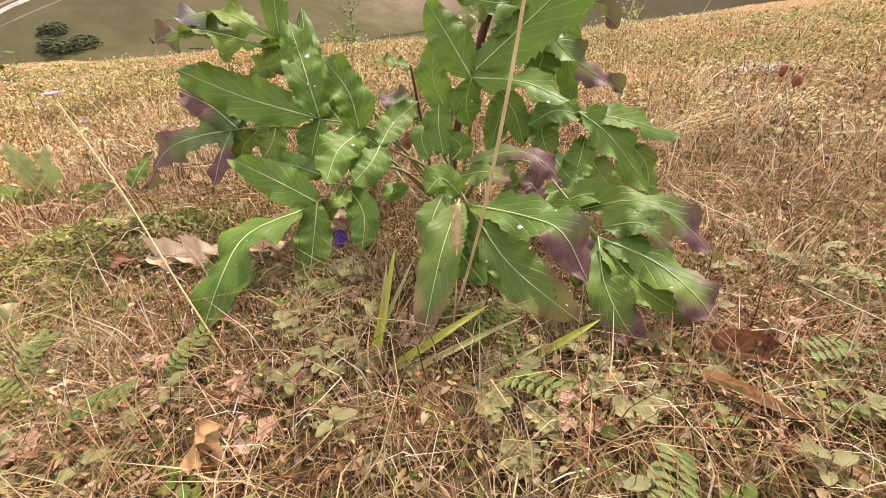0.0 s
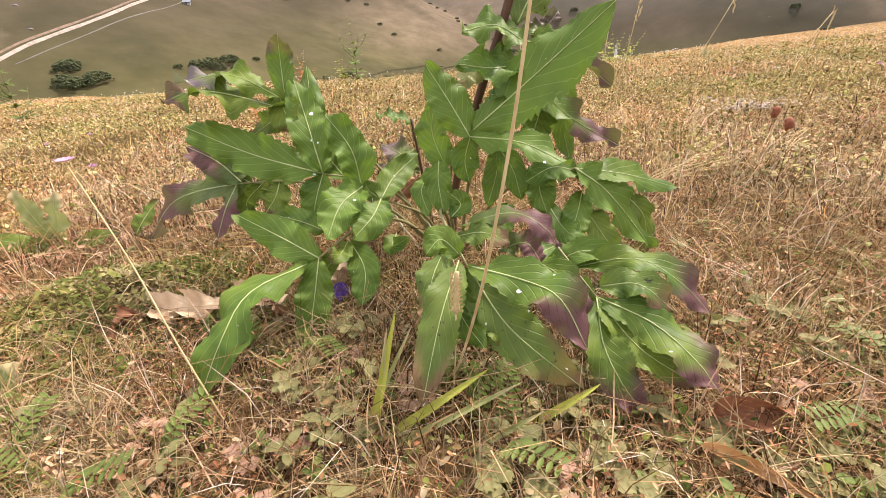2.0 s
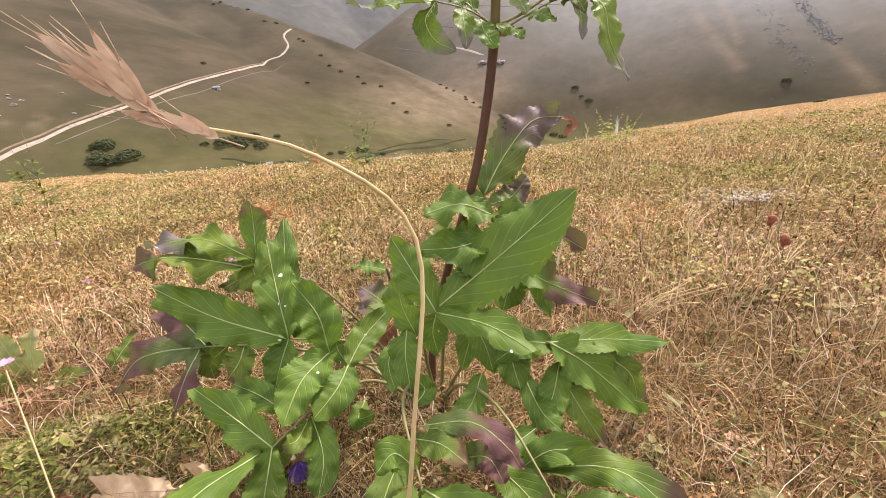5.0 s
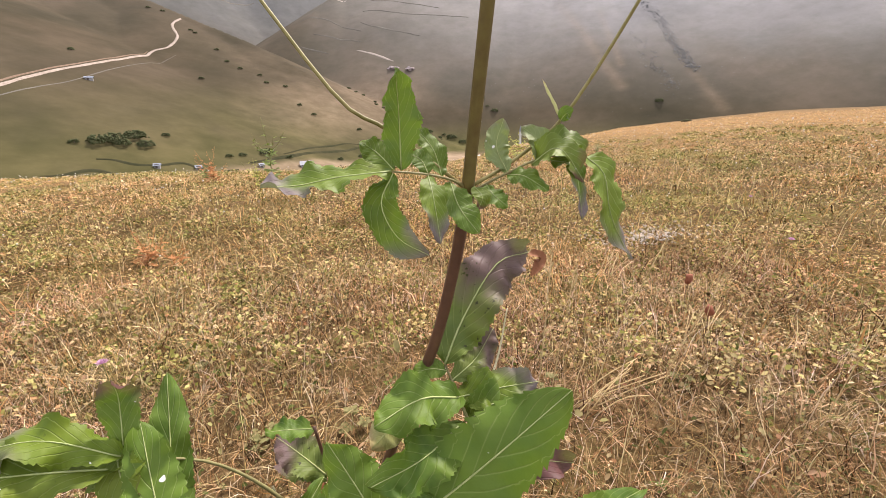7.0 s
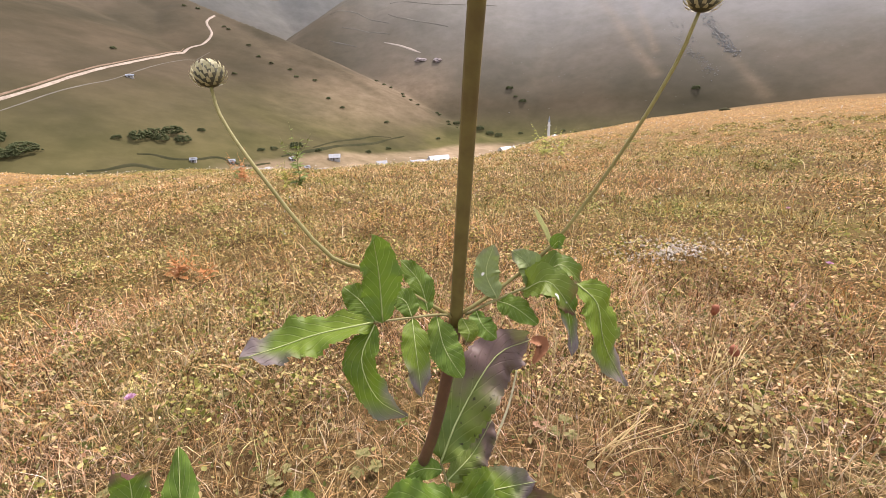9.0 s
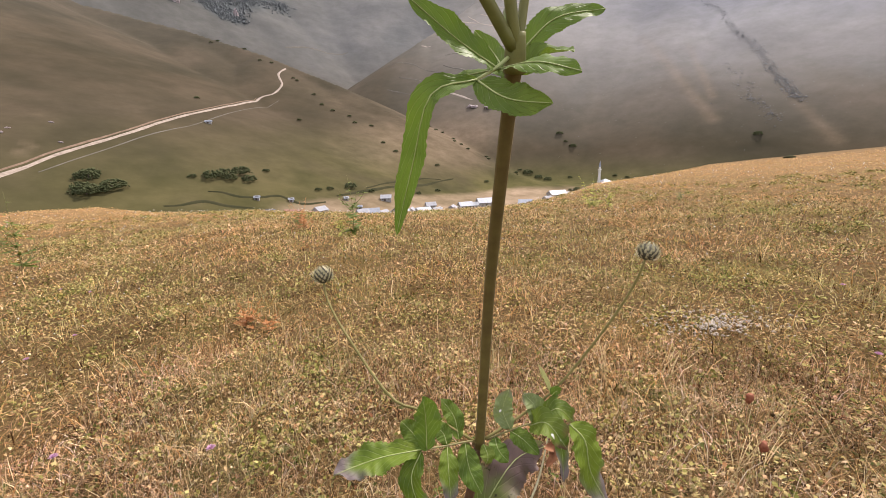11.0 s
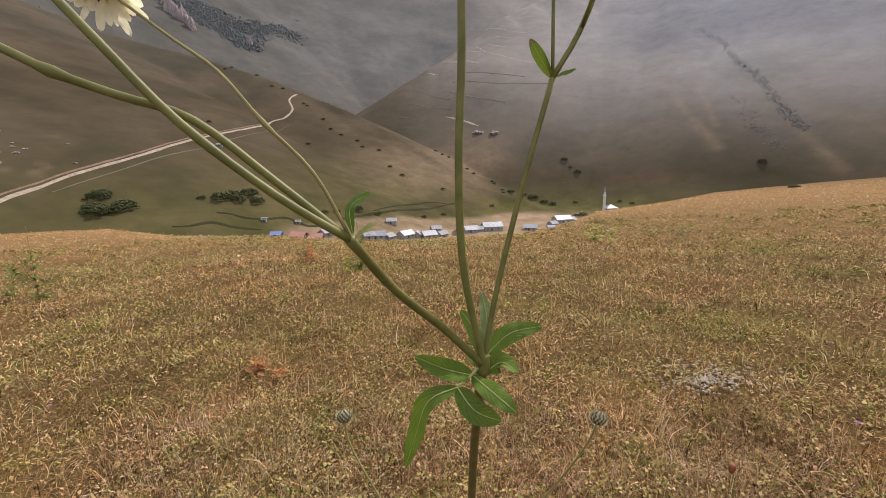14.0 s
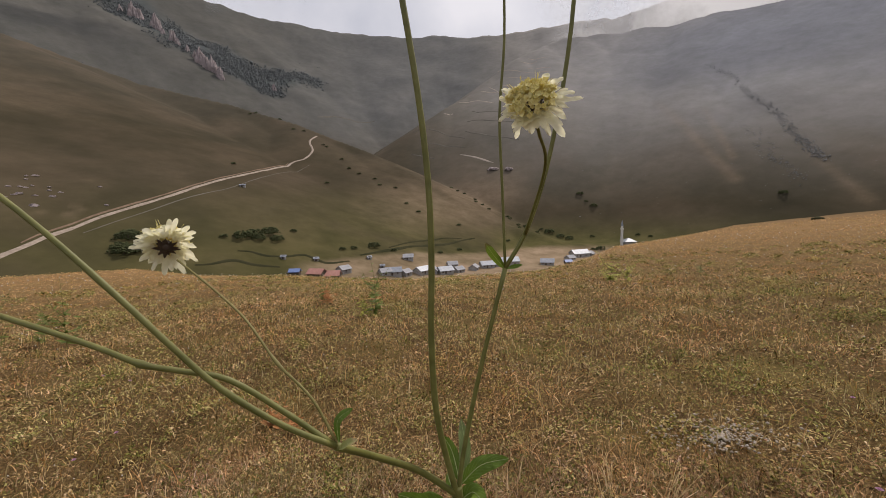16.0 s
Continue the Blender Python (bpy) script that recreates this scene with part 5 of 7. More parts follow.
    leaflet(m, (0.195, 0.766, 0.694), (0.229, 0.735, 0.681), 0.026, GREEN, via=((0.209, 0.75, 0.694),), up=(0.1, -0.75, 0.6), wave=0.19)
    leaflet(m, (0.172, 0.767, 0.684), (0.189, 0.74, 0.665), 0.026, GREEN, via=((0.176, 0.75, 0.676),), up=(0.2, -0.85, 0.4), wave=0.19)
    leaflet(m, (0.22, 0.765, 0.704), (0.267, 0.735, 0.689), 0.039, OLIVE, via=((0.241, 0.745, 0.722),), up=(0.05, -0.6, 0.8), wave=0.23, waves=2.2)
    leaflet(m, (0.241, 0.763, 0.708), (0.259, 0.715, 0.655), 0.025, GREY_TIP, via=((0.257, 0.74, 0.702),), up=(0.4, -0.85, 0.3), wave=0.19, waves=2.3)
    leaflet(m, (0.274, 0.756, 0.713), (0.326, 0.73, 0.602), 0.049, GREY_TIP, "olive leaflet drooping to a grey tip", via=((0.293, 0.745, 0.694), (0.3, 0.735, 0.653),), up=(0.45, -0.75, 0.5), wave=0.19, waves=2.4)
    leaflet(m, (0.236, 0.763, 0.716), (0.286, 0.765, 0.705), 0.03, OLIVE, via=((0.26, 0.765, 0.731),), up=(0.1, -0.5, 0.85), wave=0.21)
    leaflet(m, (0.252, 0.772, 0.75), (0.234, 0.785, 0.789), 0.01, PALE, "narrow bract leaf", via=((0.244, 0.78, 0.77),), up=(0.6, -0.6, 0.2), teeth=0, wave=0.08)
    leaflet(m, (0.252, 0.772, 0.748), (0.262, 0.77, 0.751), 0.016, GREEN, via=((0.257, 0.77, 0.755),), up=(0.1, -0.8, 0.5), teeth=0, wave=0.17)

    def seed_head(stalk, at, way, size):
        """A closed head of overlapping pale scales with dark tips."""
        way = Vector(way).normalized()
        turn = way.to_track_quat("Z", "Y").to_matrix().to_4x4()
        bm = bmesh.new()
        bmesh.ops.create_uvsphere(bm, u_segments=14, v_segments=9, radius=size * 0.86)
        for v in bm.verts:
            v.co.z *= 0.85
        for fc in bm.faces:
            fc.material_index = 1
        for ring in range(7):
            polar_angle = 0.35 + ring * 0.32
            count = max(5, int(15 * math.sin(polar_angle)))
            for q in range(count):
                az = 2 * math.pi * (q + 0.5 * (ring % 2)) / count
                rim = Vector((math.sin(polar_angle) * math.cos(az), math.sin(polar_angle) * math.sin(az), 0.85 * math.cos(polar_angle)))
                east = Vector((-math.sin(az), math.cos(az), 0))
                north = east.cross(rim) * -1
                o = rim * size
                w = size * 0.165
                p0, p1, p2, p3 = (o * 0.9 - north * w - east * w * 0.7, o * 0.9 - north * w + east * w * 0.7, o * 1.06 + east * w * 0.6 + north * w * 0.3, o * 1.06 - east * w * 0.6 + north * w * 0.3)
                tip = o * 1.1 + north * w * 1.5
                vs = [bm.verts.new(z) for z in (p0, p1, p2, p3, tip)]
                bm.faces.new(vs[:4])
                bm.faces.new((vs[3], vs[2], vs[4]))
        bm.transform(Matrix.Translation(at) @ turn)
        part("seed_head", bm, [SEED_PALE, SEED_DARK], stalk, "grey-green seed head with dark scales", smooth=False)

    left = tube("side_stalk", [(0.145, 0.755, 0.685), (0.073, 0.745, 0.742), (0.031, 0.74, 0.768), (-0.026, 0.765, 0.843), (-0.054, 0.785, 0.885), (-0.062, 0.797, 0.91)], 0.0021, 0.0015, SIDE_STALK, plant, "thin yellowish-green side stalk")
    seed_head(left, (-0.063, 0.8, 0.92), (-0.15, 0, 1), 0.0145)
    right = tube("side_stalk", [(0.155, 0.76, 0.685), (0.2, 0.775, 0.705), (0.26, 0.785, 0.75), (0.312, 0.765, 0.845), (0.338, 0.745, 0.915), (0.346, 0.735, 0.955)], 0.0021, 0.0015, SIDE_STALK, plant, "thin yellowish-green side stalk")
    seed_head(right, (0.347, 0.733, 0.964), (0.15, 0, 1), 0.0135)

    # whorl of leaves at the upper node
    w = tube("leaf_whorl", [(0.16, 0.539, 1.14), (0.16, 0.535, 1.153), (0.16, 0.533, 1.163)], 0.0075, 0.006, STALK_GREEN, plant, "swollen node with narrow leaves", 10, 6)
    tube("leaf_stalk", [(0.155, 0.532, 1.148), (0.145, 0.526, 1.14), (0.134, 0.52, 1.134)], 0.0014, 0.001, RIB, w, sides=6, count=5)
    leaflet(w, (0.149, 0.53, 1.141), (0.096, 0.5, 1.175), 0.0203, GREEN, via=((0.124, 0.515, 1.155),), up=(-0.1, -0.8, 0.6), teeth=0.035, rib=0.0007, wave=0.12, fold=0.3)
    leaflet(w, (0.135, 0.52, 1.134), (0.079, 0.53, 1.035), 0.0195, GREEN, via=((0.107, 0.51, 1.125), (0.094, 0.52, 1.086),), up=(-0.5, -0.8, 0.3), teeth=0.035, rib=0.0007, wave=0.12, fold=0.3)
    leaflet(w, (0.134, 0.52, 1.134), (0.175, 0.49, 1.117), 0.0226, GREEN, via=((0.151, 0.5, 1.121),), up=(-0.1, -0.8, 0.6), teeth=0.035, rib=0.0007, wave=0.12, fold=0.2)
    leaflet(w, (0.149, 0.53, 1.141), (0.187, 0.48, 1.132), 0.0195, GREEN, via=((0.167, 0.5, 1.14),), up=(0.2, -0.75, 0.6), teeth=0.035, rib=0.0007, wave=0.12, fold=0.2)
    leaflet(w, (0.165, 0.55, 1.154), (0.223, 0.56, 1.181), 0.0203, GREEN, via=((0.189, 0.555, 1.175),), up=(0.1, -0.8, 0.6), teeth=0.035, rib=0.0007, wave=0.12, fold=0.3)
    leaflet(w, (0.164, 0.54, 1.14), (0.193, 0.52, 1.149), 0.0211, GREEN, via=((0.179, 0.54, 1.15),), up=(0.2, -0.75, 0.6), teeth=0.035, rib=0.0007, wave=0.12, fold=0.3)
    leaflet(w, (0.162, 0.57, 1.139), (0.138, 0.61, 1.181), 0.0156, GREEN, via=((0.151, 0.6, 1.164),), up=(-0.2, -0.9, 0.2), teeth=0.035, rib=0.0007, wave=0.1)
    leaflet(w, (0.165, 0.58, 1.134), (0.163, 0.62, 1.2), 0.0156, PALE_GREEN, via=((0.168, 0.6, 1.172),), up=(0.1, -0.9, 0.2), teeth=0.035, rib=0.0007, wave=0.1)
    leaflet(w, (0.159, 0.55, 1.142), (0.146, 0.57, 1.153), 0.0109, GREEN, via=((0.151, 0.56, 1.145),), up=(0, -0.8, 0.5), teeth=0.035, rib=0.0007, wave=0.1)
    leaflet(w, (0.149, 0.53, 1.141), (0.109, 0.55, 1.134), 0.0125, GREEN, via=((0.126, 0.545, 1.139),), up=(-0.1, -0.7, 0.7), teeth=0.035, rib=0.0007, wave=0.1)

    def flower(stalk, at, way, size, tilt):
        """A domed head of florets with long lobed ray petals round it."""
        turn = Vector(way).normalized().to_track_quat("Z", "Y").to_matrix().to_4x4()
        m0 = Matrix.Translation(at) @ turn
        rng = random.Random(7 + tilt)
        bm = bmesh.new()
        for q in range(95):
            rr, az = math.sqrt((q + 0.5) / 95) * size * 0.62, q * 2.399963 + rng.uniform(-0.2, 0.2)
            top = math.sqrt(max(0, 1 - (rr / (size * 0.72)) ** 2)) * size * 0.5
            o = Vector((rr * math.cos(az), rr * math.sin(az), top + rng.uniform(-0.06, 0.06) * size))
            lean = (o.normalized() + Vector((rng.uniform(-0.3, 0.3), rng.uniform(-0.3, 0.3), 0.2))).normalized()
            east = lean.orthogonal().normalized()
            north = lean.cross(east)
            wide, spin = size * rng.uniform(0.05, 0.11), rng.uniform(0, 6.28)
            low, high = o - lean * size * 0.2, o + lean * size * rng.uniform(0.0, 0.08)
            ring0 = [bm.verts.new(low + size * 0.03 * (math.cos(z) * east + math.sin(z) * north)) for z in (0, 1.57, 3.14, 4.71)]
            ring1 = [bm.verts.new(high + wide * (math.cos(z + spin) * east + math.sin(z + spin) * north) + lean * rng.uniform(-0.02, 0.03) * size) for z in (0, 1.57, 3.14, 4.71)]
            middle = bm.verts.new(high - lean * size * 0.03)
            for z in range(4):
                bm.faces.new((ring0[z], ring0[(z + 1) % 4], ring1[(z + 1) % 4], ring1[z]))
                bm.faces.new((ring1[z], ring1[(z + 1) % 4], middle))
            if q % 3 == 0:
                add_tube(bm, [o, o + lean * size * rng.uniform(0.16, 0.3)], size * 0.008, size * 0.006, 4, 1)
        bm.transform(m0)
        head = part("flower_head", bm, FLORET, stalk, "cream-yellow flower head in full bloom", smooth=False)
        bm = bmesh.new()
        for q in range(26):
            az = q * 2.4
            rr = size * (0.12 + 0.2 * (q / 26))
            add_leaf(bm, (rr * 0.3 * math.cos(az), rr * 0.3 * math.sin(az), -size * 0.12), (1.45 * rr * math.cos(az), 1.45 * rr * math.sin(az), -size * (0.06 + 0.1 * rng.random())), size * 0.11, up=(0, 0, -1), teeth=0, n=4, rib=0)
        bmesh.ops.create_uvsphere(bm, u_segments=10, v_segments=6, radius=size * 0.2)
        bm.transform(m0)
        part("involucre", bm, BRACT, head.parent, "dark bracts under the flower")
        for q in range(27):
            outer = q < 17
            az = 2 * math.pi * q / (17 if outer else 10) + rng.uniform(-0.14, 0.14)
            start = size * (0.3 if outer else 0.42)
            reach, drop = (size * rng.uniform(0.78, 1.28), size * rng.uniform(-0.42, 0.12)) if outer else (size * rng.uniform(0.68, 0.9), size * rng.uniform(0.12, 0.4))
            radial, across = Vector((math.cos(az), math.sin(az), 0)), Vector((-math.sin(az), math.cos(az), 0))
            bm = bmesh.new()
            for lobe, long in ((-1, rng.uniform(0.5, 0.8)), (0, 1.0), (1, rng.uniform(0.5, 0.8))):
                add_leaf(bm, radial * start, radial * (start + (reach - start) * long) + across * lobe * rng.uniform(0.15, 0.26) * size + Vector((0, 0, drop * long + 0.03 * size * lobe)), size * rng.uniform(0.13, 0.21), up=(0, 0, 1), teeth=0, n=14, rib=0, broad=0.72, point=0.42, wave=0.35, waves=1.1, phase=q + 2 * lobe, arch=rng.uniform(0.0, 0.12), fold=0.15)
            bm.transform(m0)
            part("petal", bm, PETAL, stalk, "")

    # upper branches
    fork = tube("branch", [(0.159, 0.533, 1.152), (0.122, 0.5, 1.203), (0.09, 0.445, 1.254), (0.074, 0.378, 1.306)], 0.004, 0.003, STALK_GREEN, plant, "green branch leaning outward", 10, 18, ((0.98, 0.35),))
    tube("branch", [(0.074, 0.378, 1.306), (0.041, 0.36, 1.333), (0.004, 0.345, 1.369), (-0.025, 0.335, 1.407), (-0.051, 0.33, 1.439), (-0.11, 0.325, 1.5), (-0.2, 0.315, 1.58)], 0.0024, 0.0019, STALK_GREEN, plant, "green branch leaning outward", 10, 24, ((0.3, 0.12), (0.72, 0.15)))
    tube("branch", [(0.074, 0.378, 1.306), (0.038, 0.368, 1.34), (0.005, 0.355, 1.371), (-0.024, 0.345, 1.382), (-0.045, 0.335, 1.391), (-0.074, 0.33, 1.406), (-0.13, 0.325, 1.428), (-0.24, 0.315, 1.47)], 0.0023, 0.0019, STALK_GREEN, plant, "green branch leaning outward", 10, 28, ((0.57, 0.45),))
    bloom = tube("flower_stalk", [(0.074, 0.38, 1.307), (0.054, 0.383, 1.344), (0.027, 0.385, 1.372), (-0.004, 0.4, 1.403), (-0.039, 0.415, 1.426), (-0.075, 0.422, 1.452)], 0.0012, 0.00095, SIDE_STALK, plant, "thin pale flower stalk with a joint", 8, 20, ((0.4, 0.6),))
    flower(bloom, (-0.09, 0.43, 1.464), (-0.45, 0.7, 0.55), 0.0268, 1)
    leaflet(fork, (0.076, 0.378, 1.309), (0.085, 0.39, 1.332), 0.009, via=((0.074, 0.385, 1.324),), up=(-0.6, -0.6, 0.4), teeth=0, wave=0.05)
    leaflet(fork, (0.077, 0.376, 1.305), (0.094, 0.37, 1.316), 0.007, PALE, up=(0, -0.5, 0.8), arch=0.1, teeth=0, wave=0.1)
    tube("branch", [(0.16, 0.533, 1.152), (0.154, 0.525, 1.184), (0.14, 0.52, 1.26), (0.137, 0.52, 1.35), (0.14, 0.52, 1.432), (0.139, 0.52, 1.52), (0.13, 0.52, 1.62), (0.11, 0.52, 1.76)], 0.0038, 0.0032, STALK_GREEN, plant, "green branch rising high", 10, 24)
    rise = tube("branch", [(0.161, 0.533, 1.152), (0.17, 0.538, 1.21), (0.192, 0.54, 1.31), (0.22, 0.54, 1.42)], 0.003, 0.0025, STALK_GREEN, plant, "slender branch with a forked top", 10, 16, ((0.98, 0.4),))
    tube("branch", [(0.22, 0.54, 1.42), (0.243, 0.54, 1.46), (0.262, 0.54, 1.515), (0.277, 0.54, 1.582), (0.29, 0.54, 1.664), (0.297, 0.54, 1.75)], 0.0025, 0.0022, STALK_GREEN, plant, "slender branch", 8)
    tube("branch", [(0.22, 0.54, 1.42), (0.218, 0.54, 1.505), (0.216, 0.54, 1.585), (0.222, 0.54, 1.662), (0.222, 0.54, 1.75)], 0.0016, 0.0013, STALK_GREEN, plant, "slender branch", 8)
    stalk = tube("flower_stalk", [(0.241, 0.53, 1.458), (0.254, 0.48, 1.524), (0.241, 0.43, 1.55), (0.231, 0.402, 1.565)], 0.0016, 0.0014, STALK_GREEN, plant, "thin flower stalk", 8)
    flower(stalk, (0.232, 0.398, 1.566), (-0.3, -0.8, 0.55), 0.028, 2)
    leaflet(rise, (0.219, 0.54, 1.42), (0.198, 0.53, 1.45), 0.01, OLIVE, up=(-0.5, -0.7, 0.4), arch=0.1, teeth=0, wave=0.1)
    leaflet(rise, (0.221, 0.539, 1.42), (0.238, 0.53, 1.425), 0.006, up=(0, -0.6, 0.7), teeth=0, wave=0.1)
    return plant


build_plant()


# ---- plants on the ground round the scabious ----
def floor_at(x, y, lift=0.0):
    return (x, y, float(ground_height(x, y)) + lift)


def local(name, place, label, category, group=""):
    """A thing that is built at the origin and then set on the ground at place."""
    return thing(name, (0, 0, 0), label, category, group)


def settle(ob, x, y, turn=0.0, lift=0.0, size=1.0):
    ob.scale = (size, size, size)
    ob.location, ob.rotation_euler = floor_at(x, y, lift), (0, 0, turn)
    return ob


def copy_to(ob, x, y, turn=0.0, lift=0.0):
    return copy_thing(ob, pose(*floor_at(x, y, lift), 0, 0, math.degrees(turn)))


def long_grass():
    """The long stalk of brome in front of the plant."""
    g = thing("brome_grass", floor_at(0.011, 0.455), "long pale grass stalk with a rusty drooping brome head", "grass stalk")
    tube("stalk", [(0.011, 0.455, -0.02), (0.031, 0.336, 0.144), (0.051, 0.278, 0.287), (0.071, 0.28, 0.431), (0.076, 0.312, 0.525), (0.03, 0.308, 0.572), (-0.035, 0.3, 0.592)], 0.0016, 0.0009, STRAW, g, sides=6, count=30)
    rng = random.Random(3)
    for at, long, way in (((-0.035, 0.298, 0.592), 0.05, (-0.72, -0.1, 0.68)), ((-0.04, 0.296, 0.597), 0.048, (-0.85, 0.1, 0.5)), ((-0.012, 0.3, 0.583), 0.05, (-0.92, 0.0, 0.36)), ((-0.037, 0.297, 0.594), 0.045, (-0.55, 0.05, 0.82)), ((-0.044, 0.295, 0.602), 0.042, (-0.65, -0.2, 0.7))):
        at, way = Vector(at), Vector(way).normalized()
        bm = bmesh.new()
        add_tube(bm, [at - way * 0.012, at], 0.0004, 0.0004, 4, 2, 0)
        for q in range(8):
            o = at + way * long * 0.62 * q / 8
            out = (way + Vector((rng.uniform(-0.22, 0.22), rng.uniform(-0.25, 0.25), rng.uniform(-0.22, 0.22)))).normalized()
            add_leaf(bm, o, o + out * 0.02, 0.0052, up=(0.3, -0.9, 0.3), teeth=0, n=6, rib=0, broad=0.4)
            add_tube(bm, [o + out * 0.017, o + out * 0.034], 0.0003, 0.0001, 4, 1, 0)
        part("spikelet", bm, [RUST_GRASS, STRAW], g, "rusty brome spikelet")


def thin_flower_stalk():
    g = thing("pink_scabious", floor_at(-0.26, 0.35), "leaning thin stalk with a small pale pink flower", "flower")
    tube("stalk", [(-0.262, 0.35, -0.02), (-0.32, 0.39, 0.1), (-0.39, 0.45, 0.2), (-0.5, 0.54, 0.3)], 0.0013, 0.0009, STRAW, g, sides=6)
    bm = bmesh.new()
    for k in range(11):
        a = 2 * math.pi * k / 11
        add_leaf(bm, (-0.5, 0.54, 0.302), (-0.5 + 0.013 * math.cos(a), 0.54 + 0.013 * math.sin(a), 0.306), 0.006, up=(0, 0, 1), teeth=0, n=5, rib=0)
    part("flower", bm, PINK, g, "pale pink flower")


def spike():
    g = thing("plantain_spike", floor_at(0.02, 0.39), "pale bristly plantain seed spike on a thin stalk", "seed spike")
    tube("stalk", [(0.012, 0.37, -0.02), (0.02, 0.385, 0.08), (0.023, 0.389, 0.16)], 0.0012, 0.001, STRAW, g, sides=6)
    bm = bmesh.new()
    add_tube(bm, [(0.023, 0.389, 0.155), (0.024, 0.389, 0.18), (0.025, 0.39, 0.208)], 0.004, 0.0025, 8, 8)
    rng = random.Random(4)
    for k in range(110):
        a, h = k * 2.4, 0.155 + 0.052 * k / 110
        o = Vector((0.0237 + 0.0045 * math.cos(a), 0.389 + 0.0045 * math.sin(a), h))
        add_leaf(bm, o, o + Vector((0.003 * math.cos(a), 0.003 * math.sin(a), 0.003)), 0.003, up=(math.cos(a + 1.6), math.sin(a + 1.6), 0.2), teeth=0, n=2, rib=0)
    part("seed_spike", bm, STRAW, g, "bristly seed spike")


def violet():
    g = thing("violet_bellflower", floor_at(-0.188, 0.633), "small violet bell flower low under the leaves", "flower")
    tube("stalk", [(-0.18, 0.64, -0.03), (-0.182, 0.638, 0.0), (-0.186, 0.634, 0.04)], 0.001, 0.0008, STALK_GREEN, g, sides=6)
    for k in range(5):
        a = 2 * math.pi * k / 5
        bm = bmesh.new()
        add_leaf(bm, (-0.186, 0.634, 0.042), (-0.192 + 0.015 * math.cos(a), 0.622 + 0.012 * math.sin(a), 0.016), 0.019, up=(math.cos(a), math.sin(a), 0.5), arch=0.1, teeth=0, n=6, rib=0)
        part("petal", bm, VIOLET, g)


def curled(base, tip, width, material, label, up=(0, -0.5, 0.8), curl=1.6, wave=0.5, twist=1.6, name="fallen_leaf"):
    """A dead leaf lying on the ground, curled along its length."""
    g = thing(name, base, label, "dead leaf", "dead leaves on the ground")
    bm = bmesh.new()
    add_leaf(bm, base, tip, width, up=up, arch=0.05, fold=0.1, wave=wave, waves=2.6, teeth=0.05, curl=-curl, twist=twist, broad=0.35, rib=0.0012)
    part("blade", bm, [material, material], g)


long_grass()
thin_flower_stalk()
spike()
violet()
curled((-0.515, 0.6, 0.01), (-0.36, 0.6, 0.02), 0.05, DRY_LEAF, "pale tan crumpled dead leaf beside the plant", curl=0.5, wave=1.1, twist=0.4)
curled((-0.36, 0.62, 0.02), (-0.27, 0.61, 0.035), 0.04, DRY_LEAF, "pale tan curled dead leaf beside the plant", wave=0.7)
curled((-0.24, 0.66, 0.0), (-0.2, 0.7, 0.06), 0.05, DRY_LEAF, "crumpled tan dead leaf behind the flower", up=(0.3, -0.9, 0.2))
curled((-0.58, 0.58, -0.01), (-0.555, 0.57, 0.045), 0.045, BROWN_LEAF, "small brown curled leaf standing on edge", up=(0.5, -0.8, 0.3))
curled((-0.3, 0.6, -0.02), (-0.22, 0.56, 0.0), 0.05, BROWN_LEAF, "dark brown withered leaf under the plant")
curled((0.31, 0.335, 0.045), (0.4, 0.34, 0.05), 0.034, BROWN_LEAF, "red-brown withered leaf on the grass", wave=0.3)
curled((0.27, 0.285, 0.06), (0.37, 0.235, 0.045), 0.013, OCHRE_LEAF, "long tan dead leaf folded in the grass", wave=0.2)
curled((-0.235, 0.21, 0.03), (-0.215, 0.22, 0.08), 0.03, OCHRE_LEAF, "curled ochre leaf standing in the herbs", up=(0.6, -0.7, 0.3))
curled((-0.1, 0.23, 0.01), (-0.06, 0.2, 0.03), 0.02, BROWN_LEAF, "small red-brown leaf in the litter")
curled((0.1, 0.2, 0.02), (0.14, 0.23, 0.04), 0.02, BROWN_LEAF, "small red-brown leaf in the litter")
curled((0.33, 0.5, 0.0), (0.39, 0.47, 0.03), 0.03, DRY_LEAF, "pale curled dead leaf under the leaflets")
curled((0.9, 0.72, 0.02), (1.0, 0.7, 0.05), 0.07, BROWN_LEAF, "brown withered leaf on the grass", wave=0.4)


def broad_rosette(x, y, spec, label):
    g = thing("broad_leaved_herb", floor_at(x, y), label, "herb", "broad-leaved herbs")
    for (bx, by, bz), tip, w, mat in spec:
        z = float(ground_height(x, y))
        leaflet(g, (x + bx, y + by, z + bz), (x + tip[0], y + tip[1], z + tip[2]), w, mat, name="leaf", arch=0.06, fold=0.15, teeth=0.02, up=(0, -0.7, 0.7))


broad_rosette(-1.06, 1.0, (((0, 0, 0), (-0.09, 0.03, 0.17), 0.055, PALE), ((0, 0, 0), (0.02, 0.03, 0.16), 0.065, PALE), ((0.02, 0, 0), (0.2, -0.02, 0.06), 0.05, OLIVE), ((0.2, 0.02, 0.03), (0.24, 0.1, 0.1), 0.05, OLIVE), ((0, 0, 0), (-0.12, -0.08, 0.08), 0.05, OLIVE)), "pale green broad-leaved herb in the grass")
broad_rosette(-0.66, 0.42, (((0, 0, 0), (-0.07, 0.03, 0.06), 0.07, OLIVE), ((0, 0, 0), (0.05, 0.02, 0.05), 0.05, PALE), ((0, 0, 0), (0.0, -0.06, 0.04), 0.05, OLIVE)), "low yellowish herb in the litter")


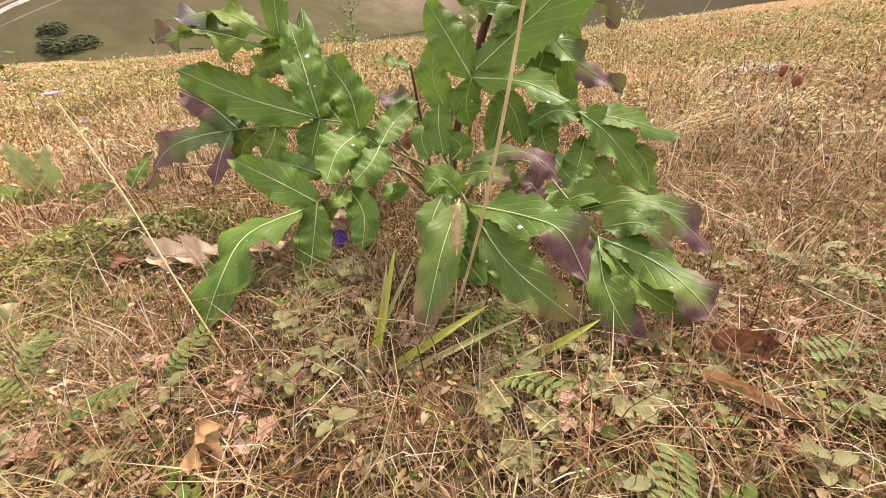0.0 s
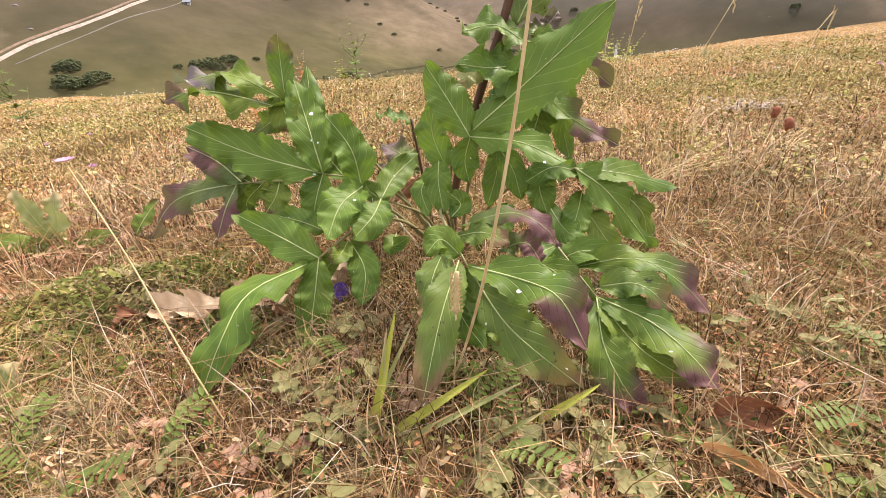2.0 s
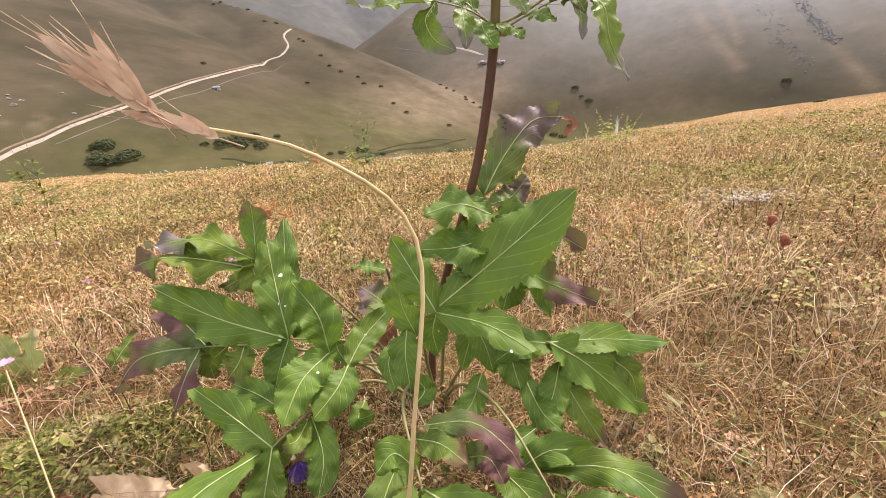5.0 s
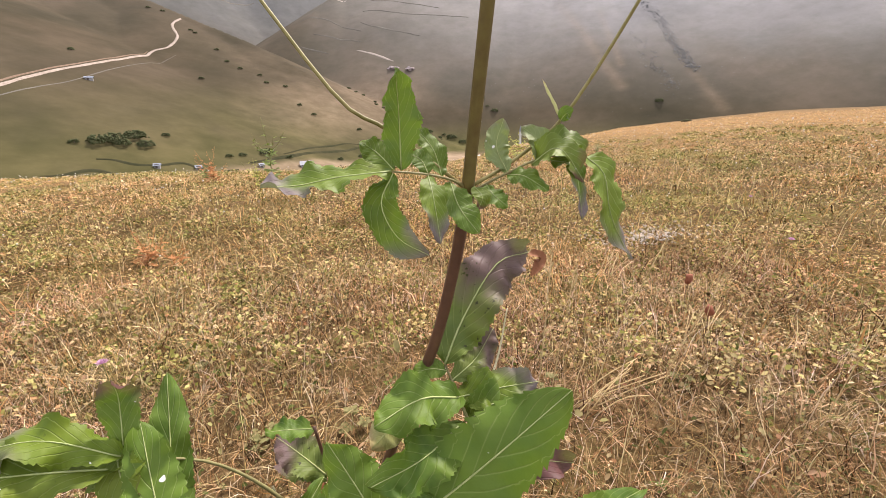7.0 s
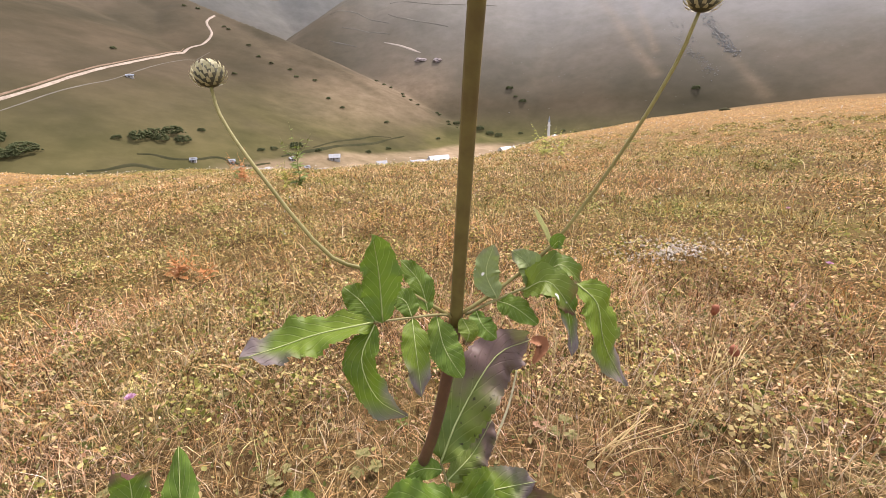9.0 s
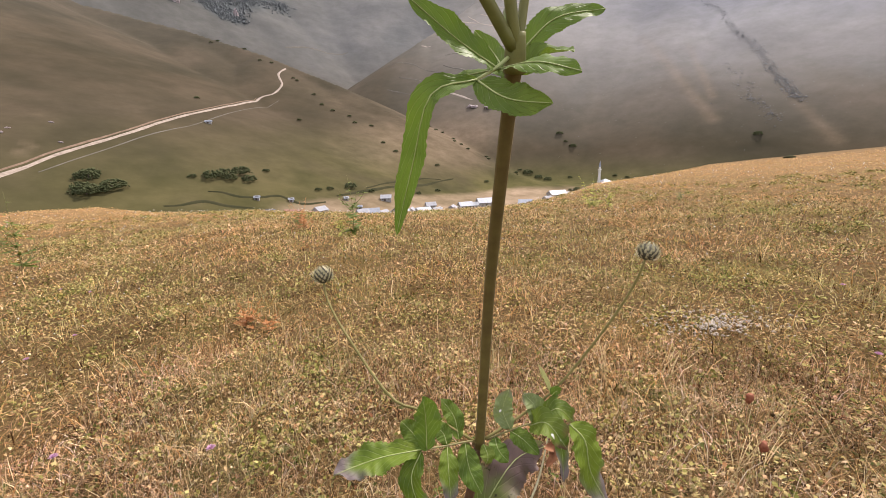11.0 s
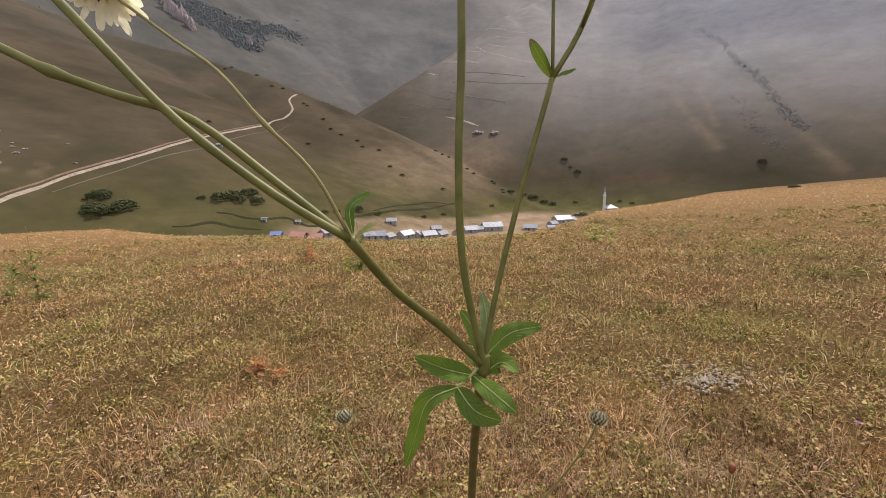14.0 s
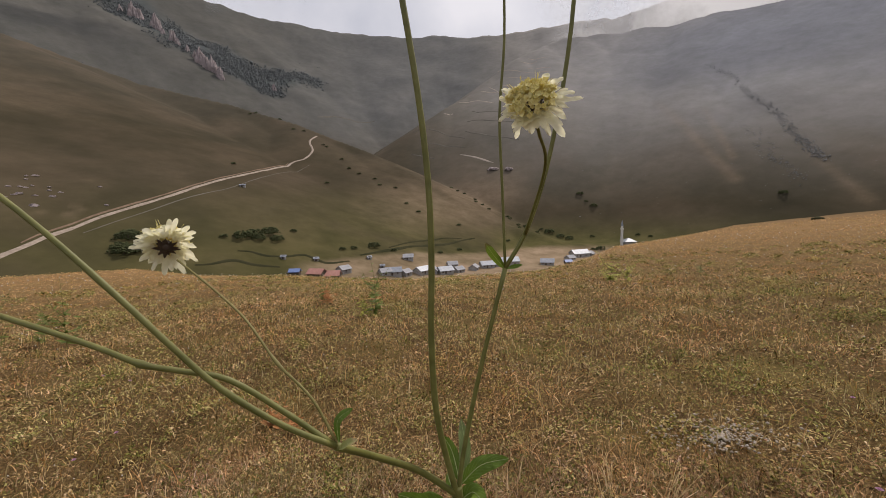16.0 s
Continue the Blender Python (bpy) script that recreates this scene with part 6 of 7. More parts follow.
def lobed_herb(size, material, label):
    """A herb of palmate leaves on thin stalks, about its own foot."""
    g = local("cranesbill", None, label, "herb", "lobed herbs in the turf")
    rng = random.Random(int(size * 1000))
    for k in range(3):
        a = 2.1 * k + rng.uniform(-0.4, 0.4)
        top = Vector((size * 0.8 * math.cos(a), size * 0.8 * math.sin(a), size * rng.uniform(0.7, 1.3)))
        stalk = tube("leaf_stalk", [(0, 0, -0.01), top * 0.5 + Vector((0, 0, size * 0.2)), top], 0.0009, 0.0006, RIB, g, sides=5, count=5)
        bm = bmesh.new()
        for lobe in range(5):
            b = a + (lobe - 2) * 0.85
            tip = top + Vector((math.cos(b), math.sin(b), rng.uniform(-0.25, 0.15))) * size * (0.75 if lobe in (0, 4) else 0.9)
            add_leaf(bm, top, tip, size * 0.62, up=(0, -0.25, 1), teeth=0.22, n=8, rib=0, wave=0.15, broad=0.9, phase=lobe)
        part("leaf", bm, material, stalk)
    return g


def sprig(size, material, label):
    """A low sprig of oval leaves in pairs."""
    g = local("meadow_herb", None, label, "herb", "small herbs in the turf")
    rng = random.Random(int(size * 977))
    tube("stem", [(0, 0, -0.01), (0.1 * size, 0, size * 0.8), (0.25 * size, 0.1 * size, size * 1.6)], 0.0009, 0.0006, STALK_GREEN, g, sides=5, count=5)
    for k in range(7):
        a, h = k * 2.4, size * (0.25 + 0.2 * k)
        o = Vector((0.16 * h, 0.05 * h, h))
        bm = bmesh.new()
        add_leaf(bm, o, o + Vector((math.cos(a), math.sin(a), rng.uniform(-0.1, 0.5))) * size * rng.uniform(0.7, 1.1), size * 0.5, up=(0, 0, 1), teeth=0, n=6, rib=0, broad=0.7)
        part("leaf", bm, material, g)
    return g


def vetch(size):
    """A fern-like leaf of many narrow leaflets."""
    g = local("vetch", None, "fern-like green vetch leaf low in the litter", "herb", "vetch leaves")
    line = spline([(0, 0, 0), (0.3 * size, 0.1 * size, 0.5 * size), (size, 0.3 * size, 0.6 * size)], 12)
    rachis = tube("rachis", line[::3], 0.0008, 0.0004, STALK_GREEN, g, sides=5, count=8)
    for k in range(2, 13):
        for side in (-1, 1):
            bm = bmesh.new()
            add_leaf(bm, line[k], line[k] + Vector((0.08, 0.26 * side, 0.03)) * size, 0.09 * size, up=(0, -0.2, 1), teeth=0, n=4, rib=0)
            part("leaflet", bm, WEED_GREEN, rachis)
    return g


def herbs():
    rng = random.Random(12)
    kinds = [lobed_herb(0.028, HERB_GREEN, "pale tan-green lobed herb in the turf"), lobed_herb(0.022, HERB_GREEN, "soft green lobed herb in the turf"), lobed_herb(0.018, DRY_PINK, "withered pinkish-brown lobed herb in the turf"),
             sprig(0.02, WEED_GREEN, "green oval-leaved herb sprig"), sprig(0.026, HERB_GREEN, "pale oval-leaved herb sprig"), sprig(0.022, OLIVE, "olive oval-leaved herb sprig")]
    first = {}
    spots = [(0, -0.18, 0.41), (2, -0.14, 0.45), (0, -0.5, 0.36), (0, 0.2, 0.27), (1, -0.32, 0.23), (2, -0.17, 0.32), (1, 0.17, 0.3), (4, -0.33, 0.2), (3, -0.13, 0.27), (4, -0.1, 0.24), (3, 0.21, 0.25), (3, 0.43, 0.3), (5, 0.4, 0.25)]
    for _ in range(130):
        spots.append((rng.choice((0, 1, 2, 2, 3, 3, 4, 4, 5, 5)), rng.uniform(-0.75, 0.85), rng.uniform(0.13, 0.6)))
    for _ in range(40):
        spots.append((rng.randrange(6), rng.uniform(-1.4, 1.6), rng.uniform(0.6, 1.8)))
    for kind, x, y in spots:
        turn = rng.uniform(0, 6.28)
        if kind in first:
            copy_to(kinds[kind], x, y, turn)
        else:
            first[kind] = (x, y, turn)
    for kind, (x, y, turn) in first.items():
        settle(kinds[kind], x, y, turn)
    v = vetch(0.07)
    for x, y, turn in ((0.6, 0.42, 2.0), (-0.32, 0.3, 1.0), (0.22, 0.22, 4.0), (-0.42, 0.55, 0.5), (-0.2, 0.5, 5.2), (-0.45, 0.27, 2.6), (-0.4, 0.24, 0.2), (-0.5, 0.3, 1.4), (0.08, 0.33, 1.2), (0.06, 0.3, 5.5), (-0.3, 0.52, 2.2), (-0.62, 0.6, 4.4), (0.47, 0.33, 3.1)):
        copy_to(v, x, y, turn)
    settle(v, 0.03, 0.36, 0.4)


herbs()


def green_blades():
    g = thing("green_grass_tuft", floor_at(-0.1, 0.41), "tuft of yellow-green grass blades before the plant", "grass tuft")
    spec = (((-0.085, 0.33, 0.0), (-0.045, 0.38, 0.165), 0.011, 0.02), ((-0.08, 0.34, 0.0), (-0.055, 0.37, 0.15), 0.008, 0.03), ((-0.1, 0.33, 0.0), (-0.03, 0.4, 0.13), 0.007, 0.04), ((-0.07, 0.33, 0.01), (0.06, 0.37, 0.085), 0.011, 0.12), ((-0.06, 0.32, 0.01), (0.1, 0.36, 0.075), 0.008, 0.15),
            ((-0.12, 0.33, 0.0), (-0.02, 0.33, 0.03), 0.007, 0.15), ((0.1, 0.34, 0.02), (0.19, 0.36, 0.07), 0.01, 0.1), ((0.02, 0.31, 0.01), (0.12, 0.33, 0.06), 0.008, 0.14))
    for a, b, w, arch in spec:
        leaflet(g, a, b, w, YELLOW_GREEN if w > 0.008 else PALE, name="blade", arch=arch, teeth=0, rib=0, fold=0.4, broad=0.2, up=(0.2, -0.6, 0.8), wave=0)


green_blades()


def pink_flower():
    g = local("meadow_scabious", None, "small pale pink flower head on a thin stalk", "flower", "pink meadow flowers")
    tube("stalk", [(0, 0, -0.02), (0.01, 0, 0.08), (0.005, 0.01, 0.15)], 0.001, 0.0008, STALK_GREEN, g, sides=5, count=6)
    bm = bmesh.new()
    for k in range(22):
        a = k * 2.4
        r = 0.014 * math.sqrt((k + 1) / 22)
        add_leaf(bm, (0.005 + r * 0.3 * math.cos(a), 0.01 + r * 0.3 * math.sin(a), 0.15), (0.005 + r * 1.3 * math.cos(a), 0.01 + r * 1.3 * math.sin(a), 0.166 - r * 0.8), 0.009, up=(0, 0, 1), teeth=0, n=3, rib=0)
    part("flower", bm, PINK, g, "pale pink flower head")
    for x, y in ((-1.36, 1.53), (-2.46, 2.52), (-3.26, 3.93), (2.02, 2.02), (-2.5, 2.9), (-3.8, 4.2), (-6.5, 8.4), (2.7, 3.0), (3.4, 2.4)):
        copy_to(g, x, y, x)
    settle(g, -0.72, 1.45, 0.4)


pink_flower()


def russet_head():
    g = local("burnet_head", None, "russet round seed head on a dark stalk", "seed head", "russet seed heads")
    tube("stalk", [(0, 0, -0.02), (0.005, 0, 0.07), (0, 0, 0.125)], 0.0011, 0.0009, STALK_RED, g, sides=5, count=6)
    bm = bmesh.new()
    bmesh.ops.create_icosphere(bm, subdivisions=2, radius=0.013, matrix=Matrix.Translation((0, 0, 0.135)))
    rng = random.Random(2)
    for v in bm.verts:
        v.co += (v.co - Vector((0, 0, 0.135))) * rng.uniform(-0.35, 0.5)
        v.co.z = 0.135 + (v.co.z - 0.135) * 1.35
    part("seed_head", bm, RED_SEED, g, "russet seed head")
    copy_to(g, 1.27, 1.75, 2)
    settle(g, 1.11, 1.45, 0)


russet_head()


def straw_bunch(x, y, turn, seed):
    g = thing("straw_bunch", floor_at(x, y), "fan of bleached straw lying on the meadow", "straw", "bunches of straw")
    rng = random.Random(seed)
    z = float(ground_height(x, y))
    for k in range(9):
        a = turn + rng.uniform(-0.3, 0.3)
        n = rng.uniform(0.14, 0.26)
        o = Vector((x + rng.uniform(-0.05, 0.05), y + rng.uniform(-0.05, 0.05), z + 0.01))
        tube("straw", [o, o + Vector((0.5 * n * math.cos(a), 0.5 * n * math.sin(a), 0.05)), o + Vector((n * math.cos(a), n * math.sin(a), rng.uniform(0.04, 0.1)))], 0.0018, 0.001, STRAW, g, sides=5, count=5)


straw_bunch(1.08, 1.47, 0.9, 1)
straw_bunch(1.15, 2.15, 0.7, 2)
straw_bunch(0.55, 1.2, 0.2, 3)
straw_bunch(0.85, 2.2, 1.5, 4)
straw_bunch(-2.1, 2.2, -0.3, 5)


def dead_twigs():
    g = thing("dead_stem", floor_at(-0.06, 0.93), "dark dead stem with a withered leaf beside the plant", "dead stem")
    tube("stem", [(-0.03, 0.93, -0.03), (-0.05, 0.925, 0.12), (-0.069, 0.917, 0.267)], 0.004, 0.0028, STALK_RED, g)
    leaflet(g, (-0.069, 0.917, 0.262), (-0.14, 0.9, 0.28), 0.04, GREEN, name="leaf", arch=0.06)
    leaflet(g, (-0.06, 0.92, 0.16), (-0.15, 0.98, 0.2), 0.07, BRONZE, name="leaf", arch=0.05)
    leaflet(g, (-0.06, 0.92, 0.14), (-0.12, 0.9, 0.09), 0.04, BROWN_LEAF, name="leaf", curl=0.6)
    leaflet(g, (-0.06, 0.92, 0.15), (-0.17, 1.02, 0.13), 0.06, BRONZE, name="leaf", arch=0.05)
    for x, y, a, n in ((0.3, 1.28, 1.1, 0.3), (-0.06, 0.85, 2.2, 0.2), (-0.02, 0.86, 1.9, 0.22), (0.27, 1.3, 1.25, 0.22)):
        t = thing("bleached_twig", floor_at(x, y), "bleached dead twig leaning in the grass", "twig", "bleached twigs")
        z = float(ground_height(x, y))
        tube("twig", [(x, y, z), (x + 0.5 * n * math.cos(a), y + 0.3 * n * math.sin(a), z + 0.3 * n), (x + 0.8 * n * math.cos(a), y + 0.5 * n * math.sin(a), z + 0.75 * n)], 0.004, 0.002, SEED_PALE, t)


dead_twigs()


def tall_stalks():
    """Thin dry stalks that stand up behind the plant."""
    rng = random.Random(21)
    for x, y, dx, h in ((0.32, 0.95, 0.02, 0.55), (0.36, 1.0, 0.05, 0.5), (0.5, 1.1, 0.16, 0.5), (0.72, 1.15, 0.2, 0.45), (0.95, 1.3, 0.06, 0.4), (-0.75, 0.9, -0.1, 0.25), (1.05, 1.0, 0.12, 0.35), (0.26, 1.6, -0.01, 0.4), (-0.42, 1.5, -0.05, 0.3)):
        g = thing("dry_stalk", floor_at(x, y), "thin bleached dry grass stalk standing alone", "grass stalk", "dry stalks")
        z = float(ground_height(x, y))
        tube("stalk", [(x, y, z - 0.02), (x + dx * 0.3, y, z + h * 0.5), (x + dx, y + 0.02, z + h)], 0.0012, 0.0008, STRAW, g, sides=5, count=8)
        bm = bmesh.new()
        for k in range(6):
            o = Vector((x + dx, y + 0.02, z + h - 0.008 * k))
            add_leaf(bm, o, o + Vector((rng.uniform(-0.008, 0.008), rng.uniform(-0.004, 0.004), 0.014)), 0.004, up=(0, -1, 0.2), teeth=0, n=3, rib=0)
        part("seed_tuft", bm, STRAW, g)


tall_stalks()


def weed(x, y, height, material, seed, label, spread=0.35, leaves=60, name="tall_weed"):
    """A branched weed with many small leaves."""
    g = thing(name, floor_at(x, y), label, "weed", "weeds on the meadow")
    rng = random.Random(seed)
    z = float(ground_height(x, y))
    foot = Vector((x, y, z - 0.02))
    lines = [[foot, foot + Vector((0.02, 0, height * 0.5)), foot + Vector((rng.uniform(-0.05, 0.05), 0, height))]]
    for k in range(6):
        a, h = rng.uniform(0, 6.28), height * rng.uniform(0.1, 0.6)
        o = foot + Vector((0.01, 0, h))
        lines.append([o, o + Vector((math.cos(a), math.sin(a), 0.8)) * spread * 0.4 * height, o + Vector((math.cos(a), math.sin(a), 1.2)) * spread * 0.7 * height])
    for k, line in enumerate(lines):
        tube("branch" if k else "stem", line, 0.004 * height + 0.001, 0.0015, STALK_GREEN if material is not ORANGE else ORANGE, g, sides=5, count=6)
    bm = bmesh.new()
    for k in range(leaves):
        line = lines[0] if k % 3 == 0 else rng.choice(lines)
        pts = spline(line, 8)
        o = pts[rng.randrange(1, 8)] if k % 3 else pts[rng.randrange(1, 6)]
        a = rng.uniform(0, 6.28)
        n = rng.uniform(0.06, 0.16) * (0.5 + height) * max(0.35, 1 - (o.z - z) / height)
        add_leaf(bm, o, o + Vector((math.cos(a), math.sin(a), rng.uniform(-0.3, 0.5))) * n, n * 0.35, up=(0, -0.2, 1), teeth=0.1, n=5, rib=0)
    part("foliage", bm, material, g)


weed(-1.56, 7.2, 1.05, WEED_GREEN, 1, "tall branched green weed in the dry grass", leaves=110)
weed(-1.75, 7.1, 0.5, YELLOW_GREEN, 2, "low yellow-green weed in the dry grass", 0.6, 90)
weed(-2.9, 8.6, 0.6, ORANGE, 3, "low reddish weed turning in autumn", 0.6, 170, "red_weed")
weed(-1.38, 3.03, 0.2, ORANGE, 4, "small orange dried weed in the grass", 0.9, 60, "orange_weed")
weed(-1.2, 2.95, 0.16, ORANGE, 5, "small orange dried weed in the grass", 0.9, 40, "orange_weed")
weed(-6.3, 6.2, 1.25, WEED_GREEN, 6, "thin green branched weed in the grass", 0.4, 80)
weed(-6.9, 6.4, 0.85, WEED_GREEN, 7, "thin green branched weed in the grass", 0.5, 60)
weed(-7.4, 6.1, 1.0, WEED_GREEN, 8, "thin green branched weed in the grass", 0.5, 70)
weed(3.45, 10.6, 0.75, YELLOW_GREEN, 9, "yellow-green bushy weed in the dry grass", 0.7, 230)
weed(3.8, 10.5, 0.6, YELLOW_GREEN, 10, "yellow-green bushy weed in the dry grass", 0.7, 200)
weed(-3.3, 9.4, 0.35, WEED_GREEN, 11, "low green weed in the dry grass", 0.6, 60)
weed(6.0, 11.5, 0.4, WEED_GREEN, 12, "low green weed in the dry grass", 0.5, 60)


def octas(centres, radii, rng, squash=0.9):
    """Small uneven leaf clumps, eight triangles each."""
    n = len(centres)
    d = np.array([[1, 0, 0], [-1, 0, 0], [0, 1, 0], [0, -1, 0], [0, 0, squash], [0, 0, -squash]], float)
    spin = rng.uniform(0, 6.28, n)
    c, s = np.cos(spin), np.sin(spin)
    v = d[None] * rng.uniform(0.55, 1.3, (n, 6, 1)) * np.asarray(radii)[:, None, None]
    v = np.stack([v[..., 0] * c[:, None] - v[..., 1] * s[:, None], v[..., 0] * s[:, None] + v[..., 1] * c[:, None], v[..., 2]], -1) + np.asarray(centres)[:, None]
    f = np.array([[0, 2, 4], [2, 1, 4], [1, 3, 4], [3, 0, 4], [2, 0, 5], [1, 2, 5], [3, 1, 5], [0, 3, 5]])
    return v.reshape(-1, 3), (np.arange(n)[:, None, None] * 6 + f[None]).reshape(-1, 3)


def thin_stems(rng, x, y, long, radius, rise):
    """Thin three-sided stems that bow over as they go."""
    n, rings = len(x), 5
    z = ground_height(x, y)
    head, bend, up = rng.uniform(0, 6.28, n), rng.normal(0, 0.9, n), rng.uniform(0.05, 1, n) * rise
    verts, tris = [], []
    for k in range(rings):
        s = k / (rings - 1)
        way = head + bend * s
        c = np.stack([x + np.cos(way) * long * s, y + np.sin(way) * long * s, z + 0.01 + long * up * (1.5 * s - 1.0 * s * s)], -1)
        rad = np.broadcast_to(radius * (1 - 0.6 * s), (n,))
        for j in range(3):
            b = 2.094 * j
            verts.append(c + np.stack([-np.sin(way) * math.cos(b) * rad, np.cos(way) * math.cos(b) * rad, math.sin(b) * rad], -1))
    for k in range(rings - 1):
        for j in range(3):
            a, b = k * 3 + j, k * 3 + (j + 1) % 3
            tris += [[a, b, b + 3], [a, b + 3, a + 3]]
    return np.stack(verts, 1).reshape(-1, 3), (np.arange(n)[:, None, None] * rings * 3 + np.array(tris)[None]).reshape(-1, 3)


def litter():
    """Crumpled heads, pale gravel and white specks, too many to count."""
    rng = np.random.default_rng(17)
    n = 9000
    x, y = rng.uniform(-1.6, 1.9, n), rng.uniform(0.08, 2.4, n)
    ok = clumped(rng, x, y, 0.16, 0.7, 63)
    x, y = x[ok], y[ok]
    v, t = small_leaves(x, y, rng.uniform(0.004, 0.01, len(x)), rng.uniform(0.0, 0.045, len(x)), rng, 0.6)
    stuff("withered_herbs", v, t, grass_material("withered_herb", ((0.0, (0.2, 0.08, 0.045)), (0.4, (0.42, 0.22, 0.12)), (0.75, (0.58, 0.36, 0.22)), (1.0, (0.7, 0.52, 0.36))), 2.0, (0.3, 0.14, 0.08), 0.4), "withered brown and pinkish herb leaves in the litter", "dead herbs")
    n = 6000
    x, y = np.where(rng.uniform(0, 1, n) < 0.7, rng.normal(0.5, 0.3, n), rng.normal(-0.35, 0.12, n)), rng.uniform(0.2, 0.85, n)
    ok = clumped(rng, x, y, 0.14, 0.75, 73)
    x, y = x[ok], y[ok]
    v, t = small_leaves(x, y, rng.uniform(0.004, 0.009, len(x)), rng.uniform(0.0, 0.05, len(x)), rng, 0.5)
    stuff("rusty_herbs", v, t, grass_material("rusty_leaf", ((0.0, (0.13, 0.045, 0.025)), (0.4, (0.34, 0.14, 0.075)), (0.75, (0.5, 0.25, 0.14)), (1.0, (0.66, 0.43, 0.27))), 2.0, (0.2, 0.08, 0.04), 0.4), "rusty red withered leaves lying under the plant", "dead herbs")
    n = 480
    a, r = rng.uniform(0, 6.28, n), np.abs(rng.normal(0, 0.2, n))
    x, y = 1.78 + r * np.cos(a) * 1.5, 2.86 + r * np.sin(a) * 0.8
    v, t = octas(np.stack([x, y, ground_height(x, y) + 0.02], -1), rng.uniform(0.005, 0.016, n), rng, 0.6)
    stuff("pale_gravel", v, t, STONE, "patch of pale gravel showing through the turf", "gravel")
    x, y, r = scatter(rng, 900, 3, 40, 0.7)
    z = ground_height(x, y) + rng.uniform(0.08, 0.22, len(x))
    v, t = octas(np.stack([x, y, z], -1), 0.0009 * r + 0.003, rng)
    stuff("white_meadow_flowers", v, t, WHITE, "tiny white flower heads dotted over the meadow", "flowers")
    # long loose stalks near the plant, and the tangle of thin stems in the sward
    n = 260
    v, t = thin_stems(rng, rng.uniform(-1.4, 1.6, n), rng.uniform(0.12, 2.0, n), rng.uniform(0.08, 0.3, n), 0.0011, 0.5)
    stuff("loose_stalks", v, t, GRASS_NEAR, "long loose dry stalks criss-crossing the litter", "dead grass")
    n = 7000
    x, y = rng.uniform(-0.95, 1.05, n), rng.uniform(0.07, 0.95, n)
    ok = clumped(rng, x, y, 0.12, 0.8, 223)
    x, y = x[ok], y[ok]
    v, t = thin_stems(rng, x, y, rng.gamma(4, 0.014, len(x)) + 0.02, 0.0006, 1.1)
    stuff("tangled_stems", v, t, TANGLE, "thin brown and tan stems tangled in the litter", "dead herbs")
    x, y, r = scatter(rng, 4600, 2.5, 9.5, 0.9)
    ok = clumped(rng, x, y, 0.35, 0.85, 243)
    x, y, r = x[ok], y[ok], r[ok]
    v, t = thin_stems(rng, x, y, rng.gamma(4, 0.02, len(x)) + 0.04, 0.0006 + 0.00035 * r, 0.9)
    stuff("curled_meadow_stems", v, t, CLUMP, "curled olive and tan stems among the meadow turf", "grass")
    n = 5600
    x, y = rng.uniform(-2.6, 2.9, n), rng.uniform(0.7, 4.2, n)
    ok = clumped(rng, x, y, 0.25, 0.8, 233)
    x, y = x[ok], y[ok]
    v, t = thin_stems(rng, x, y, rng.gamma(4, 0.02, len(x)) + 0.03, 0.0009, 1.1)
    stuff("tangled_meadow_stems", v, t, GRASS_MID, "thin dry stems tangled in the meadow sward", "dead grass")


litter()


# ---- the valley ----
def track(points, width, label, lift=0.5, name="road", material=None, category="road", steps=220):
    line = spline([(x, y, 0) for x, y in points], steps)
    verts, faces = [], []
    for k, q in enumerate(line):
        t = (line[min(k + 1, steps)] - line[max(k - 1, 0)]).normalized()
        side = Vector((-t.y, t.x, 0)) * width / 2 * (1 + 0.35 * noise.noise(q * 0.08))
        if name != "road":
            side *= 0.25 + 1.1 * math.sin(math.pi * (k + 0.5) / (steps + 1)) ** 0.6 * (0.75 + 0.6 * noise.noise(q * 0.03))
        for s in (-1, -0.3, 0.3, 1):
            p = q + side * s
            verts.append((p.x, p.y, float(ground_height(p.x, p.y)) + lift - (lift if abs(s) == 1 else 0)))
    for k in range(steps):
        for j in range(3):
            a = k * 4 + j
            faces.append((a, a + 1, a + 5, a + 4))
    me = bpy.data.meshes.new(name)
    me.from_pydata(verts, [], faces)
    me.materials.append(material or ROAD_DUST)
    tagged(new(name, me), label, category, kind="structure")


track(((-206, 152), (-212, 188), (-215, 203), (-217, 233), (-216, 257), (-214.5, 292), (-217, 343), (-215.5, 394), (-216.5, 455), (-217.5, 509), (-209, 532), (-211.5, 566), (-227, 599), (-229.5, 634)), 2.7, "pale dusty track climbing the hillside")
track(((-215, 188), (-218.5, 203), (-220.5, 233), (-219.5, 257), (-218, 292), (-220.5, 343), (-219, 394), (-220, 455), (-221, 509)), 1.5, "reddish cut bank above the track", 0.4, "road_bank", RED_BANK, "bank", 150)
track(((-394, 1100), (-365, 1151), (-324, 1191), (-274, 1229)), 5.0, "dark track crossing the far slope", 1.0, "far_track", TERRACE, "road", 40)
track(((-209, 215), (-208, 234), (-206.5, 263), (-206, 305), (-202, 357), (-205, 452), (-197, 513)), 0.7, "faint old track below the road", 0.25, "old_track", TERRACE, "road", 90)
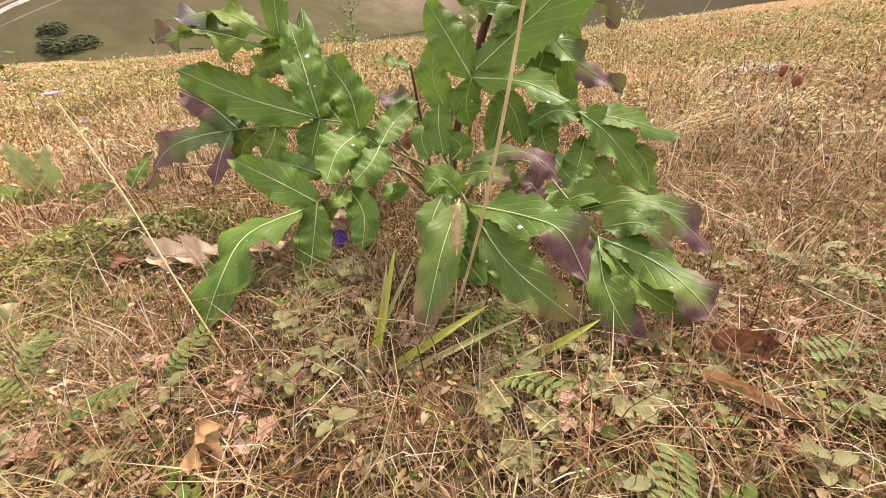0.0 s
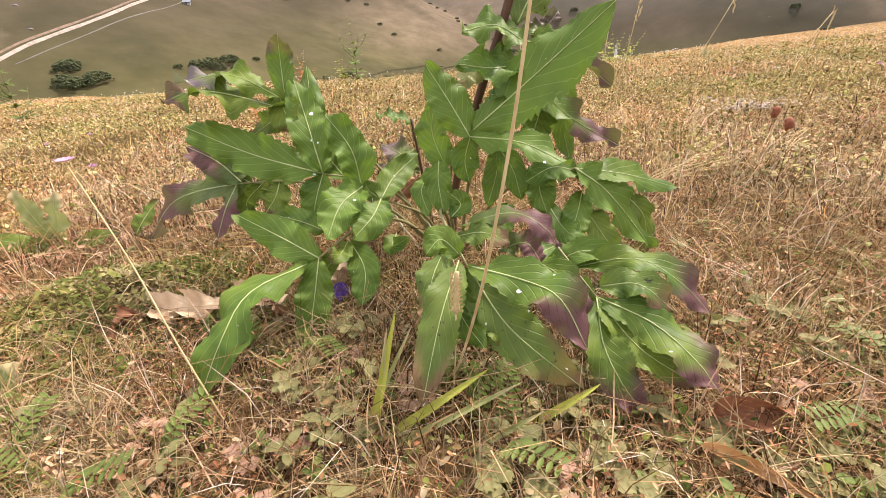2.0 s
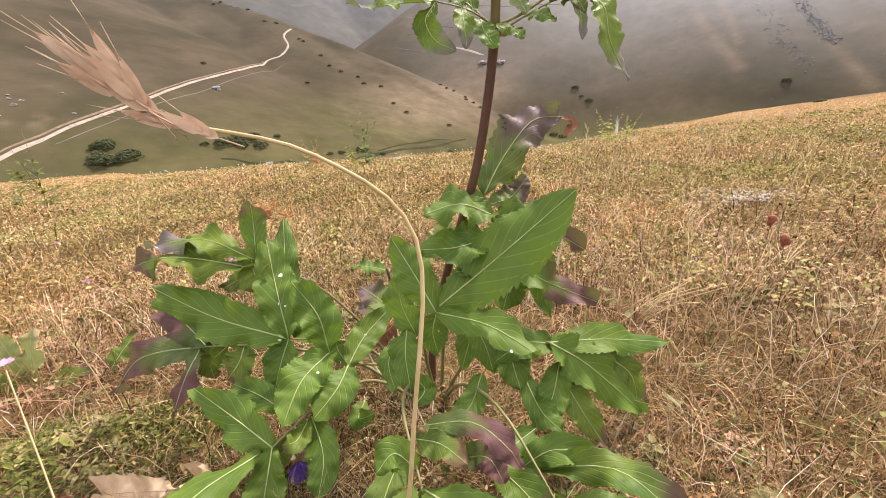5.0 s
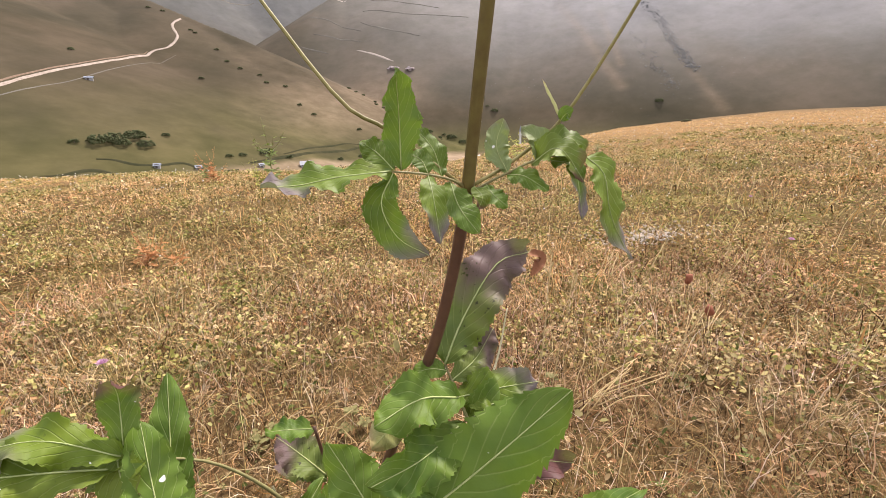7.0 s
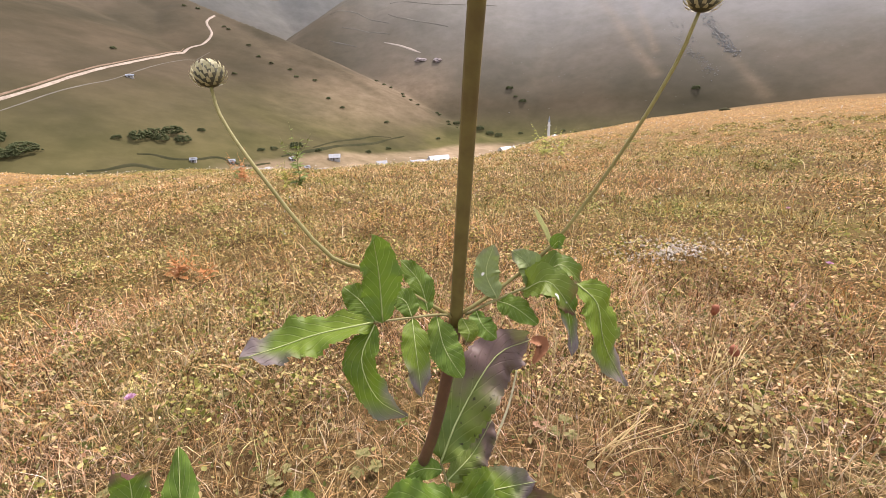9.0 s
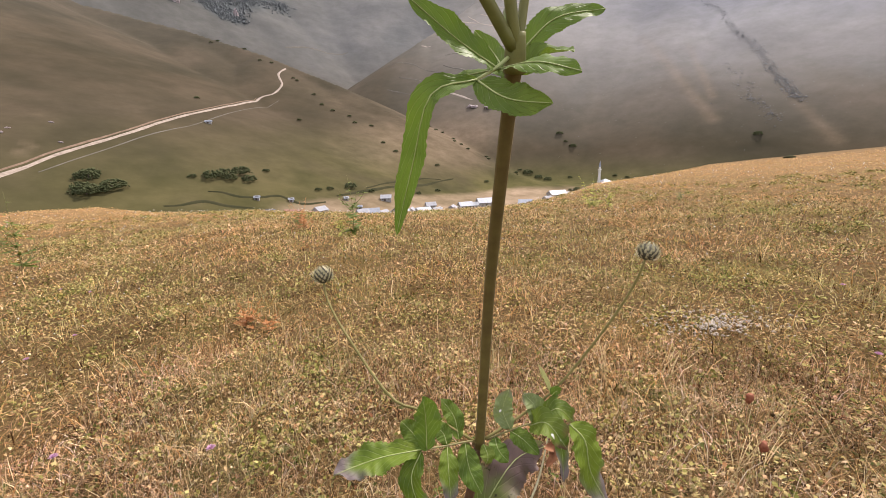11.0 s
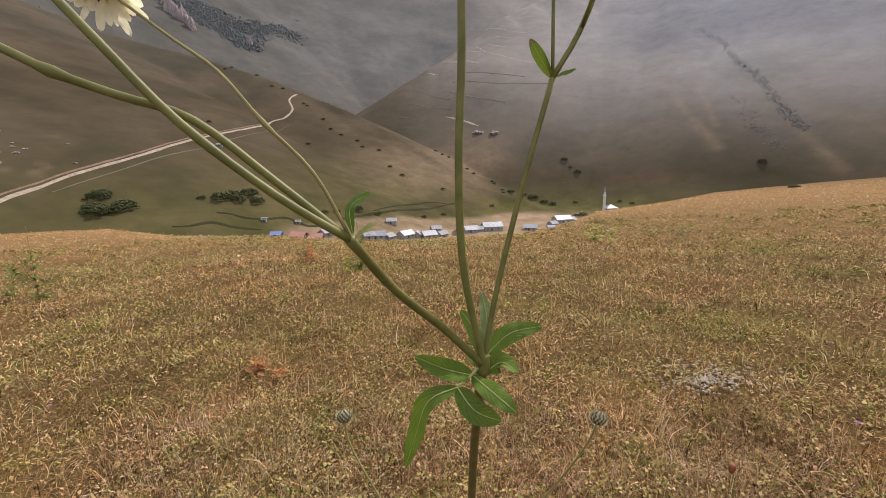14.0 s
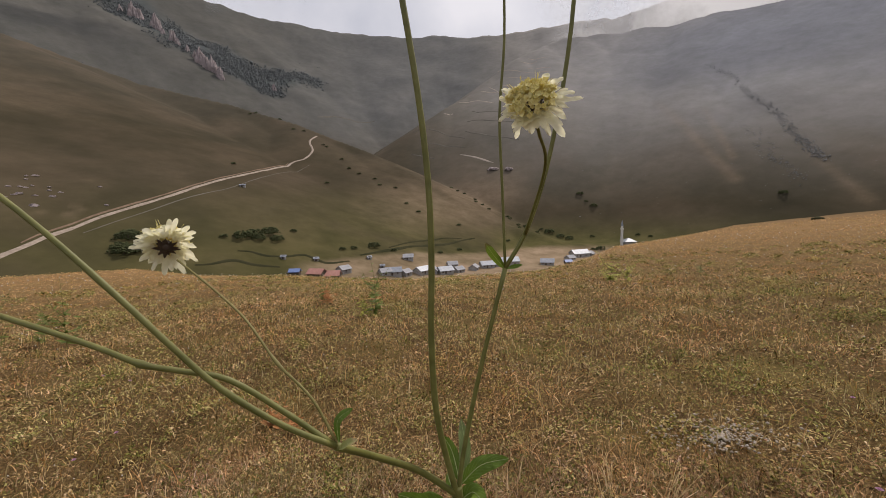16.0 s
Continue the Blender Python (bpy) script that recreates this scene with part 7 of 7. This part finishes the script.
for line, wide in ((((-80, 292), (-62, 325), (-50, 348), (-36, 368), (-18, 397), (0, 420)), 5.0), (((-66, 326), (-54, 357), (-43, 377), (-30, 399), (-12, 409)), 3.0), (((-140, 243), (-134, 247), (-125, 248), (-116, 255), (-108, 265), (-94, 263), (-83, 276)), 3.5), (((-148, 215), (-143, 220), (-136, 231), (-125, 233), (-113, 239)), 3.0)):
    track(line, wide, "dark winding stream bank on the valley floor", 0.4, "stream_bank", MUD, "stream", 90)
for line in (((36, 967), (62, 914), (95, 872), (124, 852), (166, 831)),
             ((60, 960), (96, 923)),
             ((80, 987), (111, 970), (139, 955)),
             ((127, 1021), (175, 998)),
             ((116, 1059), (153, 1058)),
             ((61, 1051), (119, 998), (167, 977)),
             ((135, 1081), (176, 1065)),
             ((-29, 921), (19, 906), (45, 871)),
             ((20, 952), (53, 925)),
             ((-56, 874), (-38, 875)),
             ((-21, 713), (13, 687), (31, 672))):
    track(line, 3.0, "pale earth terrace bank on the mountainside", 0.5, "terrace_bank", BANK, "bank", 40)
for line in (((-14, 786), (23, 749), (75, 720)),
             ((-112, 814), (-88, 819), (-56, 800), (-13, 761)),
             ((-105, 739), (-84, 727), (-63, 717)),
             ((-10, 828), (65, 782), (159, 766)),
             ((-1, 869), (60, 821), (116, 795)),
             ((-88, 772), (-41, 750), (-13, 730))):
    track(line, 2.4, "dark grassed terrace edge on the mountainside", 0.5, "terrace_bank", TERRACE, "bank", 40)


def house(length, depth, height, wall, roof, label, group="village houses"):
    """A low gabled house about its own foot."""
    g = local("house", None, label, "house", group)
    bm = bmesh.new()
    l, d, h, top = length / 2, depth / 2, height, height + depth * 0.32
    pts = [bm.verts.new(p) for p in ((-l, -d, -3), (l, -d, -3), (l, d, -3), (-l, d, -3), (-l, -d, h), (l, -d, h), (l, d, h), (-l, d, h), (-l, 0, top), (l, 0, top))]
    for f in ((0, 1, 5, 4), (1, 2, 6, 9, 5), (2, 3, 7, 6), (3, 0, 4, 8, 7), (4, 5, 9, 8), (6, 7, 8, 9)):
        bm.faces.new([pts[i] for i in f])
    part("wall", bm, wall, g, smooth=False)
    bm = bmesh.new()
    for side in (-1, 1):
        eave, low = side * (d + 0.6), h - 0.25
        ring = [(-l - 0.5, eave, low), (l + 0.5, eave, low), (l + 0.5, 0, top + 0.1), (-l - 0.5, 0, top + 0.1)]
        a = [bm.verts.new(p) for p in ring]
        b = [bm.verts.new((p[0], p[1], p[2] + 0.25)) for p in ring]
        bm.faces.new(a), bm.faces.new(b)
        for k in range(4):
            bm.faces.new((a[k], a[(k + 1) % 4], b[(k + 1) % 4], b[k]))
    part("roof", bm, roof, g, smooth=False)
    for name, x0, w, z0, z1 in (("door", -0.1 * length, 1.1, 0.0, 2.0), ("window", 0.25 * length, 1.0, 1.0, 1.9), ("window", -0.32 * length, 1.0, 1.0, 1.9)):
        bm = bmesh.new()
        bmesh.ops.create_cube(bm, size=1, matrix=Matrix.Translation((x0, -d - 0.02, (z0 + z1) / 2)) @ Matrix.Diagonal((w, 0.12, z1 - z0, 1)))
        part(name, bm, WOOD_DARK, g, smooth=False)
    return g


def village():
    tin = house(10, 7.5, 2.3, WHITEWASH, TIN, "low pale hut with a grey tin roof")
    small = house(7, 6, 1.9, WHITEWASH, CANVAS, "small pale hut under a canvas roof")
    long = house(15, 9, 3.2, WHITEWASH, TIN, "long whitewashed barn with a grey tin roof")
    red = house(9, 7, 2.0, WOOD_DARK, TIN_RED, "low hut with a faded red tin roof")
    blue = house(5.5, 4, 1.6, WOOD_DARK, TARP, "small hut under a blue tarpaulin")
    for proto, spots in ((tin, ((-53, 273, 0.2), (-21, 295, 0.5), (-36, 287, 0.9), (57, 341, -0.2), (9, 324, 0.3))),
                         (small, ((-17, 317, 0.3), (-1, 314, 1.3), (-58, 270, 0.6), (-46, 277, 1.1), (-49, 311, 0.1), (-12, 303, 0.8), (15, 329, 0.2), (-81, 257, 1.0), (-29, 293, 1.5), (80, 366, 0.6), (101, 384, 1.0))),
                         (long, ((26, 335, 0.25), (91, 380, 0.35))), (red, ((-92, 241, -0.2), (-84, 244, 0.1))), (blue, ((74, 345, 0.2), (-103, 236, 0.1)))):
        for x, y, turn in spots[1:]:
            copy_to(proto, x, y, turn)
        settle(proto, *spots[0])
    hut = house(2.6, 2.2, 1.3, WHITEWASH, TIN, "tiny pale hut on the valley meadow", "valley huts")
    for x, y, turn in ((-116, 251, 0.2), (-73, 290, 0.6), (-80, 256, 1.0), (-62, 281, 0.3)):
        copy_to(hut, x, y, turn)
    settle(hut, -100, 262, 0.5)
    m = local("mosque", None, "small village mosque with a white pointed minaret", "mosque")
    bm = bmesh.new()
    add_tube(bm, [(0, 0, -2), (0, 0, 17)], 1.5, 1.15, 12, 4)
    add_tube(bm, [(0, 0, 16.6), (0, 0, 17.4)], 1.9, 1.9, 12, 1)
    add_tube(bm, [(0, 0, 17.4), (0, 0, 20)], 1.05, 1.0, 12, 2)
    part("minaret", bm, WHITE, m, "white minaret", smooth=False)
    bm = bmesh.new()
    add_tube(bm, [(0, 0, 20), (0, 0, 26)], 1.25, 0.08, 12, 4)
    part("spire", bm, TIN, m, "pointed grey spire", smooth=False)
    bm = bmesh.new()
    bmesh.ops.create_cube(bm, size=1, matrix=Matrix.Translation((8, 3, 1.2)) @ Matrix.Diagonal((11, 10, 6, 1)))
    part("wall", bm, WHITEWASH, m, smooth=False)
    bm = bmesh.new()
    bmesh.ops.create_cone(bm, segments=4, radius1=9, radius2=0.4, depth=3.4, matrix=Matrix.Translation((8, 3, 5.9)) @ Matrix.Rotation(math.pi / 4, 4, "Z"))
    part("roof", bm, TIN, m, smooth=False)
    settle(m, 146, 437, 0.1)
    van = house(4.5, 1.9, 1.5, WHITEWASH, TIN, "white shed beside the hillside track", "")
    van.name = "shed"
    settle(van, -198, 360, 0.3)


village()


def shrub(size, seed):
    g = local("shrub", None, "dark green rounded shrub on the valley slope", "shrub", "valley shrubs")
    rng = np.random.default_rng(seed)
    n = 250
    a, e, r = rng.uniform(0, 6.28, n), rng.uniform(0, 1, n), rng.uniform(0.45, 1, n) ** 0.5
    lobes = 1 + 0.3 * np.sin(3 * a + seed)
    c = np.stack([np.cos(a) * np.sqrt(1 - (e * 0.9) ** 2) * r * lobes, np.sin(a) * np.sqrt(1 - (e * 0.9) ** 2) * r * lobes, 0.12 + e * 0.8 * r], -1) * size
    v, t = octas(c, rng.uniform(0.06, 0.14, n) * size, rng)
    crown = new("crown", arrays_mesh("crown", v, t, SHRUB))
    crown.parent = g
    tube("trunk", [(0, 0, -0.3 * size), (0.03 * size, 0, 0.3 * size), (0, 0.05 * size, 0.7 * size)], 0.06 * size, 0.02 * size, WOOD_DARK, g, count=4)
    return g


def shrubs():
    rng = random.Random(31)
    kinds = [shrub(4.4, 1), shrub(2.4, 2), shrub(5.8, 3)]
    spots = [(2, -189, 221), (2, -182, 206), (0, -177, 212), (2, -174, 218), (0, -185, 212), (0, -193, 225), (2, -145, 262), (0, -139, 265), (2, -138, 279), (0, -131, 273), (1, -155, 255), (0, -143, 270), (1, -91, 293), (1, -88, 301), (0, -77, 317), (1, -62, 320),
             (0, 62, 507), (2, 85, 503), (0, 106, 486), (1, 132, 493), (1, 34, 435), (0, 150, 547), (0, 137, 575), (1, 174, 475), (1, 185, 464), (1, 112, 418), (0, 96, 494), (1, 72, 500), (0, 118, 415), (1, 78, 512),
             (1, 140, 560), (1, -118, 521), (1, -92, 508), (0, 323, 474), (1, -130, 300), (1, -30, 350), (1, -15, 375), (1, -240, 420), (1, -160, 470), (1, -346, 687), (1, -352, 680), (0, -340, 700)]
    for k in range(26):
        s = k / 25
        spots.append((1, -330 + 300 * s + rng.uniform(-14, 14), 700 - 270 * s + rng.uniform(-14, 14)) if k % 2 else (1, -20 + 90 * s + rng.uniform(-10, 10), 610 - 150 * s + rng.uniform(-10, 10)))
    first = {}
    for kind, x, y in spots:
        if kind in first:
            copy_to(kinds[kind], x + rng.uniform(-2, 2), y + rng.uniform(-2, 2), rng.uniform(0, 6))
        else:
            first[kind] = (x, y)
    for kind, (x, y) in first.items():
        settle(kinds[kind], x, y)


shrubs()


def woods():
    """The dark wood on the slope behind the spur, and thin rows of bushes in the gullies."""
    rng = np.random.default_rng(41)
    n = 90000
    az, d = rng.uniform(-44, -2, n), rng.uniform(1020, 1560, n)
    x, y = d * np.sin(np.radians(az)), d * np.cos(np.radians(az))
    z = ground_height(x, y)
    keep = rng.uniform(0, 1, n) < np.clip((wood_density(x, y) - 0.15) * 0.9 * (1 + 1.2 * value_noise(x, y, 45, 88)), 0.0003, 0.6)
    keep &= x < -440
    x, y, z = x[keep], y[keep], z[keep]
    n = len(x)
    size = rng.gamma(4, 0.3, n) + 0.5
    c = np.stack([x, y, z + size * 0.6], -1)
    v, t = octas(c, size, rng, 1.4)
    v2, t2 = octas(c + rng.normal(0, 2.0, (n, 3)), size * 0.7, rng, 1.2)
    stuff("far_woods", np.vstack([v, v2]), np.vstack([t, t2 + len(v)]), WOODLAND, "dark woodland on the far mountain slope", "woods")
    places = []
    for line, count, spread in ((((431, 846), (434, 779), (415, 693), (412, 636), (394, 571), (388, 537), (382, 506)), 1000, 3.4), (((352, 545), (349, 515), (347, 488)), 110, 4), (((372, 640), (358, 580), (349, 535)), 90, 7)):
        pts = spline([(a, b, 0) for a, b in line], 100)
        for k in range(count):
            q = pts[int(100 * rng.uniform(0, 1) ** 0.8)]
            places.append((q.x + rng.normal(0, spread), q.y + rng.normal(0, spread * 1.5)))
    for k in range(160):
        places.append((rng.uniform(120, 470), rng.uniform(450, 800)))
    p = np.array(places)
    x, y = p[:, 0], p[:, 1]
    size = rng.gamma(4, 0.09, len(x)) + 0.16
    size[-160:] *= 0.5
    v, t = octas(np.stack([x, y, ground_height(x, y) + size * 0.5], -1), size, rng)
    v2, t2 = octas(np.stack([x + rng.normal(0, 1, len(x)), y, ground_height(x, y) + size * 0.4], -1), size * 0.8, rng)
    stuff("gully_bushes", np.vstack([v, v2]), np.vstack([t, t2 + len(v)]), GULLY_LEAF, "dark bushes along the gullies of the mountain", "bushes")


woods()


def crag(width, height, seed):
    """A weathered rock rib, broad at the foot and cleft towards its top."""
    g = local("crag", None, "pale pinkish broken rock on the mountainside", "rock", "rock pinnacles")
    bm = bmesh.new()
    bmesh.ops.create_icosphere(bm, subdivisions=4, radius=1)
    for v in bm.verts:
        a = math.atan2(v.co.y, v.co.x)
        n = noise.fractal(v.co * 1.5 + Vector((seed, 0, 0)), 1.0, 2.1, 5)
        cleft = abs(noise.noise(Vector((2.6 * math.cos(a), 2.6 * math.sin(a), 0.4 * v.co.z + seed))))
        taper = 1 - 0.42 * max(v.co.z, 0) ** 1.4
        v.co = Vector((v.co.x * width * 0.5 * taper * (1 + 0.35 * n - 0.3 * cleft), v.co.y * width * 0.4 * taper * (1 + 0.35 * n - 0.3 * cleft), v.co.z * height * 0.75 * (1 + 0.25 * n - 0.35 * cleft)))
    part("rock", bm, CRAG, g, smooth=False)
    return g


def crags():
    kinds = [crag(30, 46, 1), crag(22, 36, 5), crag(13, 20, 8)]
    rng = random.Random(8)
    spots = [(1, -1012, 1150), (0, -912, 1166), (1, -896, 1172), (0, -851, 1168), (1, -836, 1160), (2, -812, 1140), (1, -768, 1114), (2, -752, 1108), (2, -722, 1100), (0, -682, 1085), (1, -664, 1082), (0, -648, 1078), (2, -630, 1074), (1, -622, 1066), (2, -520, 1140), (2, -940, 1160), (2, -700, 1094)]
    first = {}
    for kind, x, y in spots:
        if kind in first:
            copy_to(kinds[kind], x, y, rng.uniform(0, 6))
        else:
            first[kind] = (x, y)
    for kind, (x, y) in first.items():
        settle(kinds[kind], x, y)
    def boulder(size, seed, label):
        g = local("rock_outcrop", None, label, "rock", "rock outcrops")
        bm = bmesh.new()
        bmesh.ops.create_icosphere(bm, subdivisions=3, radius=size)
        for v in bm.verts:
            n = noise.fractal(v.co / size * 1.6 + Vector((seed, 0, 0)), 1.0, 2.0, 4)
            v.co = Vector((v.co.x * (1.3 + 0.5 * n), v.co.y * (0.9 + 0.4 * n), v.co.z * (0.4 + 0.35 * n)))
        part("rock", bm, CRAG, g, smooth=False)
        return g

    scar = boulder(6.5, 9, "pale pinkish scar of bare rock")
    settle(scar, 30, 656)
    copy_to(scar, 53, 650, 1.0)
    rock = boulder(1.7, 12, "pale broken rock on the hillside")
    flat = boulder(1.1, 4, "low pale rock on the hillside")
    for k in range(22):
        copy_to(rock if k % 5 == 0 else flat, -262 + rng.gauss(0, 16), 236 + rng.gauss(0, 16), rng.uniform(0, 6))
    settle(rock, -262, 232)
    settle(flat, -270, 240)


crags()


def mound():
    g = thing("earth_mound", floor_at(43, 57), "low dark mound of earth on the hill brow", "mound")
    bm = bmesh.new()
    bmesh.ops.create_icosphere(bm, subdivisions=3, radius=1, matrix=Matrix.Translation(floor_at(43, 57)) @ Matrix.Diagonal((0.75, 0.6, 0.35, 1)))
    for v in bm.verts:
        v.co += Vector((1, 1, 1)) * noise.fractal(v.co * 2.3, 1.0, 2.0, 3) * 0.12
    part("earth", bm, MUD, g)


mound()
